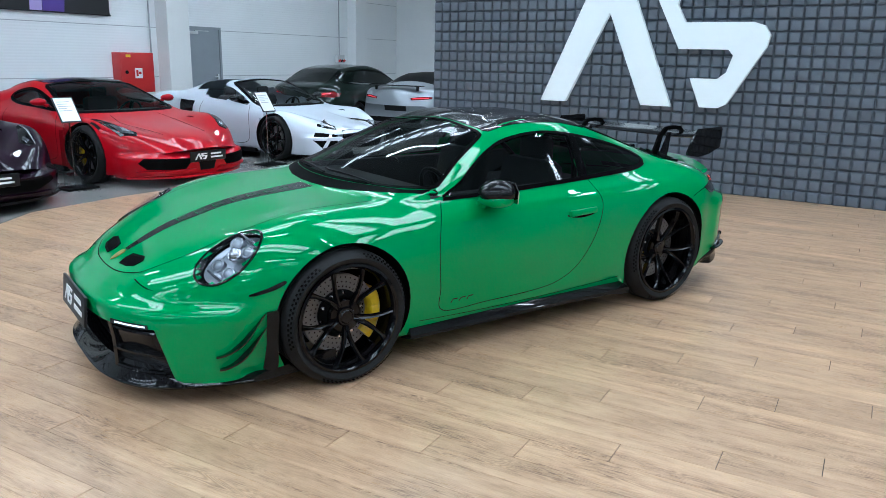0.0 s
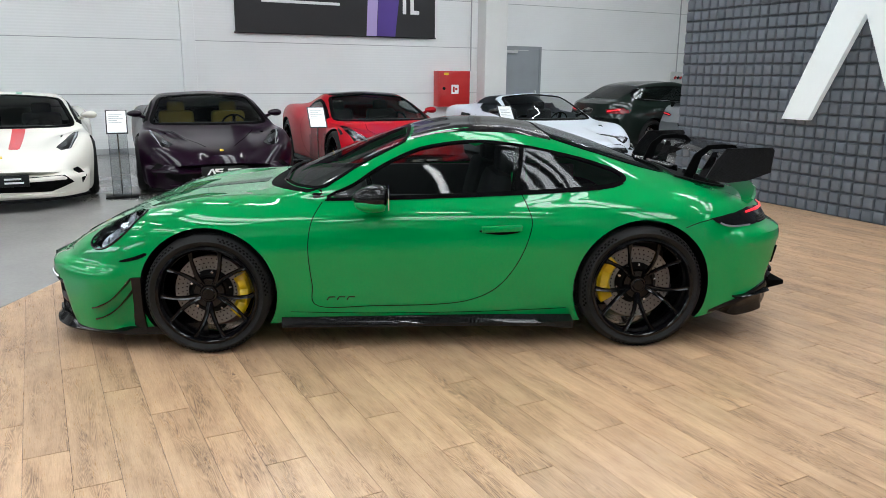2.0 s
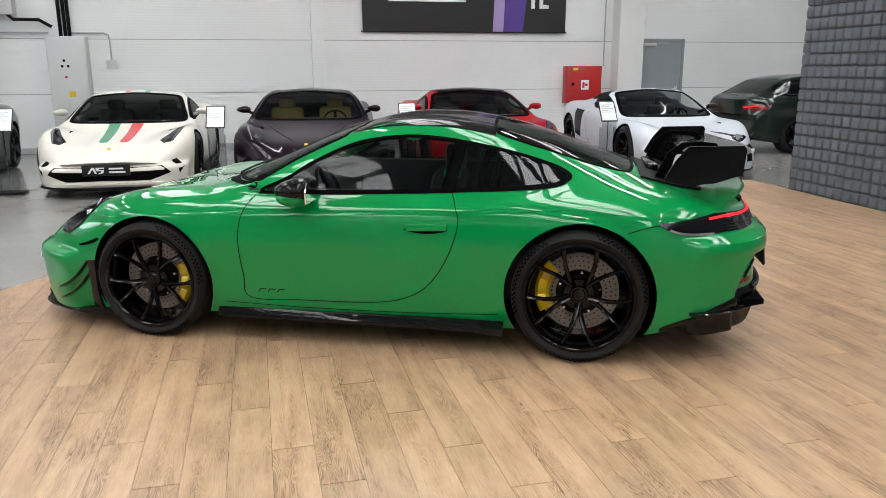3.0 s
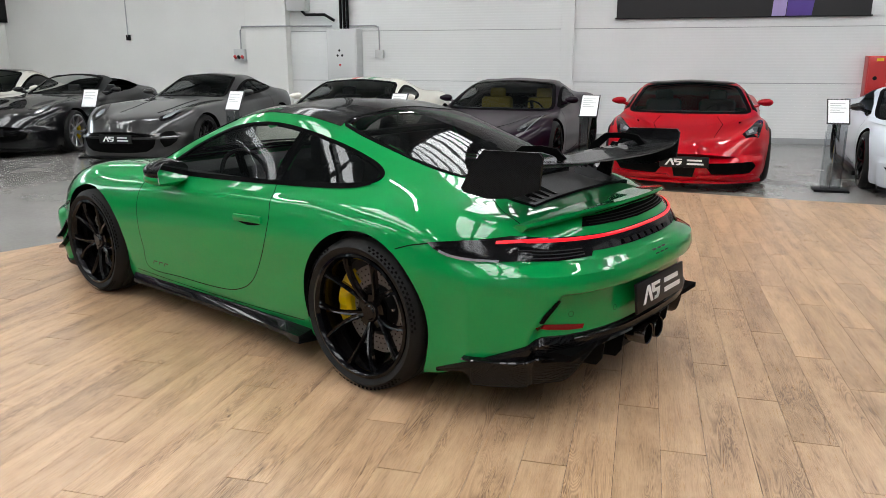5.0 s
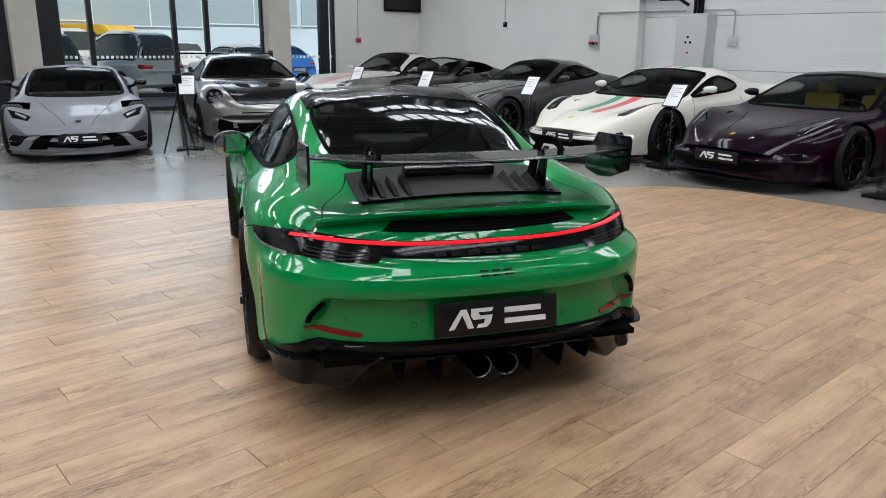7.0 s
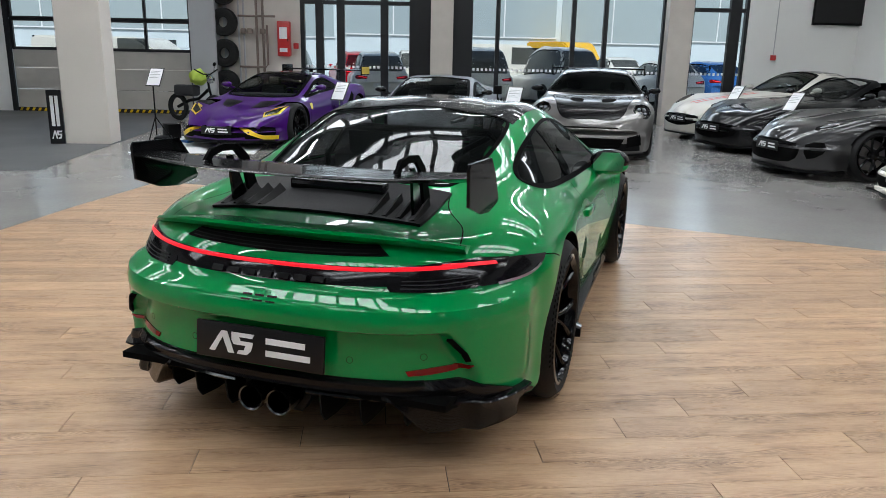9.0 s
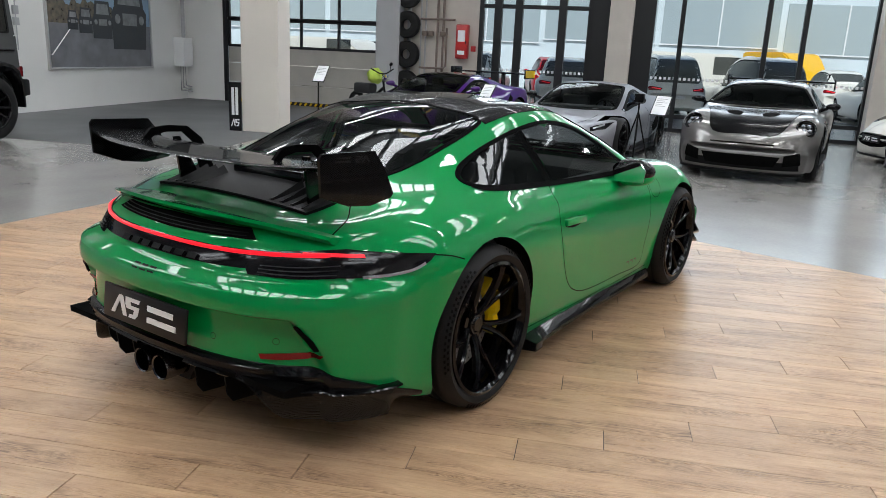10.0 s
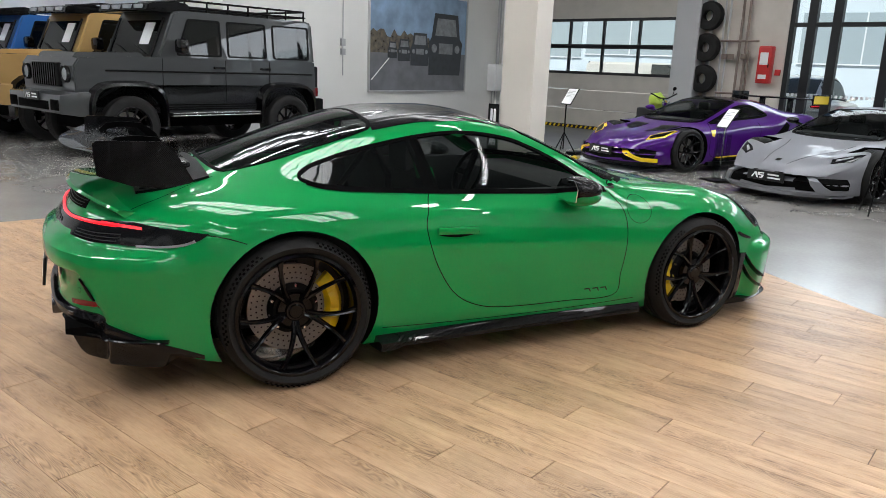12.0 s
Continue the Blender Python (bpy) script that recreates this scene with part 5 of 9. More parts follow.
# tail: light bar, lamps, grille, duck tail, bumper, diffuser
def rear_strip(z, x, h, half, mat, name, label="", lift=.004, drop=.0):
    b = bmesh.new()
    rows = []
    for k in range(49):
        y = -half + 2 * half * k / 48
        zz = z + .009 * (abs(y) / .66) ** 2 - drop
        q, n = SH.place(y, zz, "rear")
        q2, n2 = SH.place(y, zz + h, "rear")
        rows.append([b.verts.new(q - n * .02), b.verts.new(q + n * lift), b.verts.new((q + q2) / 2 + n * (lift + .004)), b.verts.new(q2 + n2 * lift), b.verts.new(q2 - n2 * .02)])
    for p, q in zip(rows, rows[1:]):
        for k in range(5):
            b.faces.new((p[k], p[(k + 1) % 5], q[(k + 1) % 5], q[k]))
    b.faces.new(rows[0])
    b.faces.new(rows[-1])
    return hp(name, b, mat, label)


rear_strip(.716, 0, .06, .50, LENSD, "light_bar_housing", "black housing under the light bar", .002)
for s in (-1, 1):
    o = [(s * .43, .725), (s * .45, .703), (s * .60, .698), (s * .70, .702), (s * .775, .712), (s * .785, .782), (s * .70, .795), (s * .44, .778)]
    tl = hp("tail_light", decal(SH, o, "rear", 0.005, 1, 0.04), LENSD, "dark tail light with slats")
    for k in range(3):
        part("lamp_slat", seam(SH, [(s * .48, .712 + .011 * k), (s * .60, .709 + .013 * k), (s * .71, .714 + .015 * k)], "rear", 0.004, 0.008), SMOKE, tl, smooth=False)
    v = "left" if s < 0 else "right"
    part("side_lamp", decal(SH, [(1.615, .762), (1.75, .777), (1.9, .785), (2.02, .787), (2.05, .708), (1.93, .702), (1.80, .70), (1.71, .712), (1.65, .738)], v, 0.005, 1, 0.05), LENSD, tl)
    # silver strip laid on for the reflection low on the lamp
    part("lamp_edge", seam(SH, [(1.67, .733), (1.72, .716), (1.80, .705), (1.90, .703)], v, 0.010, 0.008), LAMPG, tl, "silver lamp edge", smooth=False)
    part("glow_end", seam(SH, [(1.87, .7715), (1.93, .7745), (1.98, .7765), (2.02, .7765)], v, 0.011, 0.010), GLOW, tl, "glowing red end of the light bar", smooth=False)
rear_strip(.760, 0, .012, .672, GLOW, "light_bar", "glowing red light bar across the tail", .009)
for i in range(7):
    y0 = -.235 + i * .068
    hp("tail_mark", seam(SH, [(y0, .728), (y0 + .048, .728)], "rear", 0.018, 0.014, steps=2), SATIN, smooth=False)
hp("rear_grille", decal(SH, [(-.42, .812), (0, .803), (.42, .812), (.37, .842), (0, .85), (-.37, .842)], "rear", 0.004, 1, 0.05), DARK, "black mesh slot below the duck tail")
for k in range(3):
    hp("grille_bar", seam(SH, [(-.38, .818 + .009 * k), (0, .811 + .011 * k), (.38, .818 + .009 * k)], "rear", 0.003, 0.007), SATIN, smooth=False)
# rear bumper: a bulged upper volume with a recess below it for the plate
def rear_push(p, n, z):
    y = abs(p.y)
    own = along(z, (.10, -.06), (.2, -.03), (.35, -.008), (.575, -.003), (.60, .0), (.625, -.001), (.655, -.009), (.68, -.022), (.70, -.036), (.745, -.075))
    edge = along(z, (.385, .762), (.42, .75), (.50, .705), (.55, .675), (.60, .655))
    own -= along(z, (.36, .038), (.42, .048), (.50, .054), (.560, .052), (.572, .014), (.582, .0)) * ease((edge - y) / .035 + .2)
    k = ease((p.x - 1.67) / .17)
    if z > .655 or k < 1:
        sh = over_shell(p, n, z) + .0015
        f = ease((z - .655) / .045)
        own = own + (sh - own) * max(f, 1 - k)
    return own


RWR = Wrap([(2.283, 0), (2.268, .3), (2.215, .53), (2.12, .69), (1.99, .80), (1.84, .872), (1.66, .915)], rear_push)
REND = RWR.end


def green_foot(s):
    p, _ = RWR.line(s)
    return along(p.x, (1.66, .205), (2.02, .352), (2.10, .385), (2.3, .385))


UPPER = [.750, .735, .718, .70, .685, .67, .655, .64, .625, .61, .598, .588, .581, .576, .571, .566, .56, .55]
b, g = RWR.skin(steps_between(-REND, REND, 190), lambda s: UPPER + [.55 + (green_foot(s) - .55) * f for f in (.15, .3, .45, .6, .75, .9, 1.0)])
hp("rear_bumper", b, GREEN, "green rear bumper with a recess for the plate")
# duck tail lip
b = bmesh.new()
rows = []
for k in range(41):
    y = -.66 + 1.32 * k / 40
    e = (abs(y) / .66)
    x = 2.15 - .19 * e ** 2.4
    z = .884 - .055 * e ** 3
    rows.append([b.verts.new((x - .36, y * .985, z - .004)), b.verts.new((x - .10, y, z - .004)), b.verts.new((x - .01, y, z + .012)), b.verts.new((x + .005, y, z + .004)), b.verts.new((x - .02, y, z - .018)), b.verts.new((x - .14, y, z - .055)), b.verts.new((x - .36, y * .98, z - .08))])
for p, q in zip(rows, rows[1:]):
    for k in range(7):
        b.faces.new((p[k], p[(k + 1) % 7], q[(k + 1) % 7], q[k]))
b.faces.new(rows[0])
b.faces.new(rows[-1])
hp("duck_tail", b, GREEN, "green duck tail lip")
# engine lid
lid = hp("engine_lid", decal(SH, [(1.54, -.47), (1.54, .47), (1.87, .455), (1.87, -.455)], "top", 0.012, 1, 0.05, .03), SATIN, "black engine lid with vents")
for s in (-1, 1):
    for i in range(4):
        y = s * (.235 + .058 * i)
        b = bmesh.new()
        rows = []
        for k in range(6):
            x = 1.68 + .17 * k / 5
            q, n = SH.place(x, y, "top")
            q = q + n * .012
            rows.append([b.verts.new(q + Vector((0, -.02, -.002))), b.verts.new(q + Vector((0, s * .012, .03 * (1 - k / 6)))), b.verts.new(q + Vector((0, .02, -.002)))])
        for p, q in zip(rows, rows[1:]):
            for k in range(3):
                b.faces.new((p[k], p[(k + 1) % 3], q[(k + 1) % 3], q[k]))
        b.faces.new(rows[0])
        b.faces.new(rows[-1])
        part("vent", b, SATIN, lid, "black vent gill")
b = bmesh.new()
q, n = SH.place(1.62, 0, "top")
box(b, (-.03, -.215, -.02), (.04, .215, .04), Matrix.Translation(q), bevel=.012)
part("lid_scoop", b, BLACK, lid)
# bumper corners, reflectors, lower carbon
for sd in (-1, 1):
    hp("reflector", decal(RWR, [(sd * .535, .424), (sd * .62, .434), (sd * .70, .440), (sd * .742, .442), (sd * .738, .428), (sd * .70, .417), (sd * .62, .409), (sd * .545, .406)], "rear", 0.006, 1, 0.03), REDL, "dark red reflector")
    # dark slash painted for the shade on the recess's slanting step
    hp("bumper_vent", decal(RWR, [(sd * .668, .552), (sd * .678, .556), (sd * .718, .50), (sd * .732, .465), (sd * .724, .462), (sd * .706, .50)], "rear", 0.009, 1, 0.02), TRIM)
    s0, s1 = RWR.at_y(.45), REND
    cols = [sd * x for x in steps_between(s0, s1, 52)]

    def corner(s):
        p, _ = RWR.line(s)
        top = green_foot(s)
        low = along(p.x, (1.66, .158), (2.0, .172)) + .15 * ease((.64 - abs(p.y)) / .19)
        k = .3 + .7 * ease((p.x - 1.66) / .30)
        h = max(.02, top - low)
        return [(top + .006, -.012), (top + .003, .010 * k), (top - .12 * h, .020 * k), (top - .24 * h, .017 * k), (top - .42 * h, .005 * k), (low + .30 * h, .006 * k), (low + .12 * h, .020 * k), (low + .03 * h, .022 * k), (low, .010 * k), (low + .004, -.10)]
    b, g = RWR.skin(cols, corner)
    hp("bumper_wing", b, CARBON, "carbon bumper corner with a hollow side")

    def blade(s):
        p, _ = RWR.line(s)
        z = .292 + .012 * ease((p.x - 1.75) / .35)
        o = .03 + .012 * ease((p.x - 1.8) / .2)
        return [(z + .006, -.02), (z + .004, o), (z - .001, o + .006), (z - .006, o), (z - .008, -.02)]
    hp("bumper_fin", RWR.bar([sd * x for x in steps_between(RWR.at_y(.60), RWR.at_x(1.80), 24)], blade), CARBON, "black bumper fin")
sm = RWR.at_y(.60)
dif = hp("diffuser", RWR.bar(steps_between(-sm, sm, 60), lambda s: [(.392, -.055), (.394, -.02), (.388, .018), (.378, .028), (.368, .026), (.362, .012), (.352, .012), (.340, .018), (.332, .006), (.325, -.03), (.325, -.08)]), CARBON, "black carbon rear diffuser")
b = bmesh.new()
box(b, (1.62, -.72, .15), (1.70, .72, .34))
prism(b, [(1.66, .14), (1.66, .17), (2.12, .335), (2.20, .335), (2.20, .31), (2.12, .29)], 1.36, Matrix.Translation((0, -.68, 0)))
part("under_tray", b, DARK, dif, smooth=False)
for sd in (-1, 1):
    part("diffuser_lip", RWR.bar([sd * x for x in steps_between(RWR.at_y(.15), RWR.at_y(.56), 20)], lambda s: [(.322, -.05), (.318, -.012), (.308, -.004), (.298, -.012), (.30, -.05)]), BLACK, dif)
for y in (-.50, -.35, -.20, .20, .35, .50):
    b = bmesh.new()
    prism(b, [(1.98, .25), (2.18, .33), (2.215, .32), (2.20, .215), (2.175, .18), (2.08, .17), (1.98, .17)], 0.007, Matrix.Translation((-.30 * (abs(y) / .8) ** 3, y - .004, 0)))
    part("diffuser_fin", b, SATIN, dif, smooth=False)
b = bmesh.new()
prism(b, [(-.15, .335), (.15, .335), (.135, .25), (.10, .195), (-.10, .195), (-.135, .25)], .05, Matrix.Translation((2.16, 0, 0)) @ Matrix.Rotation(math.pi / 2, 4, "Z"))
part("pipe_shroud", b, SATIN, dif, "black shroud round the pipes")
for y in (-.058, .058):
    b = bmesh.new()
    lathe(b, [(.050, -.18), (.052, -.01), (.049, .0), (.044, -.004), (.043, -.18)], 32, "z", m=Matrix.Translation((2.262, y, .268)) @ Matrix.Rotation(radians(90), 4, "Y"))
    hp("exhaust_pipe", b, DCHROME, "dark chrome exhaust pipe")
    b = bmesh.new()
    lathe(b, [(.001, -.12), (.043, -.12), (.043, -.15), (.001, -.15)], 24, "z", m=Matrix.Translation((2.262, y, .268)) @ Matrix.Rotation(radians(90), 4, "Y"))
    hp("exhaust_bore", b, DARK)
dealer_plate(hero, Matrix.Translation((2.283, 0, .487)) @ Matrix.Rotation(radians(90), 4, "Z") @ Matrix.Rotation(radians(-6), 4, "X"))
b = bmesh.new()
for i in range(3):
    y0 = -.07 + i * .05
    seam(RWR, [(y0, .655), (y0 + .038, .655)], "rear", 0.005, 0.002, bm=b)
    seam(RWR, [(y0, .669), (y0 + .038, .669)], "rear", 0.005, 0.002, bm=b)
hp("tail_sign", b, SATIN, smooth=False)
for y, z in ((-.60, .475), (-.33, .455), (.33, .455), (.60, .475)):
    b = bmesh.new()
    seam(RWR, [(y + .012 * math.cos(a * math.pi / 4), z + .012 * math.sin(a * math.pi / 4)) for a in range(8)], "rear", 0.002, 0.001, closed=True, bm=b)
    hp("parking_sensor", b, DARK, smooth=False)

# rear wing on swan necks
wing = bmesh.new()
rows = []
for k in range(41):
    y = -.69 + 1.38 * k / 40
    e = max(0, (abs(y) - .42) / .27)
    zo = 1.062 + .012 * e
    xo = 1.80 + .0 * e
    deep = .86 + .50 * (1 - (abs(y) / .69) ** 2)
    sec = [(0, .0), (.03, .018), (.10, .026), (.20, .02), (.265, .03), (.275, .026), (.20, .004), (.10, -.002), (.03, -.008)]
    rows.append([wing.verts.new((xo + a * deep, y, zo + b)) for a, b in sec])
for p, q in zip(rows, rows[1:]):
    for k in range(9):
        wing.faces.new((p[k], p[(k + 1) % 9], q[(k + 1) % 9], q[k]))
wing.faces.new(rows[0])
wing.faces.new(rows[-1])
wg = hp("rear_wing", wing, CARBON, "black carbon rear wing")
for s in (-1, 1):
    b = bmesh.new()
    prism(b, [(1.76, 1.14), (2.03, 1.148), (2.045, 1.13), (2.035, 1.0), (1.90, .952), (1.78, .938), (1.66, .955), (1.645, .97), (1.70, 1.07)], 0.012, Matrix.Translation((0, s * .69 - .006, 0)))
    part("end_plate", b, CARBON, wg, "black carbon end plate")
    b = bmesh.new()
    prism(b, [(1.62, .93), (1.69, .925), (1.73, 1.06), (1.785, 1.108), (1.87, 1.112), (1.93, 1.10), (1.95, 1.08), (1.985, 1.09), (1.94, 1.132), (1.86, 1.14), (1.76, 1.132), (1.685, 1.075)], 0.014, Matrix.Translation((0, s * .40 - .007, 0)))
    part("swan_neck", b, TRIM, wg, "black swan neck support")
    b = bmesh.new()
    prism(b, [(1.70, .90), (1.80, .90), (1.83, 1.09), (1.80, 1.09)], 0.012, Matrix.Translation((0, s * .40 - .006, 0)))
    part("wing_post", b, BLACK, wg)

# wheels
for s in (-1, 1):
    add_wheel(hero, FX, .343, .343, .262, .925, s, .273, RIMB, YELLOW, radians(-8), dish=.04, thin=.0125, fine=True)
    add_wheel(hero, RX, .361, .361, .315, .928, s, .290, RIMB, YELLOW, radians(172), dish=.075, thin=.012, fine=True)

# cabin
b = bmesh.new()
box(b, (-.75, -.70, .25), (1.5, .70, .32))
box(b, (.62, -.66, .32), (1.45, .66, .72), bevel=.04)
box(b, (-.35, -.12, .32), (.55, .12, .52), bevel=.03)
for s in (-1, 1):
    box(b, (-.65, s * .74 - .03, .3), (1.2, s * .74 + .03, .88), bevel=.01)
hp("cabin_lining", b, SEAT, "black cabin lining")
b = bmesh.new()
box(b, (-.82, -.70, .55), (-.38, .70, .86), bevel=.06)
hp("dashboard", b, DASH, "black dashboard")
for s in (-1, 1):
    b = bmesh.new()
    box(b, (-.20, s * .36 - .24, .36), (.34, s * .36 + .24, .50), bevel=.06)
    box(b, (.26, s * .36 - .24, .42), (.42, s * .36 + .24, 1.0), Matrix.Translation((.30, 0, .45)) @ Matrix.Rotation(radians(14), 4, "Y") @ Matrix.Translation((-.30, 0, -.45)), bevel=.06)
    box(b, (.44, s * .36 - .13, .94), (.54, s * .36 + .13, 1.12), bevel=.04)
    hp("seat", b, SEAT, "black bucket seat")
b = bmesh.new()
m = Matrix.Translation((-.30, -.36, .80)) @ Matrix.Rotation(radians(68), 4, "Y")
lathe(b, [(.165 + .014 * math.cos(a * math.pi / 4), .014 * math.sin(a * math.pi / 4)) for a in range(8)], 32, "z", m=m)
box(b, (-.16, -.02, -.015), (.16, .02, .015), m)
box(b, (-.02, -.16, -.015), (.02, .0, .015), m)
hp("steering_wheel", b, SATIN)
b = bmesh.new()
tube(b, [(.62, -.58, .4), (.66, -.55, .95), (.72, -.40, 1.12), (.72, .40, 1.12), (.66, .55, .95), (.62, .58, .4)], .02, 8)
tube(b, [(.66, -.5, .6), (.70, .40, 1.1)], .018, 8)
hp("roll_cage", b, SATIN, "dark roll cage bars")


# ---------------------------------------------------------------- the other cars
def mid_engine(colour, wb=2.65, front=1.06, rear=.90, w=.97, h=1.19, belt=.82, nose=.5, **more):
    """Tables of a low mid-engined two-seater."""
    a, xf, xr = wb / 2, -wb / 2 - front, wb / 2 + rear
    k = h / 1.19
    s = dict(
        paint=colour, stations=56, bulge=.22, nose=(.52, -a - .12), nose_pow=2.7, tail=(.25, a + .2), xf=xf, xr=xr, wb=wb, w=w,
        top=[(xf, nose - .07), (xf + .06, nose), (xf + .35, .59), (-a, .695), (-1.0, .765), (-.85, .82), (-.5, .975 * k), (-.2, 1.10 * k), (.05, 1.17 * k), (.28, 1.19 * k), (.6, 1.165 * k), (1.0, 1.07 * k), (a + .1, .98), (xr - .35, .93), (xr - .12, .90), (xr, .62)],
        crest=[(xf, .50, nose - .1), (xf + .3, .70, .60), (-a, .80, .765), (-1.0, .84, .765), (-.6, .85, .765), (-.1, .84, belt - .01), (.5, .83, belt + .03), (a - .3, .83, .93), (a, .83, .95), (xr - .3, .80, .90), (xr, .70, .62)],
        roof=[(xf, .25, nose - .075), (xf + .35, .36, .575), (-a, .44, .685), (-1.0, .66, .745), (-.82, .77, .785), (-.5, .735, .90 * k), (-.2, .685, 1.02 * k), (.05, .64, 1.10 * k), (.28, .61, 1.13 * k), (.6, .585, 1.10 * k), (1.0, .57, 1.01 * k), (a + .1, .56, .95), (xr - .3, .5, .91), (xr, .4, .62)],
        wide=[(xf, .60, .33), (xf + .25, .84, .40), (-a, w - .01, .52), (-.7, w - .04, .48), (.2, w - .05, .52), (a - .35, w, .62), (a, w, .66), (xr - .3, w - .05, .62), (xr, .76, .5)],
        sill=[(xf, .55, .15), (xf + .3, .80, .12), (-a, w - .07, .12), (0, w - .09, .13), (a, w - .05, .13), (xr - .2, .82, .2), (xr, .7, .3)],
        glass=[(-.66, .815), (-.2, belt + .02), (.30, belt + .05), (.52, belt + .12), (.45, belt + .20), (.2, 1.07 * k), (-.02, 1.055 * k), (-.25, .99 * k), (-.48, .90 * k)],
        screen=[(-.93, 0), (-.90, .40), (-.82, .69), (-.68, .74), (-.48, .705), (-.2, .645), (-.02, .58), (.0, .30), (.0, 0), (.0, -.30), (-.02, -.58), (-.2, -.645), (-.48, -.705), (-.68, -.74), (-.82, -.69), (-.90, -.40)],
        wheel=(.345, .355, .26, .27), plate=(xf, nose - .16), mirror=(-.42, .92, .92), seat_x=.05)
    s.update(more)
    return s


def front_engine(colour, wb=2.72, front=.95, rear=1.0, w=.97, h=1.28, belt=.90, **more):
    """Tables of a long-bonnet coupe."""
    a, xf, xr = wb / 2, -wb / 2 - front, wb / 2 + rear
    k = h / 1.28
    s = dict(
        paint=colour, stations=56, bulge=.22, nose=(.46, -a - .1), nose_pow=2.7, tail=(.25, a + .2), xf=xf, xr=xr, wb=wb, w=w,
        top=[(xf, .50), (xf + .06, .60), (xf + .35, .70), (-a, .79), (-.8, .87), (-.35, .92), (-.2, .95), (.1, 1.09 * k), (.4, 1.22 * k), (.65, 1.275 * k), (.9, 1.275 * k), (1.2, 1.22 * k), (a + .3, 1.08), (xr - .3, 1.0), (xr - .08, .96), (xr, .65)],
        crest=[(xf, .52, .46), (xf + .3, .72, .67), (-a, .80, .83), (-.8, .80, .85), (-.2, .80, .86), (.4, .81, belt), (1.0, .82, belt + .05), (a, .82, .99), (xr - .3, .79, .95), (xr, .70, .65)],
        roof=[(xf, .25, .495), (xf + .35, .36, .69), (-a, .44, .78), (-.8, .50, .855), (-.3, .62, .885), (.1, .635, 1.01 * k), (.4, .60, 1.14 * k), (.65, .575, 1.205 * k), (.9, .57, 1.205 * k), (1.2, .57, 1.15 * k), (a + .3, .57, 1.02), (xr - .2, .5, .96), (xr, .4, .65)],
        wide=[(xf, .62, .36), (xf + .25, .84, .44), (-a, w - .01, .56), (-.4, w - .05, .54), (.4, w - .05, .56), (a - .2, w, .66), (a, w, .68), (xr - .3, w - .05, .65), (xr, .78, .5)],
        sill=[(xf, .55, .17), (xf + .3, .80, .13), (-a, w - .07, .13), (0, w - .09, .14), (a, w - .05, .14), (xr - .2, .82, .2), (xr, .7, .3)],
        glass=[(-.10, .885), (.4, belt + .02), (.9, belt + .06), (1.25, belt + .11), (1.35, belt + .16), (1.15, 1.10 * k), (.9, 1.165 * k), (.65, 1.16 * k), (.4, 1.10 * k), (.12, .985 * k)],
        screen=[(-.33, 0), (-.29, .35), (-.18, .60), (.05, .595), (.3, .55), (.48, .50), (.53, .25), (.54, 0), (.53, -.25), (.48, -.50), (.3, -.55), (.05, -.595), (-.18, -.60), (-.29, -.35)],
        wheel=(.35, .355, .27, .27), plate=(xf, .40), mirror=(.06, .94, .98), seat_x=.65)
    s.update(more)
    return s


def mirror_pts(o):
    return [(-a, b) for a, b in o]


def nose_skin(sh, spec):
    """The rounded face of a car, laid over the blunt end of its shell."""
    xf, zt = spec["xf"], spec["top"][0][1] - .02

    def push(p, n, z):
        own = along(z, (.08, -.05), (.16, -.018), (.26, -.004), (zt - .08, .0), (zt - .03, -.012), (zt, -.03))
        k = ease((xf + .60 - p.x) / .18)
        if z > zt - .07 or k < 1:
            h = sh.tree.ray_cast(Vector((p.x, p.y, z)) + n * .4, -n)[0]
            over = (h - Vector((p.x, p.y, z))).dot(n) + .0015 if h else -.03
            own = own + (over - own) * max(ease((z - zt + .06) / .05), 1 - k)
        return own
    w = spec["w"]
    wr = Wrap([(xf - .012, 0), (xf - .002, .25), (xf + .035, .45), (xf + .125, .63), (xf + .27, .765), (xf + .43, w - .125), (xf + .60, w - .075)], push)
    b, g = wr.skin(steps_between(-wr.end, wr.end, 56), lambda s: steps_between(zt + .004, .13, 11))
    return wr, b, xf + .585, zt - .006


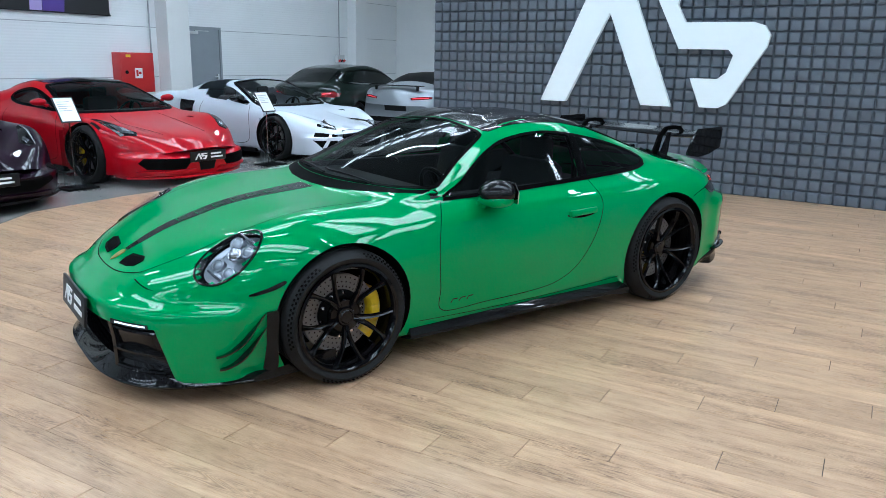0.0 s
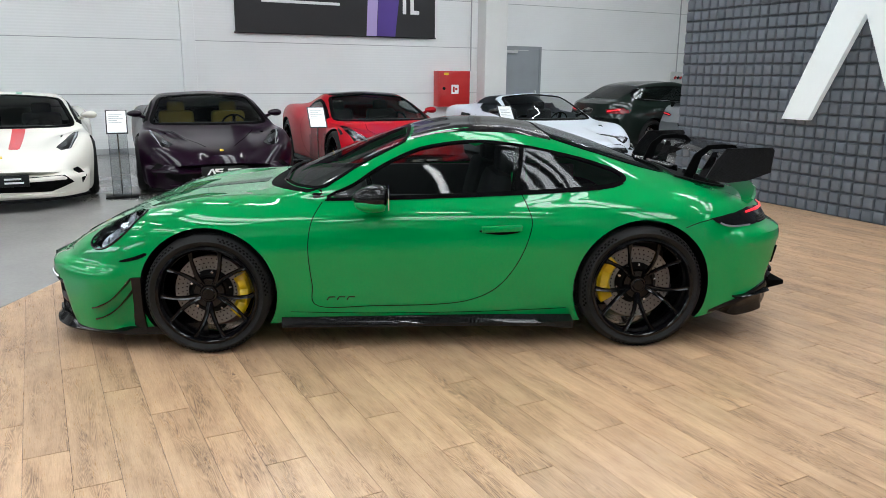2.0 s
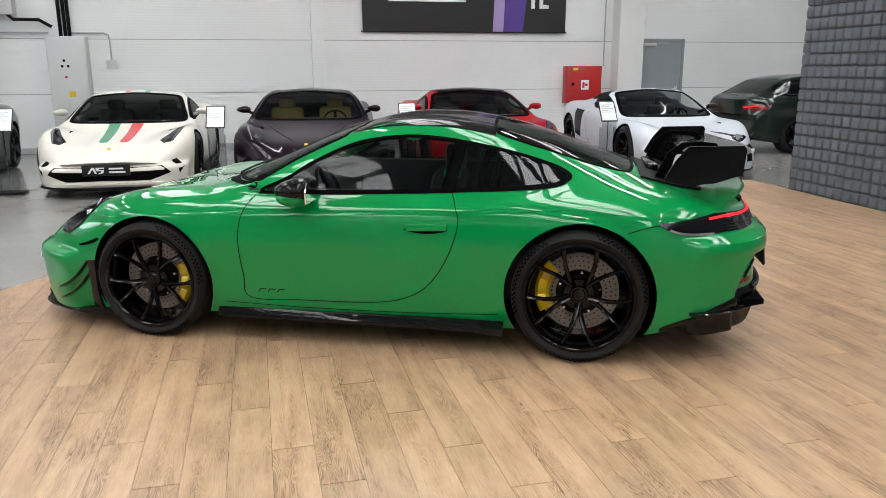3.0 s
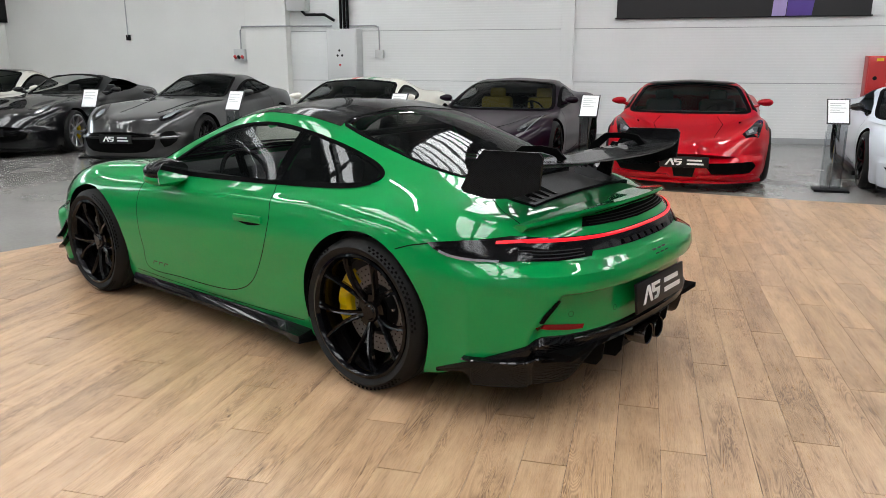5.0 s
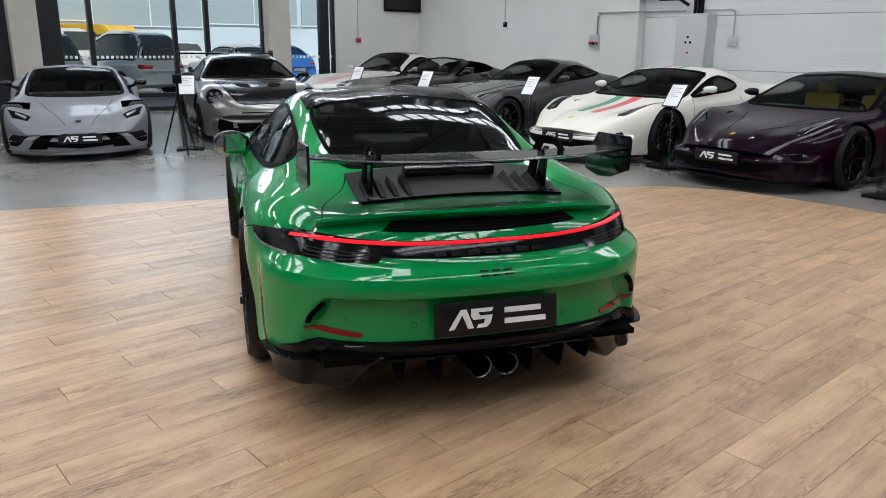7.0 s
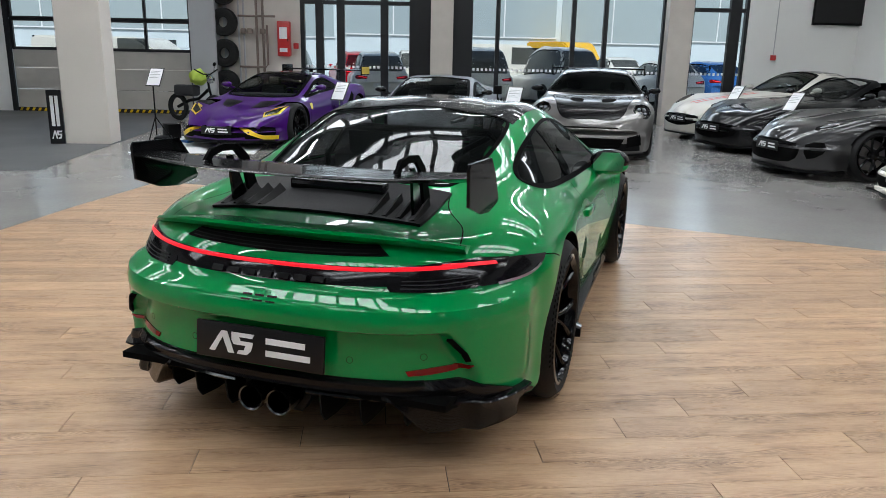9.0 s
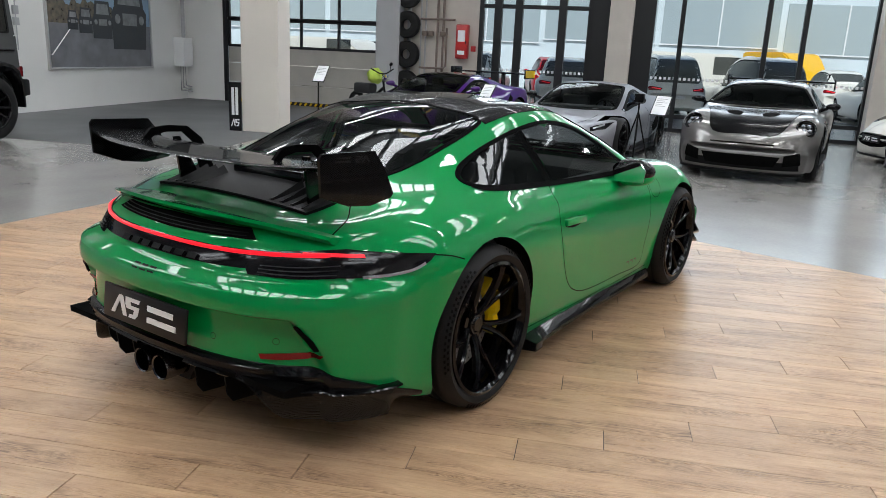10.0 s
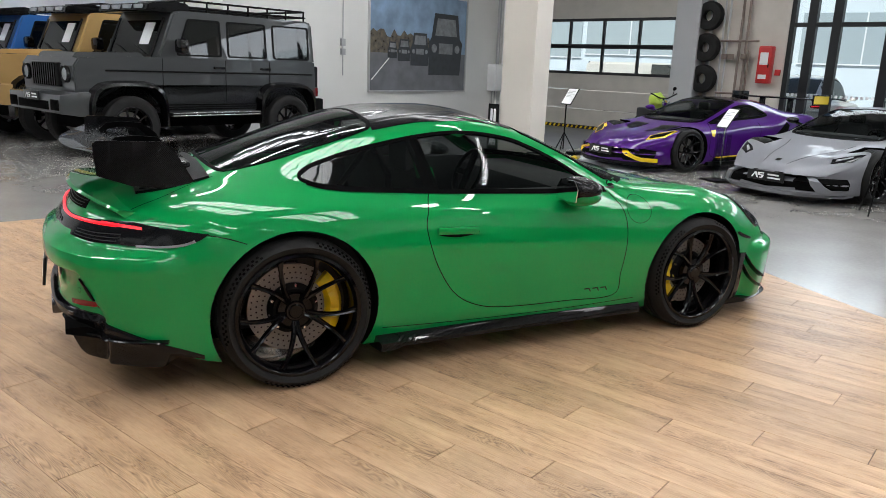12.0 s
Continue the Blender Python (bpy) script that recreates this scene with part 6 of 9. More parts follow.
def build_car(name, spec, x, y, heading, label, group="", category="car"):
    """A car whose front plate's middle stands over (x, y), looking along heading."""
    f = Vector((math.cos(radians(heading)), math.sin(radians(heading)), 0))
    o = Vector((x, y, 0)) + f * spec["xf"]
    root = thing(name, pose(o.x, o.y, 0, 0, 0, heading - 180), label, category, group)
    sh = Shell(spec)
    a = spec["wb"] / 2
    R1, R2, r1, r2 = spec["wheel"]
    bm = sh.body([(-a, R1, R1 + .035, .58), (a, R2, R2 + .035, .56)])
    open_cabin = spec.get("cabin", True)
    if open_cabin:
        for v in ("left", "right"):
            cut_opening(bm, sh, spec["glass"], v)
        cut_opening(bm, sh, spec["screen"], "top")
        if spec.get("open_top"):
            x0, x1 = spec["open_top"]
            cut_opening(bm, sh, [(x0, -.72), (x1, -.72), (x1, .72), (x0, .72)], "open")
    face = sh
    if spec.get("skin", True):
        face, skin, sx0, sz0 = nose_skin(sh, spec)
        bmesh.ops.delete(bm, geom=[f for f in bm.faces if f.calc_center_median().x < sx0 - .015 and f.calc_center_median().z < sz0 - .012], context="FACES")
    part("body", bm, [spec["paint"], DARK], root)
    if face is not sh:
        part("front_bumper", skin, spec["paint"], root)
    for v in ("left", "right"):
        if not spec.get("open_top"):
            part("side_window", decal(sh, spec["glass"], v, .003, 3, .12, .004), GLASSB, root, "dark side window")
            part("window_trim", ring_decal(sh, spec["glass"], v, .03, .004, 3), TRIM, root)
    part("windscreen", decal(sh, spec["screen"], "top", .003, 2, .12, .004), GLASSW, root, "tinted windscreen")
    part("screen_trim", ring_decal(sh, spec["screen"], "top", .045, .0045, 2), TRIM, root)
    if spec.get("roof_mat"):
        s = spec["screen"]
        x0, x1 = max(p[0] for p in s) + .02, spec.get("roof_end", max(p[0] for p in s) + .85)
        part("roof_panel", decal(sh, [(x0, -.50), (x0 + .06, -.56), (x1, -.56), (x1, .56), (x0 + .06, .56), (x0, .50)], "top", .004, 1, .1), spec["roof_mat"], root, "black roof")
    for item in spec.get("decals", ()):
        nm, outline, view, mat, proud, both = item[:6]
        sm = item[6] if len(item) > 6 else 2
        if view == "side":
            for v in ("left", "right"):
                part(nm, decal(sh, outline, v, proud, sm, .08), mat, root)
        else:
            on = face if view == "front" else sh
            part(nm, decal(on, outline, view, proud, sm, .06), mat, root)
            if both:
                other = [(p[0], -p[1]) for p in outline] if view == "top" else mirror_pts(outline)
                part(nm, decal(on, other, view, proud, sm, .06), mat, root)
    # panel gaps of doors and bonnet
    for v in ("left", "right"):
        gx = [p[0] for p in spec["glass"]]
        z = spec["crest"][5][2]
        x0, x1 = min(gx) - .02, min(gx) + 1.12
        part("door_gap", seam(sh, [(x0, z - .02), (x0 - .08, .6), (x0 - .04, .26), (x0 + .5, .22), (x1 - .18, .30), (x1, .6), (x1 - .02, z)], v, .007, .0015), DARK, root, smooth=False)
    # splitter
    b = bmesh.new()
    rows = []
    nx, nw = spec["nose"][0], spec["sill"][1][1] + .03
    for k in range(25):
        yy = -nw + 2 * nw * k / 24
        xx = spec["xf"] + nx * (abs(yy) / .9) ** spec.get("nose_pow", 2.2) - .03
        rows.append([b.verts.new((xx, yy, .10)), b.verts.new((xx, yy, .125)), b.verts.new((xx + .25, yy * .96, .16)), b.verts.new((xx + .3, yy * .96, .10))])
    for p, q in zip(rows, rows[1:]):
        for k in range(4):
            b.faces.new((p[k], p[(k + 1) % 4], q[(k + 1) % 4], q[k]))
    b.faces.new(rows[0])
    b.faces.new(rows[-1])
    part("front_splitter", b, spec.get("split_mat", SATIN), root)
    for s in (-1, 1):
        b = bmesh.new()
        box(b, (-a + .42, s * (spec["w"] - .06) - .04, .10), (a - .42, s * (spec["w"] - .06) + .04, .16), bevel=.012)
        part("side_skirt", b, SATIN, root)
    # mirrors
    mx_, my, mz = spec["mirror"]
    for s in (-1, 1):
        b = bmesh.new()
        for v in bmesh.ops.create_icosphere(b, subdivisions=2, radius=1)["verts"]:
            px, py, pz = v.co
            if px > .4:
                px = .4 + (px - .4) * .2
            v.co = Vector((mx_ + .085 * px, s * (my + .10 * py), mz + .05 * pz * (1 - .25 * py * s)))
        tube(b, [(mx_ + .02, s * (my - .22), mz - .09), (mx_ + .01, s * (my - .06), mz - .03)], [.03, .022], 6)
        part("mirror", b, spec.get("mirror_mat", spec["paint"]), root)
    # wheels
    rm = spec.get("rim", RIMB)
    for s in (-1, 1):
        add_wheel(root, -a, R1, R1, .25, spec["w"] - .035, s, r1, rm, spec.get("calip"), radians(-8), spec.get("spokes", 10), spec.get("pair", True))
        add_wheel(root, a, R2, R2, .30, spec["w"] - .025, s, r2, rm, spec.get("calip"), radians(172), spec.get("spokes", 10), spec.get("pair", True))
    if spec.get("plate"):
        px, pz = spec["plate"]
        px = min(face.place(0, pz + d, "front")[0].x for d in (-.06, -.03, 0, .03, .06))
        dealer_plate(root, Matrix.Translation((px - .022, 0, pz)) @ Matrix.Rotation(radians(-90), 4, "Z"), .52, .125)
    if open_cabin:
        sx = spec["seat_x"]
        b = bmesh.new()
        box(b, (sx - .9, -.68, .25), (sx + 1.1, .68, .3))
        box(b, (sx + .42, -.66, .3), (sx + .9, .66, .72), bevel=.03)
        box(b, (sx - .86, -.66, .5), (sx - .5, .66, .80), bevel=.05)
        part("cabin_lining", b, SEAT, root)
        for s in (-1, 1):
            b = bmesh.new()
            box(b, (sx - .22, s * .36 - .24, .30), (sx + .28, s * .36 + .24, .44), bevel=.05)
            box(b, (sx + .20, s * .36 - .24, .36), (sx + .36, s * .36 + .24, .92), bevel=.06)
            box(b, (sx + .27, s * .36 - .12, .90), (sx + .36, s * .36 + .12, 1.05), bevel=.04)
            part("seat", b, spec.get("seats", SEAT), root)
        b = bmesh.new()
        m = Matrix.Translation((sx - .42, -.36, .74)) @ Matrix.Rotation(radians(68), 4, "Y")
        lathe(b, [(.165 + .014 * math.cos(t * math.pi / 3), .014 * math.sin(t * math.pi / 3)) for t in range(6)], 20, "z", m=m)
        box(b, (-.16, -.02, -.015), (.16, .02, .015), m)
        part("steering_wheel", b, SATIN, root)
    return root, sh


P_RED = paint("red_paint", (0.40, 0.0008, 0.008), coat=0.55)
P_WHITE = paint("white_paint", (0.74, 0.715, 0.64))
P_PEARL = paint("pearl_white_paint", (0.62, 0.66, 0.72), metal=0.15)
P_PLUM = paint("plum_paint", (0.0065, 0.0008, 0.0062), rough=0.3, coat=0.4)
P_GREY = paint("grey_metal_paint", (0.036, 0.036, 0.037), metal=0.5, rough=0.3, coat=0.9)
P_BLACK = paint("black_paint", (0.006, 0.006, 0.007))
P_DKGREEN = paint("dark_green_paint", (0.006, 0.012, 0.009), rough=0.3, coat=0.9)
P_CREAM = paint("cream_paint", (0.62, 0.60, 0.54))
P_SILVER = paint("silver_paint", (0.165, 0.158, 0.15), metal=0.6, rough=0.3)
BONNET = material("bonnet_carbon", (0.004, 0.004, 0.0045), rough=0.2, coat=0.14, spec=0.05)
P_MATT = paint("matt_grey_paint", (0.20, 0.205, 0.225), metal=0.2, rough=0.5, coat=0.25)
P_PURPLE = paint("purple_paint", (0.05, 0.006, 0.135))
P_ANTH = paint("anthracite_paint", (0.058, 0.062, 0.065), metal=0.2, rough=0.3, coat=0.9)
P_TAN = paint("tan_paint", (0.42, 0.27, 0.11))
P_BLUE = paint("blue_paint", (0.03, 0.12, 0.35))
P_HATCH = paint("light_silver_paint", (0.34, 0.36, 0.38), metal=0.4)
P_YELLOW = paint("warm_yellow_paint", (0.75, 0.42, 0.01))
STRIPE_G = material("green_stripe", (0.004, 0.24, 0.10), rough=0.3, coat=.6)
STRIPE_R = material("red_stripe", (0.66, 0.012, 0.02), rough=0.3, coat=.6)
YSEAT = material("yellow_leather", (0.30, 0.22, 0.015), rough=0.5, grain=0.05, scale=200)
ROW = "cars parked in the showroom"



def slit_lamps(z0=.60, x0=-1.95, x1=-1.30, y0=.60, y1=.80):
    """Long swept headlamps on the wings, seen from above."""
    return [("headlight", [(x0, y0 - .02), (x0 + .10, y0 - .07), (x0 + .32, y0 + .03), (x1, y1 - .07), (x1 + .03, y1 - .02), (x0 + .36, y1 - .04), (x0 + .06, y0 + .08)], "top", LENSD, .004, True, 1),
            ("lamp_strip", [(x0 + .03, y0 + .055), (x0 + .06, y0 + .07), (x0 + .36, y1 - .05), (x1, y1 - .03), (x1, y1 - .045), (x0 + .34, y1 - .075)], "top", LAMPG, .007, True, 1),
            ("lamp_lens", [(x0 + .06, y0 - .01), (x0 + .14, y0 - .02), (x0 + .24, y0 + .04), (x0 + .12, y0 + .045)], "top", LAMPD, .008, True, 1)]


# red coupe
spec = mid_engine(P_RED, roof_mat=CARBON, split_mat=P_RED, rim=RIMB, calip=YELLOW, mirror_mat=P_RED, decals=[
    ("front_intake", [(.20, .325), (.45, .335), (.72, .345), (.76, .29), (.70, .215), (.45, .205), (.30, .205)], "front", DARK, .004, True, 1),
    ("intake_lip", [(.18, .20), (.45, .195), (.74, .205), (.78, .185), (.45, .165), (.14, .165)], "front", P_RED, .03, True, 1),
    ("centre_intake", [(-.13, .30), (.13, .30), (.10, .17), (-.10, .17)], "front", SATIN, .004, False, 1),
    ("headlight", [(-1.98, .64), (-1.90, .60), (-1.70, .70), (-1.42, .80), (-1.38, .835), (-1.60, .83), (-1.86, .78)], "top", LENSD, .004, True, 1),
    ("lamp_glass", [(-1.93, .65), (-1.86, .63), (-1.70, .72), (-1.62, .79), (-1.84, .75)], "top", LAMPD, .008, True, 1),
    ("lamp_lens", [(-1.88, .67), (-1.82, .665), (-1.76, .71), (-1.82, .725)], "top", LAMPG, .011, True, 1),
    # thin dark strips painted for the shade along the bonnet's folds
    ("bonnet_crease", [(-1.98, .30), (-1.30, .40), (-1.0, .34), (-1.0, .345), (-1.30, .408), (-1.98, .306)], "top", DARK, .002, True, 1),
    ("wing_vent", [(-1.62, .86), (-1.44, .865), (-1.44, .885), (-1.60, .885)], "top", SATIN, .003, True, 1)])
row_car, _ = build_car("red_sports_car", spec, 0.24, 5.50, -69.6, "glossy red mid-engined coupe with a black roof", ROW)
row_car.scale = (1.03, 1.06, 1.03)
# plum spider with yellow seats
spec = mid_engine(P_PLUM, h=1.2, seats=YSEAT, roof_mat=P_PLUM, decals=[
    ("front_intake", [(-.60, .37), (0, .36), (.60, .37), (.66, .28), (.44, .20), (0, .215), (-.44, .20), (-.66, .28)], "front", DARK, .004, False, 1),
    ("lower_lip", [(-.60, .18), (0, .195), (.60, .18), (.62, .155), (0, .17), (-.62, .155)], "front", P_PLUM, .03, False, 1),
    ("side_intake", [(.72, .40), (.79, .42), (.80, .33), (.74, .25)], "front", DARK, .004, True, 1),
    # the dark bonnet lines are painted shade of a fold, not gaps
    *slit_lamps(x0=-1.98, x1=-1.42), ("bonnet_crease", [(-2.0, .16), (-1.1, .50), (-1.1, .51), (-2.0, .172)], "top", DARK, .0015, True, 1),
    ("badge", [(-2.18, -.02), (-2.12, -.02), (-2.12, .02), (-2.18, .02)], "top", YELLOW, .006, False, 1)])
row_car, _ = build_car("plum_sports_car", spec, -2.25, 4.47, -72.0, "dark plum spider with yellow seats", ROW)
row_car.scale = (1.03, 1.06, 1.03)
# white coupe with a three-colour stripe
spec = mid_engine(P_WHITE, h=1.2, roof_mat=None, decals=[
    ("front_intake", [(-.60, .365), (0, .36), (.60, .365), (.68, .28), (.46, .20), (0, .215), (-.46, .20), (-.68, .28)], "front", DARK, .004, False, 1),
    ("lower_lip", [(-.60, .18), (0, .195), (.60, .18), (.62, .155), (0, .17), (-.62, .155)], "front", P_WHITE, .03, False, 1),
    ("side_intake", [(.745, .41), (.80, .425), (.81, .33), (.765, .25)], "front", DARK, .004, True, 1),
    *slit_lamps(x0=-1.95, x1=-1.30),
    ("red_stripe", [(-1.86, -.15), (-1.80, -.175), (-.94, -.21), (-.94, -.07), (-1.80, -.065), (-1.86, -.075)], "top", STRIPE_R, .003, False, 1),
    ("green_stripe", [(-1.86, .15), (-1.80, .175), (-.94, .21), (-.94, .07), (-1.80, .065), (-1.86, .075)], "top", STRIPE_G, .003, False, 1),
    ("red_roof_stripe", [(.05, .10), (.7, .10), (.7, .17), (.05, .17)], "top", STRIPE_R, .003, False, 1),
    ("green_roof_stripe", [(.05, -.10), (.7, -.10), (.7, -.17), (.05, -.17)], "top", STRIPE_G, .003, False, 1),
    ("badge", [(-2.18, -.02), (-2.12, -.02), (-2.12, .02), (-2.18, .02)], "top", YELLOW, .006, False, 1)])
row_car, _ = build_car("white_sports_car", spec, -4.47, 3.57, -68.0, "white coupe with a green and red bonnet stripe", ROW)
row_car.scale = (1.03, 1.06, 1.03)
# pearl roadster with a black soft top
spec = mid_engine(P_PEARL, h=1.22, belt=.84, open_top=(.03, .80), rim=RIMB, mirror_mat=BLACK, nose=.54, decals=[
    ("grille", [(-.40, .50), (0, .505), (.40, .50), (.46, .40), (.34, .24), (0, .23), (-.34, .24), (-.46, .40)], "front", BLACK, .004, False, 1),
    ("side_intake", [(.52, .44), (.80, .47), (.80, .36), (.72, .24), (.56, .24)], "front", DARK, .004, True, 1),
    ("intake_blade", [(.60, .44), (.64, .44), (.72, .25), (.68, .25)], "front", P_PEARL, .012, True, 1),
    ("headlight", [(.48, .545), (.66, .60), (.80, .625), (.79, .56), (.64, .52), (.50, .505)], "front", BLACK, .005, True, 1),
    ("lamp_lens", [(.54, .545), (.76, .60), (.76, .575), (.54, .525)], "front", LAMPG, .009, True, 1),
    ("side_blade", [(.62, .82), (.95, .84), (.90, .42), (.66, .36)], "side", CARBON, .006, False, 1)])
build_car("white_roadster", spec, 3.05, 6.25, -72.0, "pearl white roadster with its roof open and black seats", ROW)
# grey front-engined coupe
spec = front_engine(P_GREY, h=1.29, decals=[
    ("grille", [(-.50, .44), (0, .43), (.50, .44), (.56, .34), (.44, .22), (0, .20), (-.44, .22), (-.56, .34)], "front", DARK, .003, False),
    ("side_intake", [(.62, .46), (.78, .50), (.78, .36), (.66, .28)], "front", DARK, .004, True),
    ("headlight", [(-2.0, .52), (-1.85, .48), (-1.45, .66), (-1.30, .74), (-1.55, .74), (-1.9, .66)], "top", BLACK, .004, True),
    ("lamp_lens", [(-1.95, .54), (-1.8, .54), (-1.6, .64), (-1.85, .63)], "top", LAMPG, .007, True),
    # bonnet folds: their shade is laid on as dark strips
    ("bonnet_crease", [(-1.7, .30), (-.6, .36), (-.6, .39), (-1.7, .33)], "top", DARK, .002, True, 1)])
build_car("grey_coupe", spec, -6.95, 2.36, -63.0, "metallic grey long-bonnet coupe", ROW)
# black spider
spec = front_engine(P_BLACK, h=1.27, open_top=(.57, 1.35), rim=RIMS, calip=YELLOW, decals=[
    ("grille", [(-.50, .44), (0, .43), (.50, .44), (.54, .30), (0, .22), (-.54, .30)], "front", DARK, .003, False),
    ("headlight", [(-2.0, .54), (-1.85, .50), (-1.45, .68), (-1.35, .74), (-1.55, .74), (-1.9, .66)], "top", SATIN, .004, True),
    ("lamp_lens", [(-1.95, .56), (-1.8, .56), (-1.6, .66), (-1.85, .65)], "top", LAMPG, .007, True),
    ("grille_bar", [(-.46, .37), (.46, .37), (.46, .35), (-.46, .35)], "front", CHROME, .01, False, 1)])
build_car("black_roadster", spec, -9.45, 1.60, -55.0, "black open-top grand tourer", ROW)
# cream shooting brake
spec = front_engine(P_CREAM, wb=2.95, h=1.34, roof_mat=BLACK, decals=[
    ("grille", [(-.46, .48), (0, .47), (.46, .48), (.50, .34), (0, .26), (-.50, .34)], "front", DARK, .003, False),
    ("headlight", [(-2.1, .54), (-1.95, .50), (-1.6, .68), (-1.48, .74), (-1.7, .74), (-2.0, .66)], "top", BLACK, .004, True),
    ("red_stripe", [(-2.1, .05), (-.6, .05), (-.6, .10), (-2.1, .10)], "top", STRIPE_R, .003, False, 1),
    ("green_stripe", [(-2.1, -.05), (-.6, -.05), (-.6, -.10), (-2.1, -.10)], "top", STRIPE_R, .003, False, 1),
    ("grille_bar", [(-.44, .40), (.44, .40), (.44, .38), (-.44, .38)], "front", CHROME, .01, False, 1)])
build_car("cream_grand_tourer", spec, -11.35, 1.0, -52.0, "cream white grand tourer with a red stripe", ROW)
# silver rear-engined coupe with a carbon bonnet
spec = dict(HERO)
spec.update(paint=P_SILVER, stations=70, xf=-2.24, xr=2.27, wb=2.457, w=.925, glass=SIDE_GLASS, screen=[(a + .0, b) for a, b in WS], wheel=(.343, .361, .26, .27), plate=None, mirror=(-.33, .93, .945), seat_x=.15,
            roof_mat=CARBON, roof_end=.62, mirror_mat=CARBON, rim=RIMB, decals=[
    ("bonnet", [(-2.02, -.40), (-2.05, 0), (-2.02, .40), (-1.5, .54), (-.93, .60), (-.93, 0), (-.93, -.60), (-1.5, -.54)], "top", BONNET, .006, False, 4),
    ("bonnet_duct", [(-1.5, .14), (-1.25, .16), (-1.25, .34), (-1.45, .30)], "top", DARK, .008, True, 2),
    ("centre_intake", [(-.48, .34), (0, .345), (.48, .34), (.42, .21), (0, .20), (-.42, .21)], "front", DARK, .003, False, 1),
    ("side_intake", [(.52, .36), (.70, .40), (.72, .25), (.52, .22)], "front", DARK, .004, True, 1),
    ("lower_grille", [(-.70, .27), (0, .28), (.70, .27), (.72, .17), (0, .165), (-.72, .17)], "front", SATIN, .002, False, 1),
    ("nose_slot", [(-.40, .49), (0, .495), (.40, .49), (.40, .475), (0, .48), (-.40, .475)], "front", DARK, .003, False, 1)])
sc_, shs = build_car("silver_sports_car", spec, -6.93, -.12, 6.5, "silver sports coupe with a black carbon bonnet", ROW)
sc_.scale = (1.02, 1.06, 1.05)
for s in (-1, 1):
    q, n = shs.tree.ray_cast(Vector((-1.74, s * .70, .68)) + Vector((-.62, s * .3, .7)).normalized(), -Vector((-.62, s * .3, .7)).normalized())[:2]
    n = Vector((-.72, s * .25, .62)).normalized()
    m = Matrix.Translation(q + n * .008) @ n.to_track_quat("Z", "Y").to_matrix().to_4x4()
    b = bmesh.new()
    lathe(b, [(.001, -.01), (.09, -.015), (.105, .012), (.118, .022), (.126, .014), (.126, -.05), (.001, -.05)], 32, "z", m=m)
    hl = part("headlight", b, BLACK, sc_, "round headlight")
    b = bmesh.new()
    for ang in range(4):
        lathe(b, [(.001, .01), (.022, .012), (.03, .004), (.03, -.01), (.001, -.01)], 16, "z", m=m @ Matrix.Translation((.052 * math.cos(.785 + ang * 1.571), .052 * math.sin(.785 + ang * 1.571), 0)))
    part("lamp_pod", b, LAMPD, hl)
b = bmesh.new()
box(b, (1.85, -.84, 1.235), (2.15, .84, 1.265), bevel=.01)
rw = part("rear_wing", b, CARBON, sc_, "black rear wing")
for s in (-1, 1):
    b = bmesh.new()
    box(b, (1.80, s * .84 - .01, 1.13), (2.18, s * .84 + .01, 1.31), bevel=.004)
    part("end_plate", b, CARBON, rw)
    b = bmesh.new()
    box(b, (1.9, s * .35 - .01, .85), (2.0, s * .35 + .01, 1.23), bevel=.004)
    part("wing_post", b, CARBON, rw)
# matt grey wedge
wa, wf, wr = 1.325, -2.345, 2.205
WEDGE = dict(h=1.165, belt=.80, nose=.46, front=1.02, rear=.88,
             top=[(wf, .36), (wf + .05, .43), (wf + .4, .545), (-wa, .655), (-1.08, .725), (-.95, .765), (-.6, .925), (-.2, 1.07), (.12, 1.145), (.4, 1.165), (.8, 1.125), (1.2, 1.03), (wa + .2, .955), (wr - .1, .91), (wr, .62)],
             roof=[(wf, .25, .355), (wf + .4, .38, .54), (-wa, .46, .65), (-1.08, .58, .715), (-.92, .68, .75), (-.6, .665, .865), (-.2, .63, 1.005), (.12, .60, 1.085), (.4, .575, 1.11), (.8, .56, 1.07), (1.2, .56, .985), (wa + .2, .55, .93), (wr - .1, .5, .90), (wr, .4, .62)],
             crest=[(wf, .62, .36), (wf + .3, .76, .52), (-wa, .83, .70), (-1.0, .83, .715), (-.6, .82, .735), (-.1, .81, .79), (.5, .81, .84), (wa - .3, .86, .90), (wa, .86, .92), (wr - .3, .82, .89), (wr, .72, .62)],
             glass=[(-.78, .755), (-.2, .81), (.35, .85), (.62, .895), (.55, .97), (.35, 1.05), (.1, 1.055), (-.15, 1.0), (-.5, .87)],
             screen=[(-1.0, 0), (-.97, .35), (-.88, .62), (-.70, .655), (-.35, .615), (-.02, .56), (.06, .50), (.08, .25), (.09, 0), (.08, -.25), (.06, -.50), (-.02, -.56), (-.35, -.615), (-.70, -.655), (-.88, -.62), (-.97, -.35)])
WEDGE_SIDE = [("door_intake", [(.55, .46), (.95, .80), (1.02, .74), (.90, .44), (.70, .36)], "side", DARK, .004, False, 1),
              ("sill_scoop", [(-.75, .22), (.55, .27), (.80, .34), (.82, .20), (-.75, .16)], "side", SATIN, .012, False, 1),
              ("engine_cover", [(.78, -.42), (.74, 0), (.78, .42), (1.75, .48), (1.85, 0), (1.75, -.48)], "top", SATIN, .004, False, 1)]
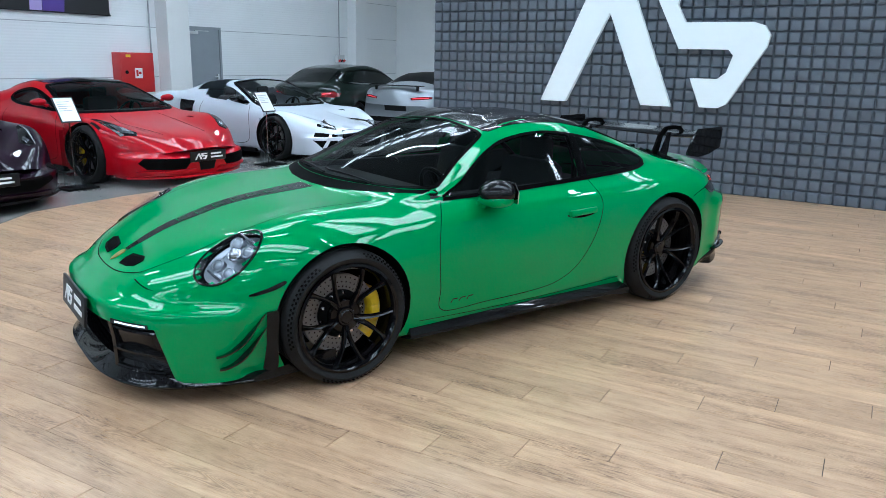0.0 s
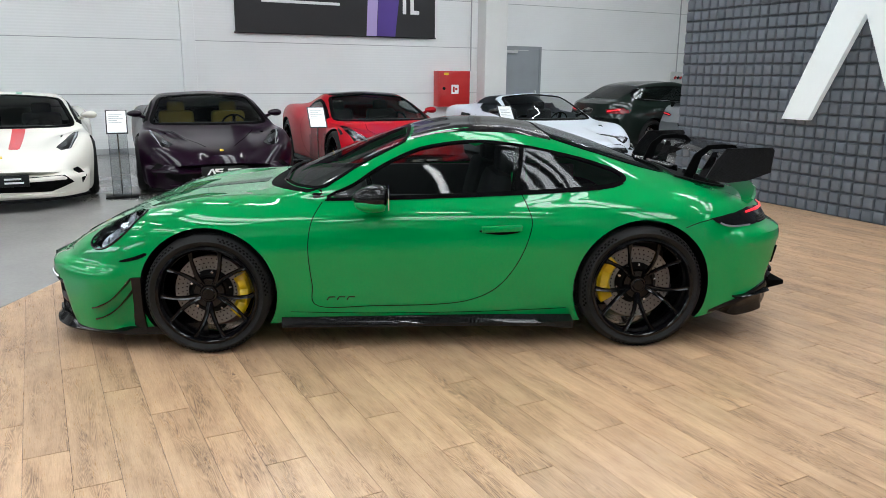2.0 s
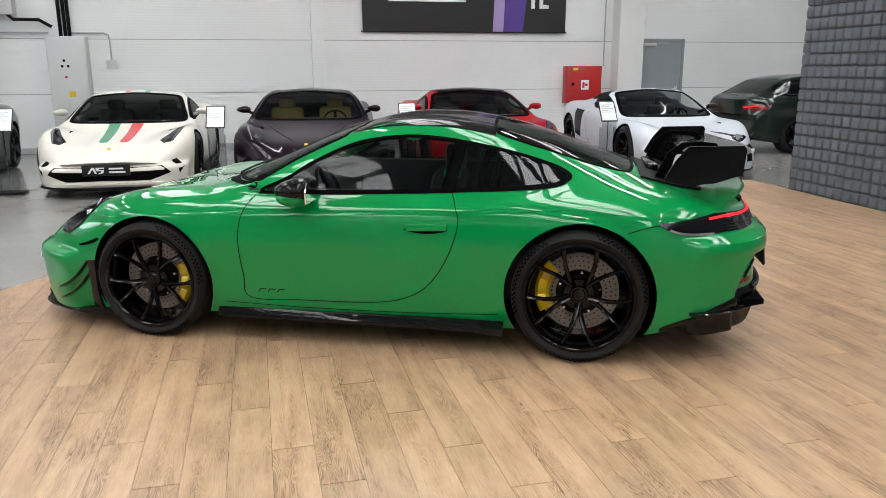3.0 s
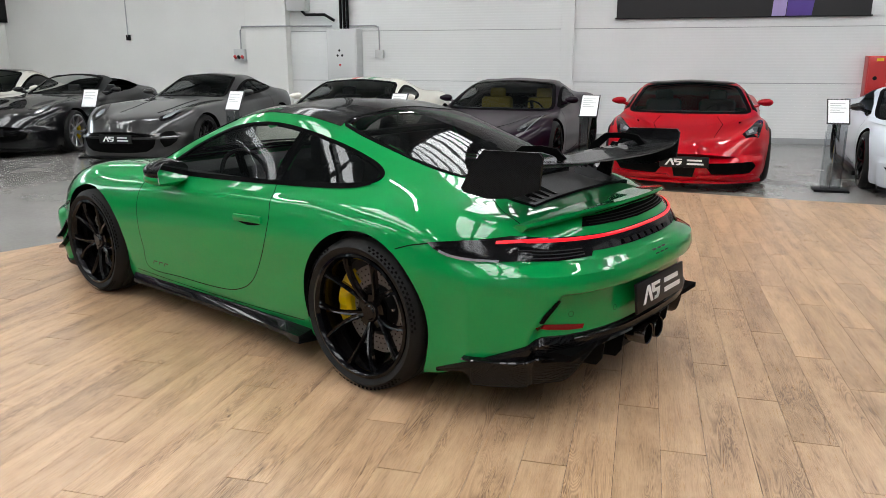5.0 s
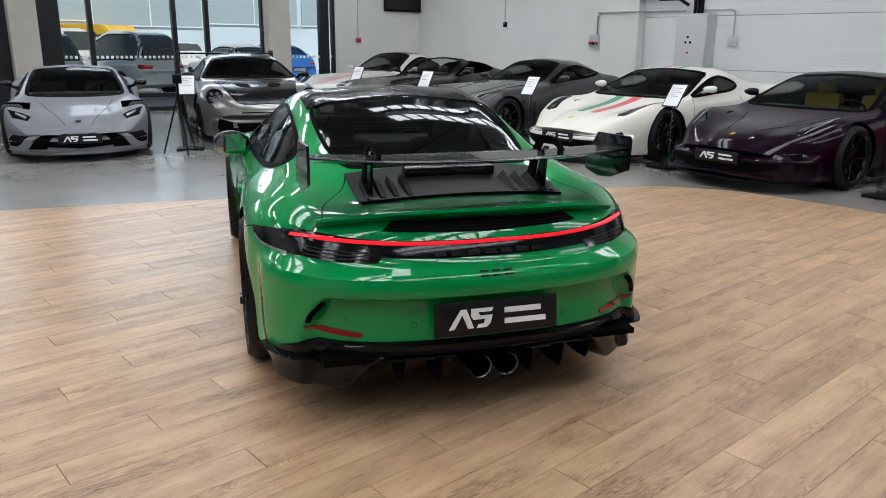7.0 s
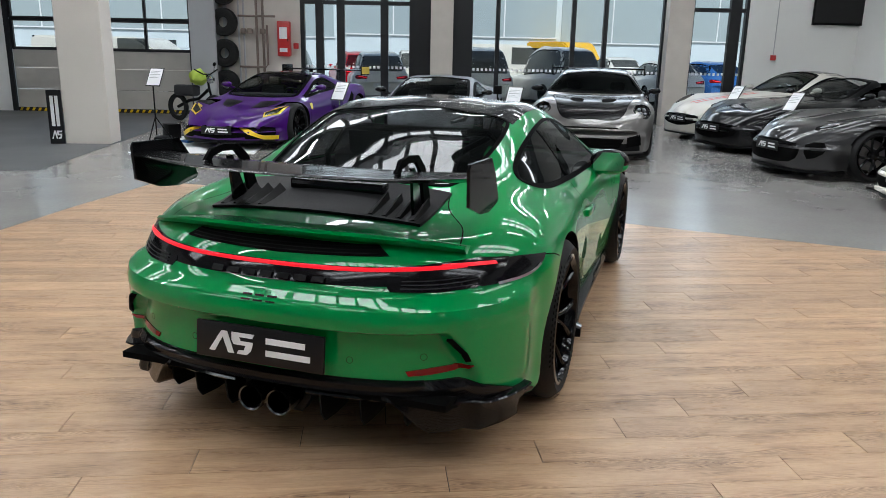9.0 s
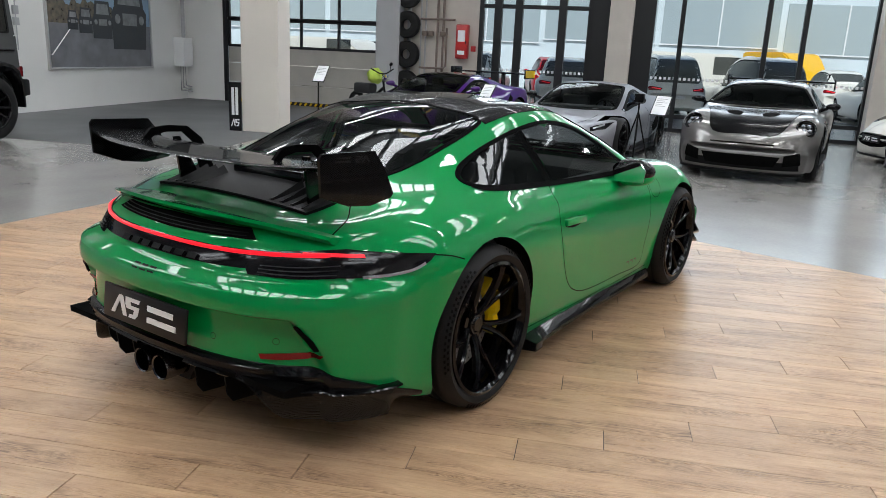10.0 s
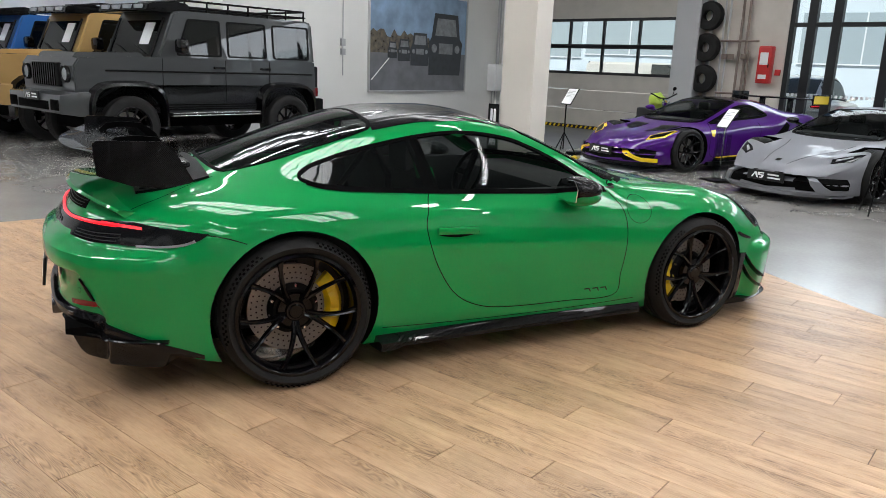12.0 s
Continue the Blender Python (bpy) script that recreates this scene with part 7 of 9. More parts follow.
spec = mid_engine(P_MATT, **WEDGE, roof_mat=None, split_mat=P_MATT, mirror_mat=BLACK, decals=[
    ("grille", [(-.62, .33), (0, .37), (.62, .33), (.60, .22), (0, .17), (-.60, .22)], "front", DARK, .003, False, 1),
    ("side_intake", [(.34, .315), (.60, .335), (.85, .335), (.85, .20), (.60, .175), (.40, .175)], "front", DARK, .006, True, 1),
    ("intake_strut", [(.50, .335), (.57, .34), (.74, .20), (.82, .20), (.84, .175), (.62, .17)], "front", P_MATT, .03, True, 1),
    ("lower_lip", [(-.84, .175), (-.5, .165), (0, .150), (.5, .165), (.84, .175), (.84, .155), (.5, .145), (0, .13), (-.5, .145), (-.84, .155)], "front", P_MATT, .035, False, 1),
    ("headlight", [(-1.96, .60), (-1.86, .56), (-1.74, .66), (-1.60, .84), (-1.80, .78)], "top", LENSD, .004, True, 1),
    ("lamp_lens", [(-1.90, .62), (-1.85, .61), (-1.70, .74), (-1.74, .75)], "top", LAMPG, .008, True, 1),
    # shade of the bonnet's fold, put in as a dark line
    ("bonnet_crease", [(-2.2, .16), (-1.15, .46), (-1.15, .466), (-2.2, .166)], "top", DARK, .0015, True, 1),
    ("badge", [(-2.16, -.03), (-2.10, -.03), (-2.10, .03), (-2.16, .03)], "top", BLACK, .005, False, 1), *WEDGE_SIDE])
build_car("grey_wedge_car", spec, -5.9, -2.64, 8.0, "matt grey wedge-shaped sports car", ROW)
# purple and yellow wedge with a rear wing
spec = mid_engine(P_PURPLE, **WEDGE, roof_mat=BLACK, split_mat=SATIN, mirror_mat=P_PURPLE, decals=[
    ("grille", [(-.62, .34), (0, .37), (.62, .34), (.60, .22), (0, .17), (-.60, .22)], "front", DARK, .003, False, 1),
    ("side_intake", [(.42, .33), (.72, .37), (.84, .34), (.80, .18), (.46, .18)], "front", DARK, .005, True, 1),
    ("lower_lip", [(-.80, .16), (0, .15), (.80, .16), (.82, .14), (0, .13), (-.82, .14)], "front", SATIN, .03, False, 1),
    ("yellow_strut", [(.0, .352), (.34, .345), (.44, .335), (.70, .235), (.84, .225), (.84, .165), (.70, .175), (.40, .305), (.32, .322), (.0, .33)], "front", YELLOW, .02, True, 1),
    ("yellow_dots", [(-1.74, .62), (-1.66, .66), (-1.56, .80), (-1.66, .74)], "top", YELLOW, .005, True, 1),
    ("headlight", [(-1.98, .60), (-1.84, .56), (-1.70, .68), (-1.56, .85), (-1.78, .80)], "top", YELLOW, .004, True, 1),
    ("lamp_lens", [(-1.94, .61), (-1.84, .585), (-1.70, .70), (-1.60, .81), (-1.78, .76)], "top", BLACK, .008, True, 1),
    ("bonnet_duct", [(-1.62, .20), (-1.20, .16), (-1.12, .52), (-1.40, .44)], "top", SATIN, .004, True, 1),
    ("yellow_dots", [(-.86, .66), (-.74, .67), (-.80, .56), (-.86, .58)], "side", YELLOW, .004, False, 1),
    ("sill_line", [(-.7, .235), (.6, .285), (.6, .268), (-.7, .218)], "side", YELLOW, .016, False, 1), *WEDGE_SIDE])
st, _ = build_car("purple_wedge_car", spec, -5.62, -5.70, 4.0, "purple and yellow wedge-shaped sports car with a wing", ROW)
b = bmesh.new()
box(b, (1.75, -.85, 1.16), (2.10, .85, 1.19), bevel=.012)
rw = part("rear_wing", b, BLACK, st, "black rear wing")
for s in (-1, 1):
    b = bmesh.new()
    box(b, (1.70, s * .86 - .012, 1.08), (2.16, s * .86 + .012, 1.26), bevel=.005)
    part("end_plate", b, BLACK, rw)
    b = bmesh.new()
    box(b, (1.8, s * .30 - .012, .88), (1.95, s * .30 + .012, 1.17), bevel=.004)
    part("wing_post", b, BLACK, rw)
    b = bmesh.new()
    box(b, (1.72, s * .875 - .004, 1.10), (2.14, s * .875 + .004, 1.24))
    part("wing_tip", b, YELLOW, rw, "yellow wing tip")


def saloon(colour, wb, h, boot, **more):
    """Tables of a four-door car; boot: how far the roof stops before the tail."""
    a, xf, xr = wb / 2, -wb / 2 - .85, wb / 2 + .95
    k = h
    s = dict(
        paint=colour, stations=50, bulge=.2, nose=(.35, -a + .1), tail=(.22, a + .3), xf=xf, xr=xr, wb=wb, w=.92,
        top=[(xf, .60), (xf + .05, .75), (-a, .90), (-.75, 1.0), (-.6, 1.05), (-.2, 1.24 * k / 1.42), (.2, 1.38 * k / 1.42), (.6, k), (1.0, k * .99), (xr - boot - .3, k * .95), (xr - boot, k * .86), (xr - boot + .35, max(1.0, k * .74)), (xr - .06, max(.95, k * .68)), (xr, .7)],
        crest=[(xf, .55, .55), (xf + .2, .72, .74), (-a, .80, .88), (-.6, .80, .92), (.5, .80, .95), (a, .80, 1.0), (xr - .25, .77, .98), (xr, .70, .7)],
        roof=[(xf, .3, .59), (-a, .45, .885), (-.75, .58, .97), (-.5, .63, 1.04), (-.2, .62, 1.17 * k / 1.42), (.2, .59, 1.31 * k / 1.42), (.6, .57, k - .06), (1.0, .57, k * .99 - .06), (xr - boot - .3, .57, k * .95 - .06), (xr - boot, .57, k * .86 - .05), (xr - boot + .35, .56, max(.99, k * .74 - .01)), (xr - .06, .52, max(.93, k * .67)), (xr, .4, .7)],
        wide=[(xf, .64, .45), (xf + .2, .82, .5), (-a, .915, .62), (0, .90, .62), (a, .92, .68), (xr - .2, .86, .65), (xr, .76, .55)],
        sill=[(xf, .55, .22), (xf + .3, .78, .18), (-a, .84, .18), (a, .86, .18), (xr - .2, .80, .24), (xr, .7, .32)],
        glass=[(-.45, .975), (.4, .995), (1.1, 1.03), (xr - boot + .05, 1.06), (xr - boot - .15, k * .93 - .06), (.9, k - .10), (.4, k - .12), (.1, 1.25 * k / 1.42), (-.2, 1.12 * k / 1.42)],
        screen=[(-.72, 0), (-.66, .4), (-.5, .60), (-.2, .575), (.1, .53), (.17, .3), (.18, 0), (.17, -.3), (.1, -.53), (-.2, -.575), (-.5, -.60), (-.66, -.4)],
        wheel=(.335, .335, .24, .24), plate=None, mirror=(-.25, .95, 1.03), seat_x=.35, cabin=False)
    s.update(more)
    return s


def tail_first(name, spec, x, y, heading, label, group=ROW):
    """The same, set by the middle of its tail."""
    f = Vector((math.cos(radians(heading)), math.sin(radians(heading)), 0))
    p = Vector((x, y, 0)) + f * (spec["xr"] - spec["xf"])
    return build_car(name, spec, p.x, p.y, heading, label, group)


def tail_items(spec, xr, boot, k, lamp=REDL):
    return [("tail_light", [(.42, .86), (.74, .90), (.80, .86), (.78, .78), (.46, .79)], "rear", lamp, .006, True, 1),
            ("light_core", [(.46, .84), (.70, .87), (.70, .85), (.46, .82)], "rear", GLOW, .01, True, 1),
            ("rear_window", [(xr - boot - .22, -.52), (xr - boot - .22, .52), (xr - boot + .30, .50), (xr - boot + .30, -.50)], "top", GLASSB, .004, False, 1),
            ("rear_bumper_insert", [(-.66, .42), (.66, .42), (.60, .30), (-.60, .30)], "rear", SATIN, .004, False, 1),
            ("side_lamp", [(xr - .36, .87), (xr - .1, .87), (xr - .1, .80), (xr - .3, .80)], "side", lamp, .005, False, 1)]


sp = saloon(P_DKGREEN, 2.85, 1.42, .62)
sp["decals"] = tail_items(sp, sp["xr"], .62, 1.42) + [
    ("window_line", [(-.40, .985), (.4, 1.005), (1.1, 1.04), (1.6, 1.07), (1.6, 1.055), (1.1, 1.025), (.4, .99), (-.40, .97)], "side", CHROME, .007, False, 1),
    ("plate_panel", [(-.26, .72), (.26, .72), (.26, .61), (-.26, .61)], "rear", PLATE, .01, False, 1)]
tail_first("black_saloon", sp, 3.85, 10.35, 27.0, "glossy dark green four-door saloon beside the wall")
sp = front_engine(P_HATCH, h=1.30, roof_mat=SATIN, roof_end=1.55, plate=None, rim=RIMS)
sp["decals"] = [("tail_light", [(.40, .80), (.60, .83), (.80, .83), (.80, .79), (.60, .77), (.42, .76)], "rear", REDL, .008, True, 1),
                ("light_core", [(.44, .79), (.60, .81), (.74, .81), (.74, .80), (.60, .795), (.44, .78)], "rear", GLOW, .012, True, 1),
                ("rear_bumper_insert", [(-.66, .40), (.66, .40), (.60, .28), (-.60, .28)], "rear", SATIN, .006, False, 1),
                ("plate_panel", [(-.26, .64), (.26, .64), (.26, .53), (-.26, .53)], "rear", PLATE, .01, False, 1)]
hb_, _ = tail_first("silver_convertible", sp, 5.35, 9.15, 24.0, "light silver convertible with a black soft top")
b = bmesh.new()
box(b, (sp["xr"] - .30, -.62, 1.03), (sp["xr"] - .10, .62, 1.05), bevel=.008)
for s in (-1, 1):
    box(b, (sp["xr"] - .25, s * .5 - .02, .94), (sp["xr"] - .2, s * .5 + .02, 1.035))
part("boot_spoiler", b, BLACK, hb_)
sp = saloon(P_YELLOW, 2.65, 1.42, .38)
sp["decals"] = tail_items(sp, sp["xr"], .38, 1.42)
tail_first("yellow_hatchback", sp, 7.6, 8.2, 24.0, "yellow hatchback mostly hidden behind the padded wall")


# ---------------------------------------------------------------- box-shaped off-roaders
def off_roader(x, y, heading, colour, label, rack=True):
    """x, y: the middle of the car. Front at -x of its own frame."""
    root = thing("off_roader", pose(x, y, 0, 0, 0, heading - 180), label, "car", "off-roaders at the wall")
    wb, R, W = 2.89, .45, .90
    a = wb / 2
    up = .45

    def loft(sections, mat, name, lab="", bev=.03):
        b = bmesh.new()
        rows = []
        for xx, hw, z0, z1 in sections:
            rows.append([b.verts.new((xx, -hw, z0)), b.verts.new((xx, hw, z0)), b.verts.new((xx, hw, z1)), b.verts.new((xx, -hw, z1))])
        for p, q in zip(rows, rows[1:]):
            for k in range(4):
                b.faces.new((p[k], p[(k + 1) % 4], q[(k + 1) % 4], q[k]))
        b.faces.new(rows[0])
        b.faces.new(rows[-1])
        bmesh.ops.bevel(b, geom=b.edges[:], offset=bev, segments=2, affect="EDGES", profile=.6)
        return part(name, b, mat, root, lab)
    # lower body with arches
    b = bmesh.new()
    outl = [(-2.18, up + .38), (-2.20, up + .86), (-2.12, up + .97), (-.98, up + 1.02), (2.12, up + 1.02), (2.16, up + .40), (a + .56, up + .28)]
    for cx in (a, -a):
        for k in range(11):
            t = math.pi * k / 10
            outl.append((cx + .56 * math.cos(t), max(up + .18, R + .04 + .55 * math.sin(t))))
    outl.append((-2.0, up + .28))
    prism(b, outl, 2 * (W - .04), Matrix.Translation((0, -(W - .04), 0)))
    bmesh.ops.bevel(b, geom=[e for e in b.edges if abs(e.verts[0].co.y - e.verts[1].co.y) < .01], offset=.02, segments=2, affect="EDGES")
    part("body", b, colour, root)
    # cabin
    b = bmesh.new()
    z0, z1 = up + 1.0, up + 1.72
    cab = [(-.92, z0), (-.62, z1 - .03), (-.50, z1), (2.02, z1), (2.10, z1 - .05), (2.13, z0)]
    vs = []
    for s in (-1, 1):
        vs.append([b.verts.new((xx, s * (W - .05 - .055 * (zz - z0) / (z1 - z0)), zz)) for xx, zz in cab])
    b.faces.new(vs[0])
    b.faces.new(vs[1][::-1])
    for k in range(6):
        b.faces.new((vs[0][k], vs[1][k], vs[1][(k + 1) % 6], vs[0][(k + 1) % 6]))
    bmesh.ops.bevel(b, geom=b.edges[:], offset=.03, segments=2, affect="EDGES")
    part("cabin", b, colour, root)
    for s in (-1, 1):
        for x0, x1 in ((-.60, .18), (.32, 1.06), (1.22, 1.98)):
            b = bmesh.new()
            o = [(x0, z0 + .06), (x1, z0 + .06), (x1, z1 - .12), (x0 + (.22 if x0 < -.5 else 0), z1 - .12)]
            m = Matrix.Translation((0, s * (W - .055), z0)) @ Matrix.Rotation(s * math.atan(.055 / (z1 - z0)), 4, "X") @ Matrix.Translation((0, -.006, -z0))
            prism(b, rounded(o, .05), .012, m)
            part("side_window", b, GLASSO, root, "dark side window")
            b = bmesh.new()
            ro = rounded(o, .05)
            cx_, cz_ = sum(p[0] for p in ro) / len(ro), sum(p[1] for p in ro) / len(ro)
            ring = [[b.verts.new(m @ Vector((cx_ + (p[0] - cx_) * k, .006 + s * .010, cz_ + (p[1] - cz_) * k))) for p in ro] for k in (.955, 1.05)]
            for k in range(len(ro)):
                b.faces.new((ring[0][k], ring[0][(k + 1) % len(ro)], ring[1][(k + 1) % len(ro)], ring[1][k]))
            part("window_seal", b, SATIN, root, smooth=False)
        b = bmesh.new()
        for xx in (-.86, .25, 1.12):
            box(b, (xx - .004, s * (W - .042) - .006, up + .35), (xx + .004, s * (W - .042) + .006, z0))
        part("panel_gap", b, DARK, root, smooth=False)
        b = bmesh.new()
        box(b, (-1.75, s * (W - .035) - .012, up + .79), (2.05, s * (W - .035) + .012, up + .82), bevel=.01)
        part("side_moulding", b, SATIN, root)
        for xx in (.02, .92):
            b = bmesh.new()
            box(b, (xx, s * (W - .02) - .025, up + .86), (xx + .20, s * (W - .02) + .025, up + .90), bevel=.012)
            part("door_handle", b, BLACK, root)
        for k in range(3):
            b = bmesh.new()
            box(b, (-a + .60, s * (W - .03) - .015, up + .225 + .035 * k), (a - .60, s * (W - .03) + .015, up + .25 + .035 * k), bevel=.006)
            part("sill_slat", b, SATIN, root)
        b = bmesh.new()
        box(b, (-a + .62, s * (W + .02) - .10, up + .14), (a - .62, s * (W + .02) + .10, up + .20), bevel=.02)
        part("running_board", b, SATIN, root)
        for zz in (.15, .19):
            b = bmesh.new()
            box(b, (-a + .64, s * (W + .12) - .006, up + zz - .008), (a - .64, s * (W + .12) + .006, up + zz + .008), bevel=.003)
            part("board_trim", b, CHROME, root, "bright trim line")
        for cx in (-a, a):
            b = bmesh.new()
            rows = []
            for k in range(17):
                t = -.1 + (math.pi + .2) * k / 16
                c, d = math.cos(t), math.sin(t)
                ee = .97 * (abs(c) ** 4 + abs(d) ** 4) ** -.25
                rows.append([b.verts.new((cx + .55 * c, s * (W - .06), R + .04 + .55 * d)), b.verts.new((cx + .57 * c * ee, s * (W + .10), R + .04 + .57 * d * ee)), b.verts.new((cx + .615 * c * ee, s * (W + .09), R + .04 + .615 * d * ee)), b.verts.new((cx + .65 * c * ee, s * (W - .06), R + .04 + .65 * d * ee))])
            for p, q in zip(rows, rows[1:]):
                for k in range(4):
                    b.faces.new((p[k], p[(k + 1) % 4], q[(k + 1) % 4], q[k]))
            b.faces.new(rows[0])
            b.faces.new(rows[-1])
            part("wheel_arch", b, BLACK, root, "glossy black wheel arch")
            add_wheel(root, cx, R, R, .32, W + .10, s, .29, RIMB, None, 0, 10, False, .09, .02)
        b = bmesh.new()
        box(b, (-.70, s * (W + .12) - .12, up + 1.08), (-.55, s * (W + .12) + .10, up + 1.30), bevel=.05)
        part("mirror", b, BLACK, root)
    # front
    b = bmesh.new()
    prism(b, [(-.66, z0 + .05), (.66, z0 + .05), (.60, z1 - .10), (-.60, z1 - .10)], .01, Matrix.Translation((-.945, 0, 0)) @ Matrix.Translation((0, 0, z0)) @ Matrix.Rotation(radians(23.5), 4, "Y") @ Matrix.Translation((0, 0, -z0)) @ Matrix.Rotation(radians(-90), 4, "Z"))
    part("windscreen", b, GLASSQ, root, "flat windscreen")
    lean = Matrix.Translation((-.95, 0, z0)) @ Matrix.Rotation(radians(23.5), 4, "Y")
    b = bmesh.new()
    box(b, (-.006, -.48, .22), (-.001, -.20, .58), lean)
    part("price_sheet", b, PAPER, root, "white sheet behind the windscreen", smooth=False)
    for y0, y1 in ((-.50, -.10), (.05, .45)):
        b = bmesh.new()
        tube(b, [lean @ Vector((-.02, y0, .06)), lean @ Vector((-.02, y1, .20))], .009, 6)
        part("wiper", b, SATIN, root)
    b = bmesh.new()
    box(b, (-.012, -.70, .02), (.004, -.64, .66), lean)
    box(b, (-.012, .64, .02), (.004, .70, .66), lean)
    box(b, (-.012, -.70, .02), (.004, .70, .055), lean)
    part("screen_seal", b, SATIN, root, smooth=False)
    b = bmesh.new()
    prism(b, [(-2.08, up + .965), (-2.02, up + 1.045), (-1.05, up + 1.075), (-.98, up + 1.01), (-.98, up + .96)], 1.16, Matrix.Translation((0, -.58, 0)))
    bmesh.ops.bevel(b, geom=b.edges[:], offset=.015, segments=2, affect="EDGES")
    part("bonnet", b, colour, root)
    b = bmesh.new()
    box(b, (-2.24, -.46, up + .55), (-2.17, .46, up + .90), bevel=.03)
    gr = part("grille", b, SATIN, root, "black upright grille")
    for k in range(11):
        yy = -.36 + .072 * k
        b = bmesh.new()
        box(b, (-2.255, yy - .008, up + .57), (-2.23, yy + .008, up + .88))
        part("grille_bar", b, BLACK, gr)
    for s in (-1, 1):
        b = bmesh.new()
        lathe(b, [(.001, .03), (.09, .03), (.11, .05), (.12, .03), (.12, -.04), (.001, -.04)], 28, "z", m=Matrix.Translation((-2.20, s * .64, up + .74)) @ Matrix.Rotation(radians(-90), 4, "Y"))
        hl = part("headlight", b, BLACK, root, "round headlight")
        b = bmesh.new()
        lathe(b, [(.001, .036), (.075, .034), (.085, .03), (.001, .025)], 24, "z", m=Matrix.Translation((-2.20, s * .64, up + .74)) @ Matrix.Rotation(radians(-90), 4, "Y"))
        part("lamp_lens", b, LAMPG, hl)
        b = bmesh.new()
        box(b, (-1.98, s * .72 - .05, up + .94), (-1.82, s * .72 + .05, up + .985), bevel=.015)
        part("indicator", b, SATIN, root)
    loft([(-2.42, .86, up + .20, up + .46), (-2.15, .93, up + .16, up + .50), (-2.0, .93, up + .16, up + .50)], colour, "front_bumper")
    b = bmesh.new()
    box(b, (-2.435, -.5, up + .24), (-2.40, .5, up + .36), bevel=.01)
    for s in (-1, 1):
        box(b, (-2.43, s * .70 - .13, up + .24), (-2.39, s * .70 + .13, up + .39), bevel=.01)
    part("bumper_intake", b, DARK, root)
    dealer_plate(root, Matrix.Translation((-2.45, 0, up + .42)) @ Matrix.Rotation(radians(-90), 4, "Z"), .52, .125)
    loft([(2.10, .88, up + .12, up + .40), (2.34, .84, up + .14, up + .38)], SATIN, "rear_bumper")
    b = bmesh.new()
    lathe(b, [(.001, -.12), (.36, -.12), (.40, -.08), (.40, .08), (.36, .12), (.001, .12)], 36, "z", m=Matrix.Translation((2.30, 0, up + .92)) @ Matrix.Rotation(radians(90), 4, "Y"))
    part("spare_wheel", b, SATIN, root, "black spare wheel on the back door")
    b = bmesh.new()
    box(b, (2.12, .30, up + .5), (2.40, .62, up + .95), bevel=.03)
    box(b, (2.12, -.62, up + .5), (2.40, -.34, up + .95), bevel=.03)
    part("carrier", b, SATIN, root)
    for s in (-1, 1):
        b = bmesh.new()
        box(b, (2.06, s * .80 - .06, up + .42), (2.20, s * .80 + .06, up + .58), bevel=.015)
        part("tail_light", b, REDL, root)
    b = bmesh.new()
    prism(b, [(-1.02, z1 - .04), (-.98, z1 + .08), (-.55, z1 + .14), (-.30, z1 + .10), (-.30, z1 - .01), (-.70, z1 - .03)], 1.52, Matrix.Translation((0, -.76, 0)))
    bmesh.ops.bevel(b, geom=b.edges[:], offset=.02, segments=2, affect="EDGES")
    visor = part("roof_lamp_bar", b, CARBON, root, "carbon roof visor with lamps")
    for k in range(4):
        b = bmesh.new()
        box(b, (-1.03, -.62 + .34 * k, z1 + .0), (-.97, -.40 + .34 * k, z1 + .065), bevel=.012)
        part("roof_lamp", b, LAMPG, visor)
    if rack:
        b = bmesh.new()
        for s in (-1, 1):
            for zz in (.06, .16):
                tube(b, [(-.35, s * .70, z1 + zz), (2.0, s * .70, z1 + zz)], .018, 6)
            for k in range(7):
                tube(b, [(-.35 + .39 * k, s * .70, z1 - .01), (-.35 + .39 * k, s * .70, z1 + .16)], .015, 6)
        for k in range(12):
            box(b, (-.33 + .21 * k, -.70, z1 + .05), (-.27 + .21 * k, .70, z1 + .075))
        for xx in (-.35, 2.0):
            tube(b, [(xx, -.70, z1 + .16), (xx, .70, z1 + .16)], .018, 6)
        part("roof_rack", b, SATIN, root, "black roof rack")
    b = bmesh.new()
    box(b, (-1.9, -.5, R - .06), (1.9, .5, up + .32))
    for cx in (-a, a):
        box(b, (cx - .08, -.75, R - .08), (cx + .08, .75, R + .08))
    part("chassis", b, DARK, root)
    return root


off_roader(.34, -9.38, 23.5, P_ANTH, "dark grey lifted off-roader with a roof rack")
off_roader(1.42, -11.75, 23.5, P_TAN, "tan brown lifted off-roader with a roof rack")
off_roader(2.55, -14.3, 23.5, P_BLUE, "blue off-roader at the far wall", False)


# ---------------------------------------------------------------- things on the walls
BANNER = material("banner_black", (0.012, 0.011, 0.013), rough=0.5)
PURPLE = material("banner_purple", (0.09, 0.045, 0.28), rough=0.5)
LILAC = material("banner_lilac", (0.42, 0.33, 0.62), rough=0.5)
PLASTIC = material("grey_plastic", (0.55, 0.56, 0.56), rough=0.5)
COPPER = material("pipe_primer", (0.19, 0.145, 0.12), rough=0.6, stain=0.2, stain_scale=6)
ACRYL = glass_material("clear_acrylic", (0.93, 0.95, 0.96), 0.85)


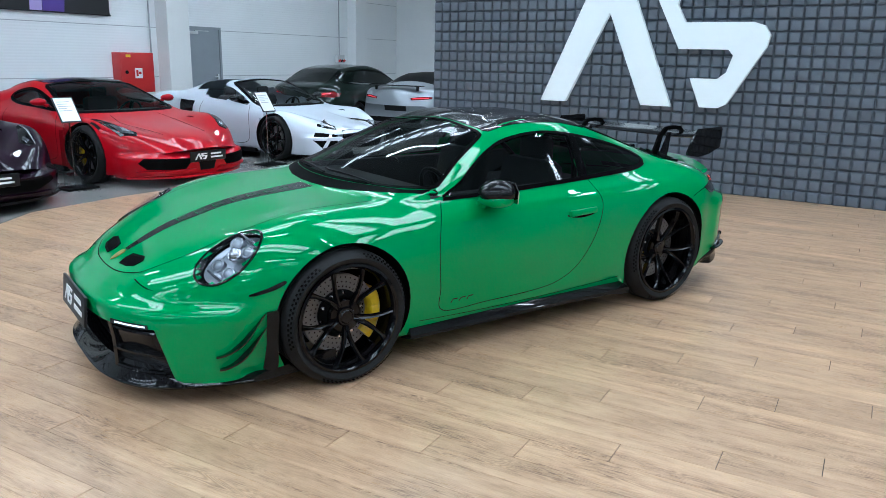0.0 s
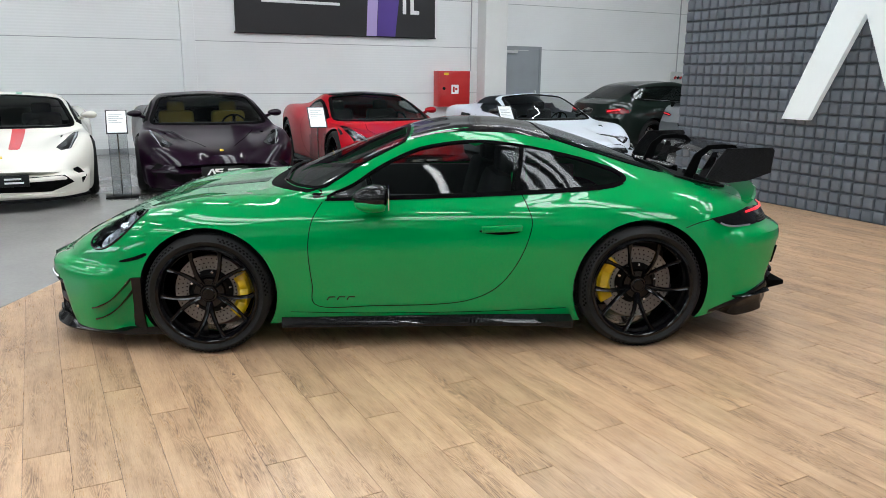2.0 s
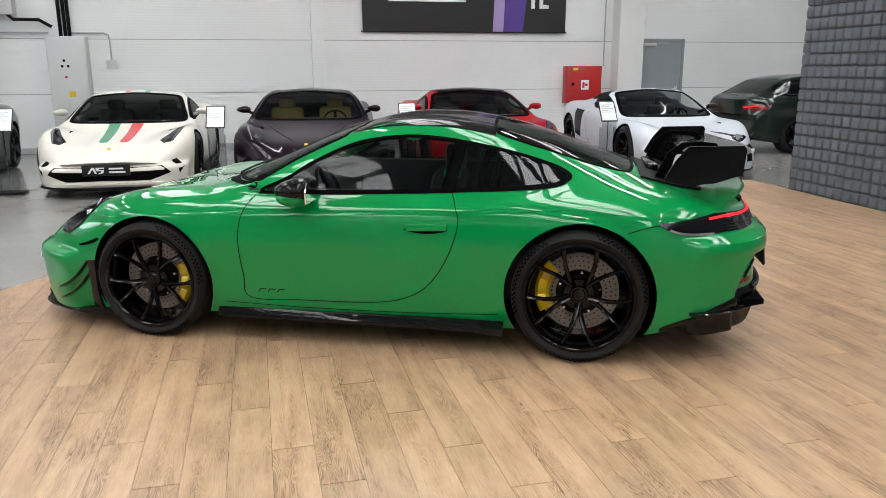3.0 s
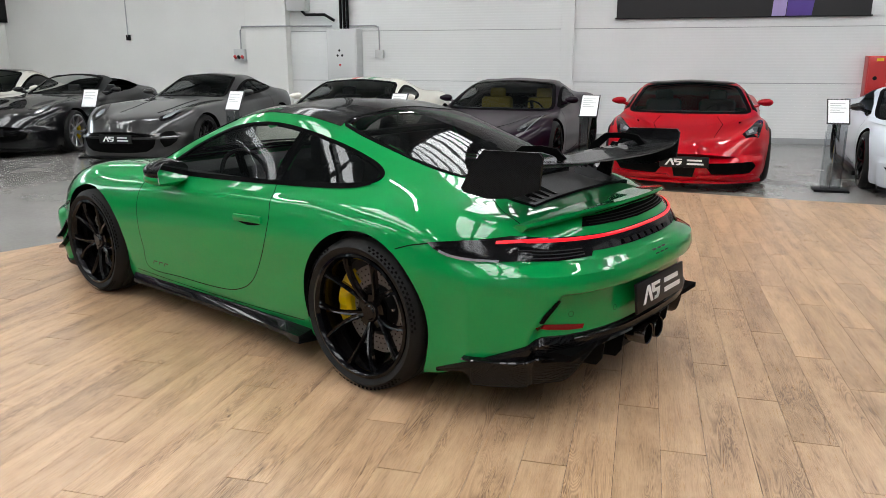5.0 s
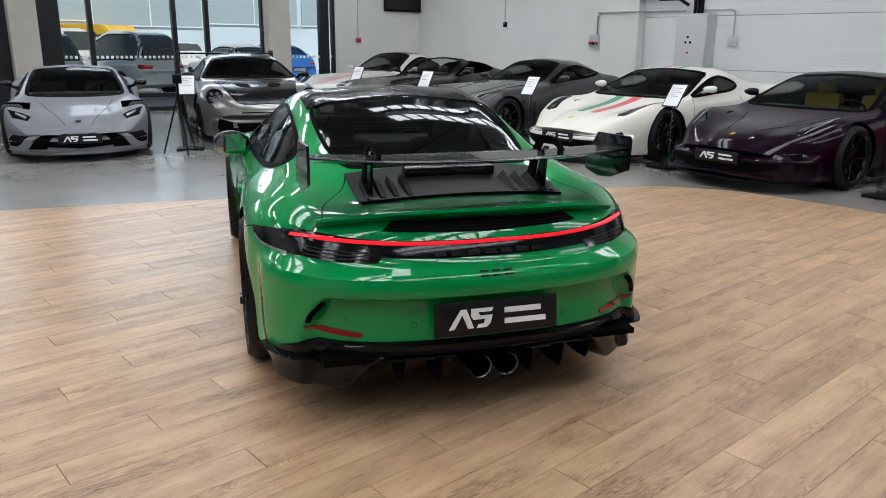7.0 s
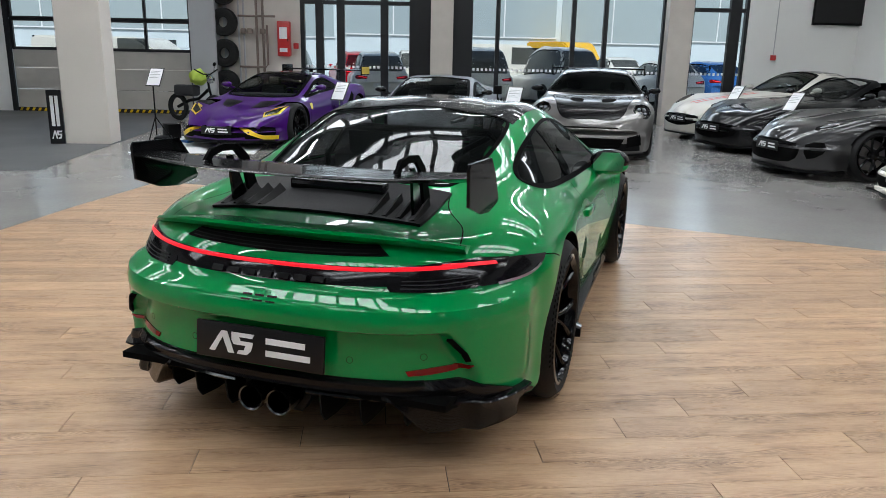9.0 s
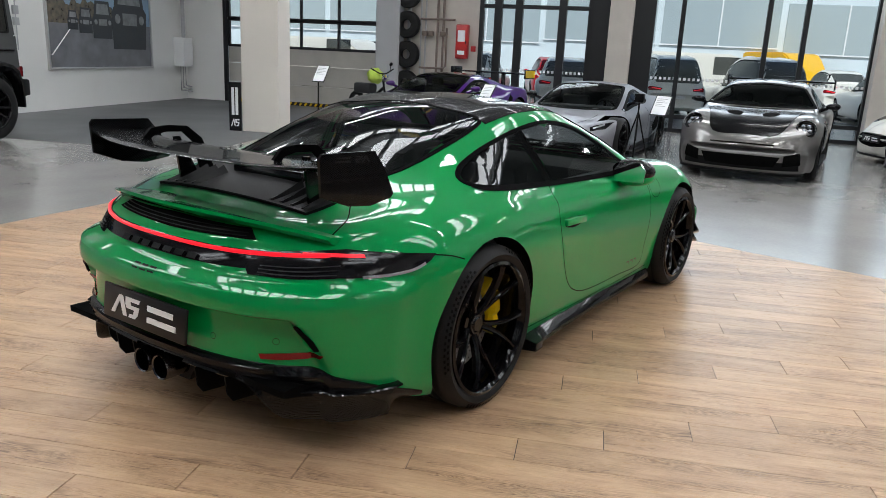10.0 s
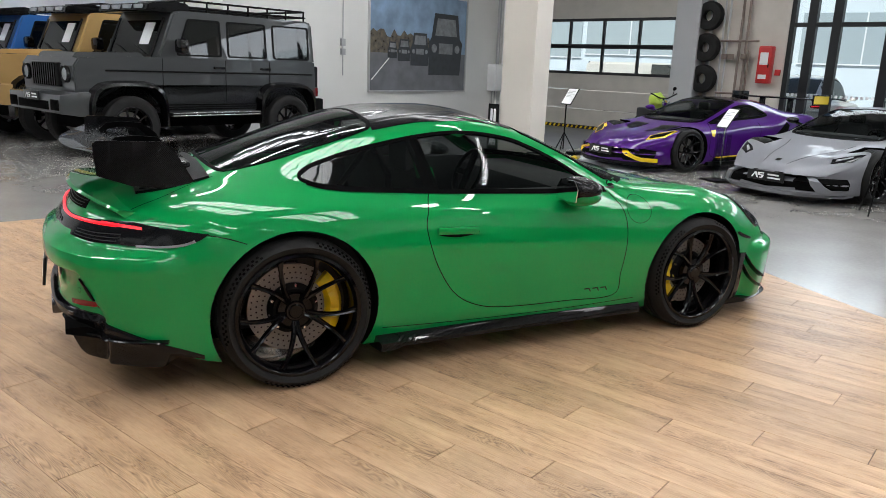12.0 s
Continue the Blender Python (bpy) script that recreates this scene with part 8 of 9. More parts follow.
bn = thing("banner", RM @ Matrix.Translation((1.35, BACK - .02, 2.27)), "large black banner with purple light streaks and white marks", "banner")
b = bmesh.new()
box(b, (0, -.05, 0), (4.34, 0, 2.0), bevel=.006)
part("sheet", b, BANNER, bn, smooth=False)
b = bmesh.new()
prism(b, [(2.72, .01), (2.95, .01), (3.05, 2.0), (2.82, 2.0)], .003, Matrix.Translation((0, -.0535, 0)))
part("lilac_streak", b, LILAC, bn, smooth=False)
b = bmesh.new()
prism(b, [(2.96, .01), (3.38, .01), (3.62, 2.0), (3.06, 2.0)], .003, Matrix.Translation((0, -.0535, 0)))
part("purple_streak", b, PURPLE, bn, smooth=False)
b = bmesh.new()
box(b, (.52, -.054, .585), (2.14, -.05, .640), bevel=.001)
part("mark", b, WHITE, bn, "white bar of lettering", smooth=False)
b = bmesh.new()
prism(b, [(3.56, .48), (3.64, .48), (3.64, .80), (3.74, .80), (3.74, .48), (3.95, .48), (3.95, .56), (3.82, .56), (3.82, .88), (3.56, .88)], .004, Matrix.Translation((0, -.054, 0)))
part("banner_sign", b, WHITE, bn, smooth=False)
b = bmesh.new()
tube(b, [(-.03, -.03, 0), (4.37, -.03, 0)], .014, 8)
part("bottom_rod", b, FRAME, bn)

hc = thing("hose_cabinet", RM @ Matrix.Translation((5.70, BACK, .80)), "red steel fire hose cabinet on the wall", "cabinet")
b = bmesh.new()
box(b, (0, -.24, 0), (.80, 0, .78), bevel=.008)
part("body", b, REDB, hc)
b = bmesh.new()
box(b, (.02, -.252, .02), (.78, -.24, .76), bevel=.004)
dr = part("door", b, REDB, hc)
b = bmesh.new()
box(b, (.32, -.256, .28), (.50, -.252, .48))
part("sign", b, WHITE, dr, "white hose sign", smooth=False)
b = bmesh.new()
box(b, (.35, -.258, .32), (.40, -.256, .44))
box(b, (.41, -.258, .36), (.47, -.256, .41))
part("sign_mark", b, REDB, dr, smooth=False)
b = bmesh.new()
box(b, (.13, -.256, .69), (.24, -.252, .74))
part("sticker", b, YELLOW, dr, smooth=False)
b = bmesh.new()
lathe(b, [(.001, .0), (.035, .0), (.035, .012), (.001, .012)], 16, "z", m=Matrix.Translation((.13, -.252, .40)) @ Matrix.Rotation(radians(90), 4, "X"))
part("lock", b, SATIN, dr)

gd2 = thing("door_2", RM @ Matrix.Translation((7.44, BACK, 0)), "plain grey steel door", "door", kind="structure")
b = bmesh.new()
box(b, (0, -.05, 0), (1.06, 0, 2.10), bevel=.004)
part("leaf", b, GREYD, gd2, smooth=False)
b = bmesh.new()
for lo, hi in (((-.06, -.07, 0), (0, 0, 2.16)), ((1.06, -.07, 0), (1.12, 0, 2.16)), ((0, -.07, 2.10), (1.06, 0, 2.16))):
    box(b, lo, hi, bevel=.004)
part("door_frame", b, GREYD, gd2, smooth=False)
b = bmesh.new()
box(b, (.10, -.11, 2.0), (.42, -.05, 2.06), bevel=.008)
box(b, (.3, -.13, 2.06), (.7, -.11, 2.075))
part("door_closer", b, PLASTIC, gd2)
b = bmesh.new()
box(b, (.94, -.10, 1.02), (.98, -.05, 1.14), bevel=.006)
tube(b, [(.96, -.10, 1.08), (.84, -.10, 1.08)], .01, 8)
part("door_handle", b, PLASTIC, gd2)

ec = thing("electric_cabinet", RM @ Matrix.Translation((-4.44, BACK, .25)), "tall light grey electric cabinet on the wall", "cabinet")
b = bmesh.new()
box(b, (0, -.34, 0), (.66, 0, 1.88), bevel=.008)
part("body", b, PLASTIC, ec)
b = bmesh.new()
box(b, (.02, -.356, .03), (.64, -.34, 1.85), bevel=.005)
dr = part("door", b, PLASTIC, ec)
for x, z, m_ in ((.28, 1.45, SATIN), (.24, 1.35, SATIN), (.34, 1.35, SATIN), (.29, 1.16, REDB)):
    b = bmesh.new()
    lathe(b, [(.001, .0), (.022, .0), (.026, -.006), (.026, -.02), (.001, -.02)], 16, "z", m=Matrix.Translation((x, -.36, z)) @ Matrix.Rotation(radians(90), 4, "X"))
    part("switch", b, m_, dr)
b = bmesh.new()
box(b, (.31, -.36, .80), (.42, -.356, .90))
part("sticker", b, YELLOW, dr, smooth=False)

for s in (0, .08, .15):
    b = bmesh.new()
    tube(b, [(-4.22 + s, BACK - .08, 2.13), (-4.22 + s, BACK - .08, TALL)], .032, 8)
    ob = part("power_cable", b, SATIN, None)
    ob.matrix_basis = RM
    tagged(ob, "black power cable rising from the electric cabinet", "cable", "cables over the electric cabinet")
for line, r in (([(-4.05, BACK - .04, 2.2), (-3.50, BACK - .04, 2.2), (-3.42, BACK - .04, 2.17), (-3.40, BACK - .04, 2.08), (-3.40, BACK - .04, 1.70)], .016),
                ([(-4.44, BACK - .04, 2.2), (-5.30, BACK - .04, 2.2), (-5.38, BACK - .26, 2.2), (-6.40, BACK - .26, 2.2), (-6.52, BACK - .04, 2.2), (-6.57, BACK - .04, 2.12), (-6.57, BACK - .04, 1.72)], .016),
                ([(6.62, BACK - .05, 1.58), (6.62, BACK - .05, TALL)], .016), ([(-9.37, BACK - .05, 2.02), (-9.37, BACK - .05, TALL)], .012), ([(12.95, BACK - .05, 1.55), (12.95, BACK - .05, TALL)], .016)):
    b = bmesh.new()
    tube(b, line, r, 8)
    ob = part("conduit", b, GREYP, None)
    ob.matrix_basis = RM
    tagged(ob, "grey conduit pipe along the wall", "conduit", "conduits on the walls")
b = bmesh.new()
tube(b, [(-5.05, BACK - .2, 2.52), (-4.95, BACK - .2, 2.42), (-4.55, BACK - .14, 2.42), (-4.35, BACK - .1, 2.3)], .03, 8)
ob = part("cable", b, SATIN, None)
ob.matrix_basis = RM
tagged(ob, "thick black cable from a wall box", "cable")


def wall_box(name, u, v, z, w, h, d, mat, label, category, holes=0, base=RM, face=-1):
    root = thing(name, base @ Matrix.Translation((u, v, z)), label, category)
    b = bmesh.new()
    box(b, (0, -d, 0), (w, 0, h), bevel=.008)
    part("housing", b, mat, root)
    for i in range(holes):
        b = bmesh.new()
        lathe(b, [(.001, .0), (.022, .0), (.03, -.03), (.03, .03), (.001, .03)], 14, "z", m=Matrix.Translation((w * (i + .5) / holes, -d - .02, h * .3)) @ Matrix.Rotation(radians(60), 4, "X"))
        part("socket", b, SATIN if i % 2 else REDB, root)
    return root


wall_box("wall_socket", -3.49, BACK, 1.55, .18, .16, .08, PLASTIC, "grey socket box on the wall", "socket", 0)
wall_box("socket_panel", -6.70, BACK - .02, 1.50, .26, .24, .12, PLASTIC, "grey socket panel with red and black plugs", "socket", 3)
wall_box("wall_fuse_box", -5.35, BACK, 2.50, .42, .45, .25, PLASTIC, "grey fuse box high on the wall", "box", 0)
wall_box("socket_panel", 12.80, BACK, 1.40, .3, .22, .12, PLASTIC, "grey socket panel with a green sign above", "socket", 3)
wall_box("pull_switch", -9.42, BACK, 1.94, .1, .12, .06, SATIN, "small black switch box at a conduit's end", "switch", 0)

tv = thing("television", FM @ Matrix.Translation((9.75, 0, 2.36)), "black flat television high on the wall", "television")
b = bmesh.new()
box(b, (0, -.09, 0), (1.65, -.03, .94), bevel=.006)
part("housing", b, SATIN, tv)
b = bmesh.new()
box(b, (.03, -.094, .05), (1.62, -.088, .91))
part("screen", b, BLACK, tv, smooth=False)
b = bmesh.new()
box(b, (.6, -.03, .3), (1.0, .0, .6))
part("bracket", b, FRAME, tv)
b = bmesh.new()
box(b, (12.0 - 3.1, -.06, 1.54), (12.0 - 2.98, 0, 1.66), bevel=.01)
ob = part("fire_alarm", b, REDB, None)
ob.matrix_basis = FM
tagged(ob, "small red fire alarm button on the wall", "alarm")
b = bmesh.new()
tube(b, [(8.96, -.02, 1.66), (8.96, -.02, TALL)], .01, 6)
ob = part("alarm_conduit", b, GREYP, None)
ob.matrix_basis = FM
tagged(ob, "thin conduit above the fire alarm", "conduit")

# poster
pst = thing("poster", RM @ Matrix.Translation((-13.06, SOUTH, .86)) , "large framed poster of dark off-roaders on a road", "poster")
PSKY = material("poster_sky", (0.22, 0.32, 0.45), rough=0.5, stain=0.35, stain_scale=1.8)
PROAD = material("poster_road", (0.16, 0.165, 0.18), rough=0.5, stain=0.2, stain_scale=3)
PTREE = material("poster_trees", (0.12, 0.10, 0.075), rough=0.5, stain=0.6, stain_scale=9)
PCAR = material("poster_car", (0.035, 0.04, 0.047), rough=0.5, stain=0.4, stain_scale=8)
PGREY = material("poster_grey", (0.2, 0.21, 0.22), rough=0.5, stain=0.3, stain_scale=8)
ALU = material("aluminium_frame", (0.6, 0.6, 0.6), rough=0.35, metal=0.8)
PWID, PHGT = 3.66, 2.35


def flat(name, outline, mat, y, parent):
    b = bmesh.new()
    prism(b, [(PWID - x, z) for x, z in outline], -.002, Matrix.Translation((0, y, 0)))
    return part(name, b, mat, parent, smooth=False)


flat("sheet", [(0, 0), (PWID, 0), (PWID, PHGT), (0, PHGT)], PSKY, .02, pst)
flat("road", [(0, 0), (PWID, 0), (PWID, .95), (0, .95)], PROAD, .024, pst)
rg = random.Random(3)
tree_line = [(0, .9)] + [(i * .12, 1.15 + .35 * rg.random() * (1 - i / 22) + .12) for i in range(19)] + [(2.2, .9)]
flat("tree_line", tree_line, PTREE, .028, pst)
flat("lane", [(.05, .25), (.10, .25), (.85, .92), (.82, .92)], WHITE, .032, pst)
for x0, z0, k in ((.62, .78, .34), (.98, .72, .46), (1.45, .62, .70), (2.15, .40, 1.35)):
    flat("car_shape", [(x0, z0), (x0 + .95 * k, z0), (x0 + 1.0 * k, z0 + .62 * k), (x0 + .92 * k, z0 + .70 * k), (x0 + .84 * k, z0 + 1.15 * k), (x0 + .14 * k, z0 + 1.15 * k), (x0 + .06 * k, z0 + .70 * k), (x0 - .02 * k, z0 + .60 * k)], PCAR, .036 + k * .004, pst)
    flat("car_screen", [(x0 + .16 * k, z0 + .74 * k), (x0 + .82 * k, z0 + .74 * k), (x0 + .76 * k, z0 + 1.06 * k), (x0 + .22 * k, z0 + 1.06 * k)], PGREY, .042 + k * .004, pst)
    for s in (.14, .84):
        flat("car_lamp", [(x0 + s * k + .08 * k * math.cos(t * math.pi / 5), z0 + .5 * k + .08 * k * math.sin(t * math.pi / 5)) for t in range(10)], PGREY, .042 + k * .004, pst)
    flat("car_grille", [(x0 + .28 * k, z0 + .40 * k), (x0 + .70 * k, z0 + .40 * k), (x0 + .70 * k, z0 + .60 * k), (x0 + .28 * k, z0 + .60 * k)], PGREY, .042 + k * .004, pst)
b = bmesh.new()
for lo, hi in (((-.04, -0, -.04), (0, .06, PHGT + .04)), ((PWID, 0, -.04), (PWID + .04, .06, PHGT + .04)), ((0, 0, -.04), (PWID, .06, 0)), ((0, 0, PHGT), (PWID, .06, PHGT + .04))):
    box(b, lo, hi, bevel=.004)
part("frame", b, ALU, pst, "aluminium frame")
b = bmesh.new()
tube(b, [(-8.55, SOUTH + .03, 1.2), (-8.55, SOUTH + .03, TALL)], .012, 6)
box(b, (-8.61, SOUTH, 1.86), (-8.49, SOUTH + .06, 2.02), bevel=.006)
box(b, (-8.61, SOUTH, 1.66), (-8.49, SOUTH + .06, 1.80), bevel=.006)
ob = part("switch_conduit", b, GREYP, None)
ob.matrix_basis = RM
tagged(ob, "switches on a thin conduit", "conduit")
# boiler and its pipes
bo = thing("wall_boiler", RM @ Matrix.Translation((-14.62, SOUTH, .86)), "white boiler box with grey pipes below", "boiler")
b = bmesh.new()
box(b, (0, 0, 0), (.46, .30, .74), bevel=.02)
part("housing", b, METALW, bo)
b = bmesh.new()
for k in range(3):
    tube(b, [(.1 + .12 * k, .12, 0), (.1 + .12 * k, .12, -.5 - .06 * k), (-.2, .12, -.55 - .06 * k)], .018, 8)
tube(b, [(.2, .15, .74), (.2, .15, 3.5)], .05, 10)
part("pipe", b, GREYP, bo)

# extinguisher cabinet, pipes and wheels by the glass entrance
ex = thing("extinguisher_cabinet", FM @ Matrix.Translation((-2.56, 0, 1.40)), "narrow red extinguisher cabinet with white labels on the wall", "cabinet")
b = bmesh.new()
box(b, (-.15, -.20, 0), (.15, -.002, .80), bevel=.03)
part("body", b, REDB, ex)
b = bmesh.new()
box(b, (-.135, -.212, .03), (.135, -.198, .77), bevel=.01)
door = part("door", b, REDB, ex)
for z0, z1 in ((.40, .66), (.10, .19)):
    b = bmesh.new()
    box(b, (-.09, -.2155, z0), (.09, -.2125, z1))
    part("paper_label", b, PAPER, door, smooth=False)
b = bmesh.new()
box(b, (.10, -.235, .34), (.12, -.21, .42), bevel=.004)
part("handle", b, SATIN, door)
al = thing("alarm_button", FM @ Matrix.Translation((-2.30, 0, 1.58)), "small red alarm button on the wall", "alarm")
b = bmesh.new()
box(b, (-.06, -.06, 0), (.06, -.002, .13), bevel=.012)
part("housing", b, REDB, al)
for x, zz in ((-3.05, 1), (-3.2, 1), (-3.5, 1), (-3.62, 1)):
    b = bmesh.new()
    tube(b, [(x, -.10, .25), (x, -.10, 3.8)], .03 if x > -3.3 else .022, 8)
    ob = part("pipe", b, COPPER if x > -3.3 else GREYP, None)
    ob.matrix_basis = FM
    tagged(ob, "upright heating pipe on the wall", "pipe", "heating pipes")
b = bmesh.new()
tube(b, [(-3.62, -.14, 2.3), (-2.75, -.14, 2.3)], .025, 8)
tube(b, [(-3.62, -.14, 1.15), (-3.0, -.14, 1.15), (-2.95, -.14, 1.2), (-2.95, -.14, 2.1)], .025, 8)
for x in (-3.05, -3.35, -3.5):
    box(b, (x - .06, -.2, 1.9), (x + .06, -.08, 2.02), bevel=.02)
ob = part("pipe_manifold", b, COPPER, None)
ob.matrix_basis = FM
tagged(ob, "brown heating pipes with valves", "pipe")
rack = thing("tyre_rack", FM, "four black tyres hung above each other on the wall", "tyre rack")
b = bmesh.new()
box(b, (-3.99, -.06, .3), (-3.91, 0, 3.4), bevel=.005)
part("rail", b, GREYP, rack)
for z in (.75, 1.45, 2.15, 2.85):
    b = bmesh.new()
    lathe(b, [(.12, -.10), (.20, -.12), (.30, -.10), (.32, -.04), (.32, .06), (.2, .08), (.12, .06)], 32, "y", m=Matrix.Translation((-3.95, -.18, z)))
    part("tyre", b, RUBBER, rack)

# lit letters on the padded wall
sg = thing("wall_sign", PM, "large white lit sign of two angular strokes", "sign")
for nm, o in (("left_stroke", [(1.70, 1.06), (1.33, 1.06), (.77, 2.22), (.27, 1.06), (-.12, 1.06), (.60, 2.78), (.94, 2.78)]),
              ("right_stroke", [(.36, 2.78), (-1.50, 2.78), (-1.40, 2.42), (-.12, 2.40), (-.10, 2.30), (-.22, 2.09), (-1.02, 2.09), (-1.15, 2.05), (-1.22, 1.94), (-1.19, 1.80), (-.80, 1.12), (-.70, 1.07), (-.48, 1.07), (-.33, 1.42), (-.66, 1.42), (-.76, 1.50), (-.82, 1.70), (-.76, 1.77), (-.16, 1.77)])):
    b = bmesh.new()
    prism(b, o, .07, Matrix.Translation((0, .03, 0)))
    part(nm, b, LITE, sg, smooth=False)


# ---------------------------------------------------------------- stands
def info_stand(x, y, yaw, tall=.80, tripod=False):
    root = thing("info_stand", pose(x, y, -.006, 0, 0, yaw), "slim acrylic stand with a tilted white price card" if not tripod else "black tripod stand with a tilted white card", "stand", "price card stands")
    b = bmesh.new()
    if tripod:
        for k in range(3):
            t = k * 2.094 + .5
            b = bmesh.new()
            tube(b, [(0, 0, .45), (.28 * math.cos(t), .28 * math.sin(t), .01)], .010, 6)
            part("leg", b, SATIN, root)
        b = bmesh.new()
        tube(b, [(0, 0, .15), (0, 0, tall)], .012, 8)
        part("pole", b, SATIN, root)
    else:
        box(b, (-.19, -.15, 0), (.19, .15, .025), bevel=.006)
        part("base_plate", b, SATIN, root)
        b = bmesh.new()
        box(b, (-.11, -.01, .02), (.11, .0, tall), bevel=.002)
        box(b, (-.11, .02, .02), (-.102, .10, tall - .1))
        box(b, (.102, .02, .02), (.11, .10, tall - .1))
        p = part("acrylic_panel", b, ACRYL, root, smooth=False)
        p.visible_shadow = False
        b = bmesh.new()
        tube(b, [(0, .05, .02), (0, .05, tall)], .008, 8)
        part("rod", b, CHROME, root)
    m = Matrix.Translation((0, 0, tall)) @ Matrix.Rotation(radians(-35), 4, "X")
    b = bmesh.new()
    box(b, (-.125, -.012, -.02), (.125, .0, .32), m, bevel=.003)
    card = part("card_frame", b, FRAME, root)
    b = bmesh.new()
    box(b, (-.11, -.0145, -.005), (.11, -.012, .305), m)
    pp = part("price_card", b, PAPER, card, smooth=False)
    b = bmesh.new()
    for k, w in enumerate((.16, .12, .17, .10, .15)):
        box(b, (-.09, -.0162, .25 - .03 * k), (-.09 + w, -.0146, .258 - .03 * k), m)
    part("print", b, GREYP, card, smooth=False)
    return root


info_stand(-3.55, 4.62, 18)
info_stand(-5.97, 3.68, 25)
info_stand(-1.20, 5.78, 18)
info_stand(1.62, 6.60, 20)
info_stand(-8.33, 2.69, 40)
info_stand(-6.50, -4.05, 82)
info_stand(-6.86, -1.30, 86)
info_stand(-5.75, -6.95, 100, .95, True)
tr_ = thing("camera_tripod", pose(-6.35, -1.40, -.006), "slim black tripod with a small clamp", "tripod")
for k in range(3):
    t = k * 2.094 + .3
    b = bmesh.new()
    tube(b, [(0, 0, .85), (.26 * math.cos(t), .26 * math.sin(t), .01)], .011, 6)
    part("leg", b, SATIN, tr_)
b = bmesh.new()
tube(b, [(0, 0, .45), (0, 0, 1.0)], .012, 8)
part("pole", b, SATIN, tr_)
b = bmesh.new()
box(b, (-.04, -.06, .98), (.04, .06, 1.10), bevel=.01)
part("clamp", b, SATIN, tr_)
info_stand(-10.9, 1.95, 45)

# clutter before the purple car
slab("floor_mat", (-9.3, -4.15, -.005), (-7.0, -2.3, .004), METALW, RM, "white floor sheet beside the purple car", "mat", kind="thing")
bp_ = thing("sign_board", uvpose(-8.05, -5.55, 0, 96), "narrow black board with white marks leaning on the column", "board")
b = bmesh.new()
box(b, (-.11, -.02, 0), (.11, .01, .85), bevel=.004)
part("board", b, PLATE, bp_, smooth=False)
b = bmesh.new()
chevron(b, .16, .13, Matrix.Translation((-.08, -.0225, .08)))
part("mark", b, WHITE, bp_, smooth=False)
for x0 in (-.06, .01):
    b = bmesh.new()
    box(b, (x0, -.0225, .28), (x0 + .05, -.02, .76))
    part("mark", b, WHITE, bp_, smooth=False)
for i, (u, v, w, d, h, mt, nm, lb) in enumerate(((-8.6, -4.05, .35, .22, .07, SATIN, "tool_box", "flat black tool box on the floor sheet"), (-8.1, -3.75, .25, .12, .05, YELLOW, "tool_box", "yellow tool case on the floor sheet"), (-9.0, -4.0, .3, .22, .25, SATIN, "tool_box", "black box on the floor sheet"), (-8.35, -3.6, .2, .14, .04, P_BLUE, "cloth", "blue folded cloth on the floor sheet"), (-8.75, -3.5, .16, .16, .05, GREYP, "cloth", "grey folded cloth on the floor sheet"))):
    b = bmesh.new()
    box(b, (-w / 2, -d / 2, 0), (w / 2, d / 2, h), bevel=.012)
    ob = part(nm, b, mt, None)
    ob.matrix_basis = uvpose(u, v, .004, 17 * i)
    tagged(ob, lb, "tool box" if nm == "tool_box" else "cloth")

# moped by the garage door
mo = thing("moped", uvpose(-12.3, -4.3, -.006, 235), "small black moped with a yellow-green bag", "moped")
for x in (-.55, .55):
    b = bmesh.new()
    lathe(b, [(.20, -.03), (.28, -.04), (.30, 0), (.28, .04), (.20, .03)], 32, "y", m=Matrix.Translation((x, 0, .30)))
    part("wheel", b, RUBBER, mo)
b = bmesh.new()
tube(b, [(-.55, 0, .30), (-.42, 0, .75), (-.38, 0, 1.0)], .025, 8)
tube(b, [(-.40, 0, .7), (-.1, 0, .5), (.2, 0, .45), (.55, 0, .30)], .035, 8)
tube(b, [(-.36, -.32, 1.12), (-.38, -.1, 1.02), (-.38, .1, 1.02), (-.36, .32, 1.12)], .014, 8)
tube(b, [(-.36, -.22, 1.08), (-.34, -.26, 1.20)], .008, 6)
part("frame", b, SATIN, mo)
b = bmesh.new()
box(b, (-.05, -.12, .55), (.55, .12, .78), bevel=.05)
part("seat", b, SEAT, mo)
b = bmesh.new()
lathe(b, [(.001, -.05), (.07, -.05), (.09, 0), (.08, .05), (.001, .06)], 20, "z", m=Matrix.Translation((-.47, 0, .92)) @ Matrix.Rotation(radians(-90), 4, "Y"))
part("headlight", b, CHROME, mo)
b = bmesh.new()
for v in bmesh.ops.create_icosphere(b, subdivisions=3, radius=1)["verts"]:
    n3 = noise.noise(v.co * 2.3) * .25 + 1
    v.co = Vector((-.12 + .20 * v.co.x * n3, .17 * v.co.y * n3, .95 + .17 * v.co.z * n3))
part("bag", b, material("lime_bag", (0.45, 0.6, 0.08), rough=0.6, bump=.3), mo, "lime yellow bag")
b = bmesh.new()
lathe(b, [(.001, 0), (.04, .0), (.045, .012), (.001, .014)], 16, "z", m=Matrix.Translation((-.34, -.27, 1.22)) @ Matrix.Rotation(radians(70), 4, "Y"))
part("mirror", b, SATIN, mo)

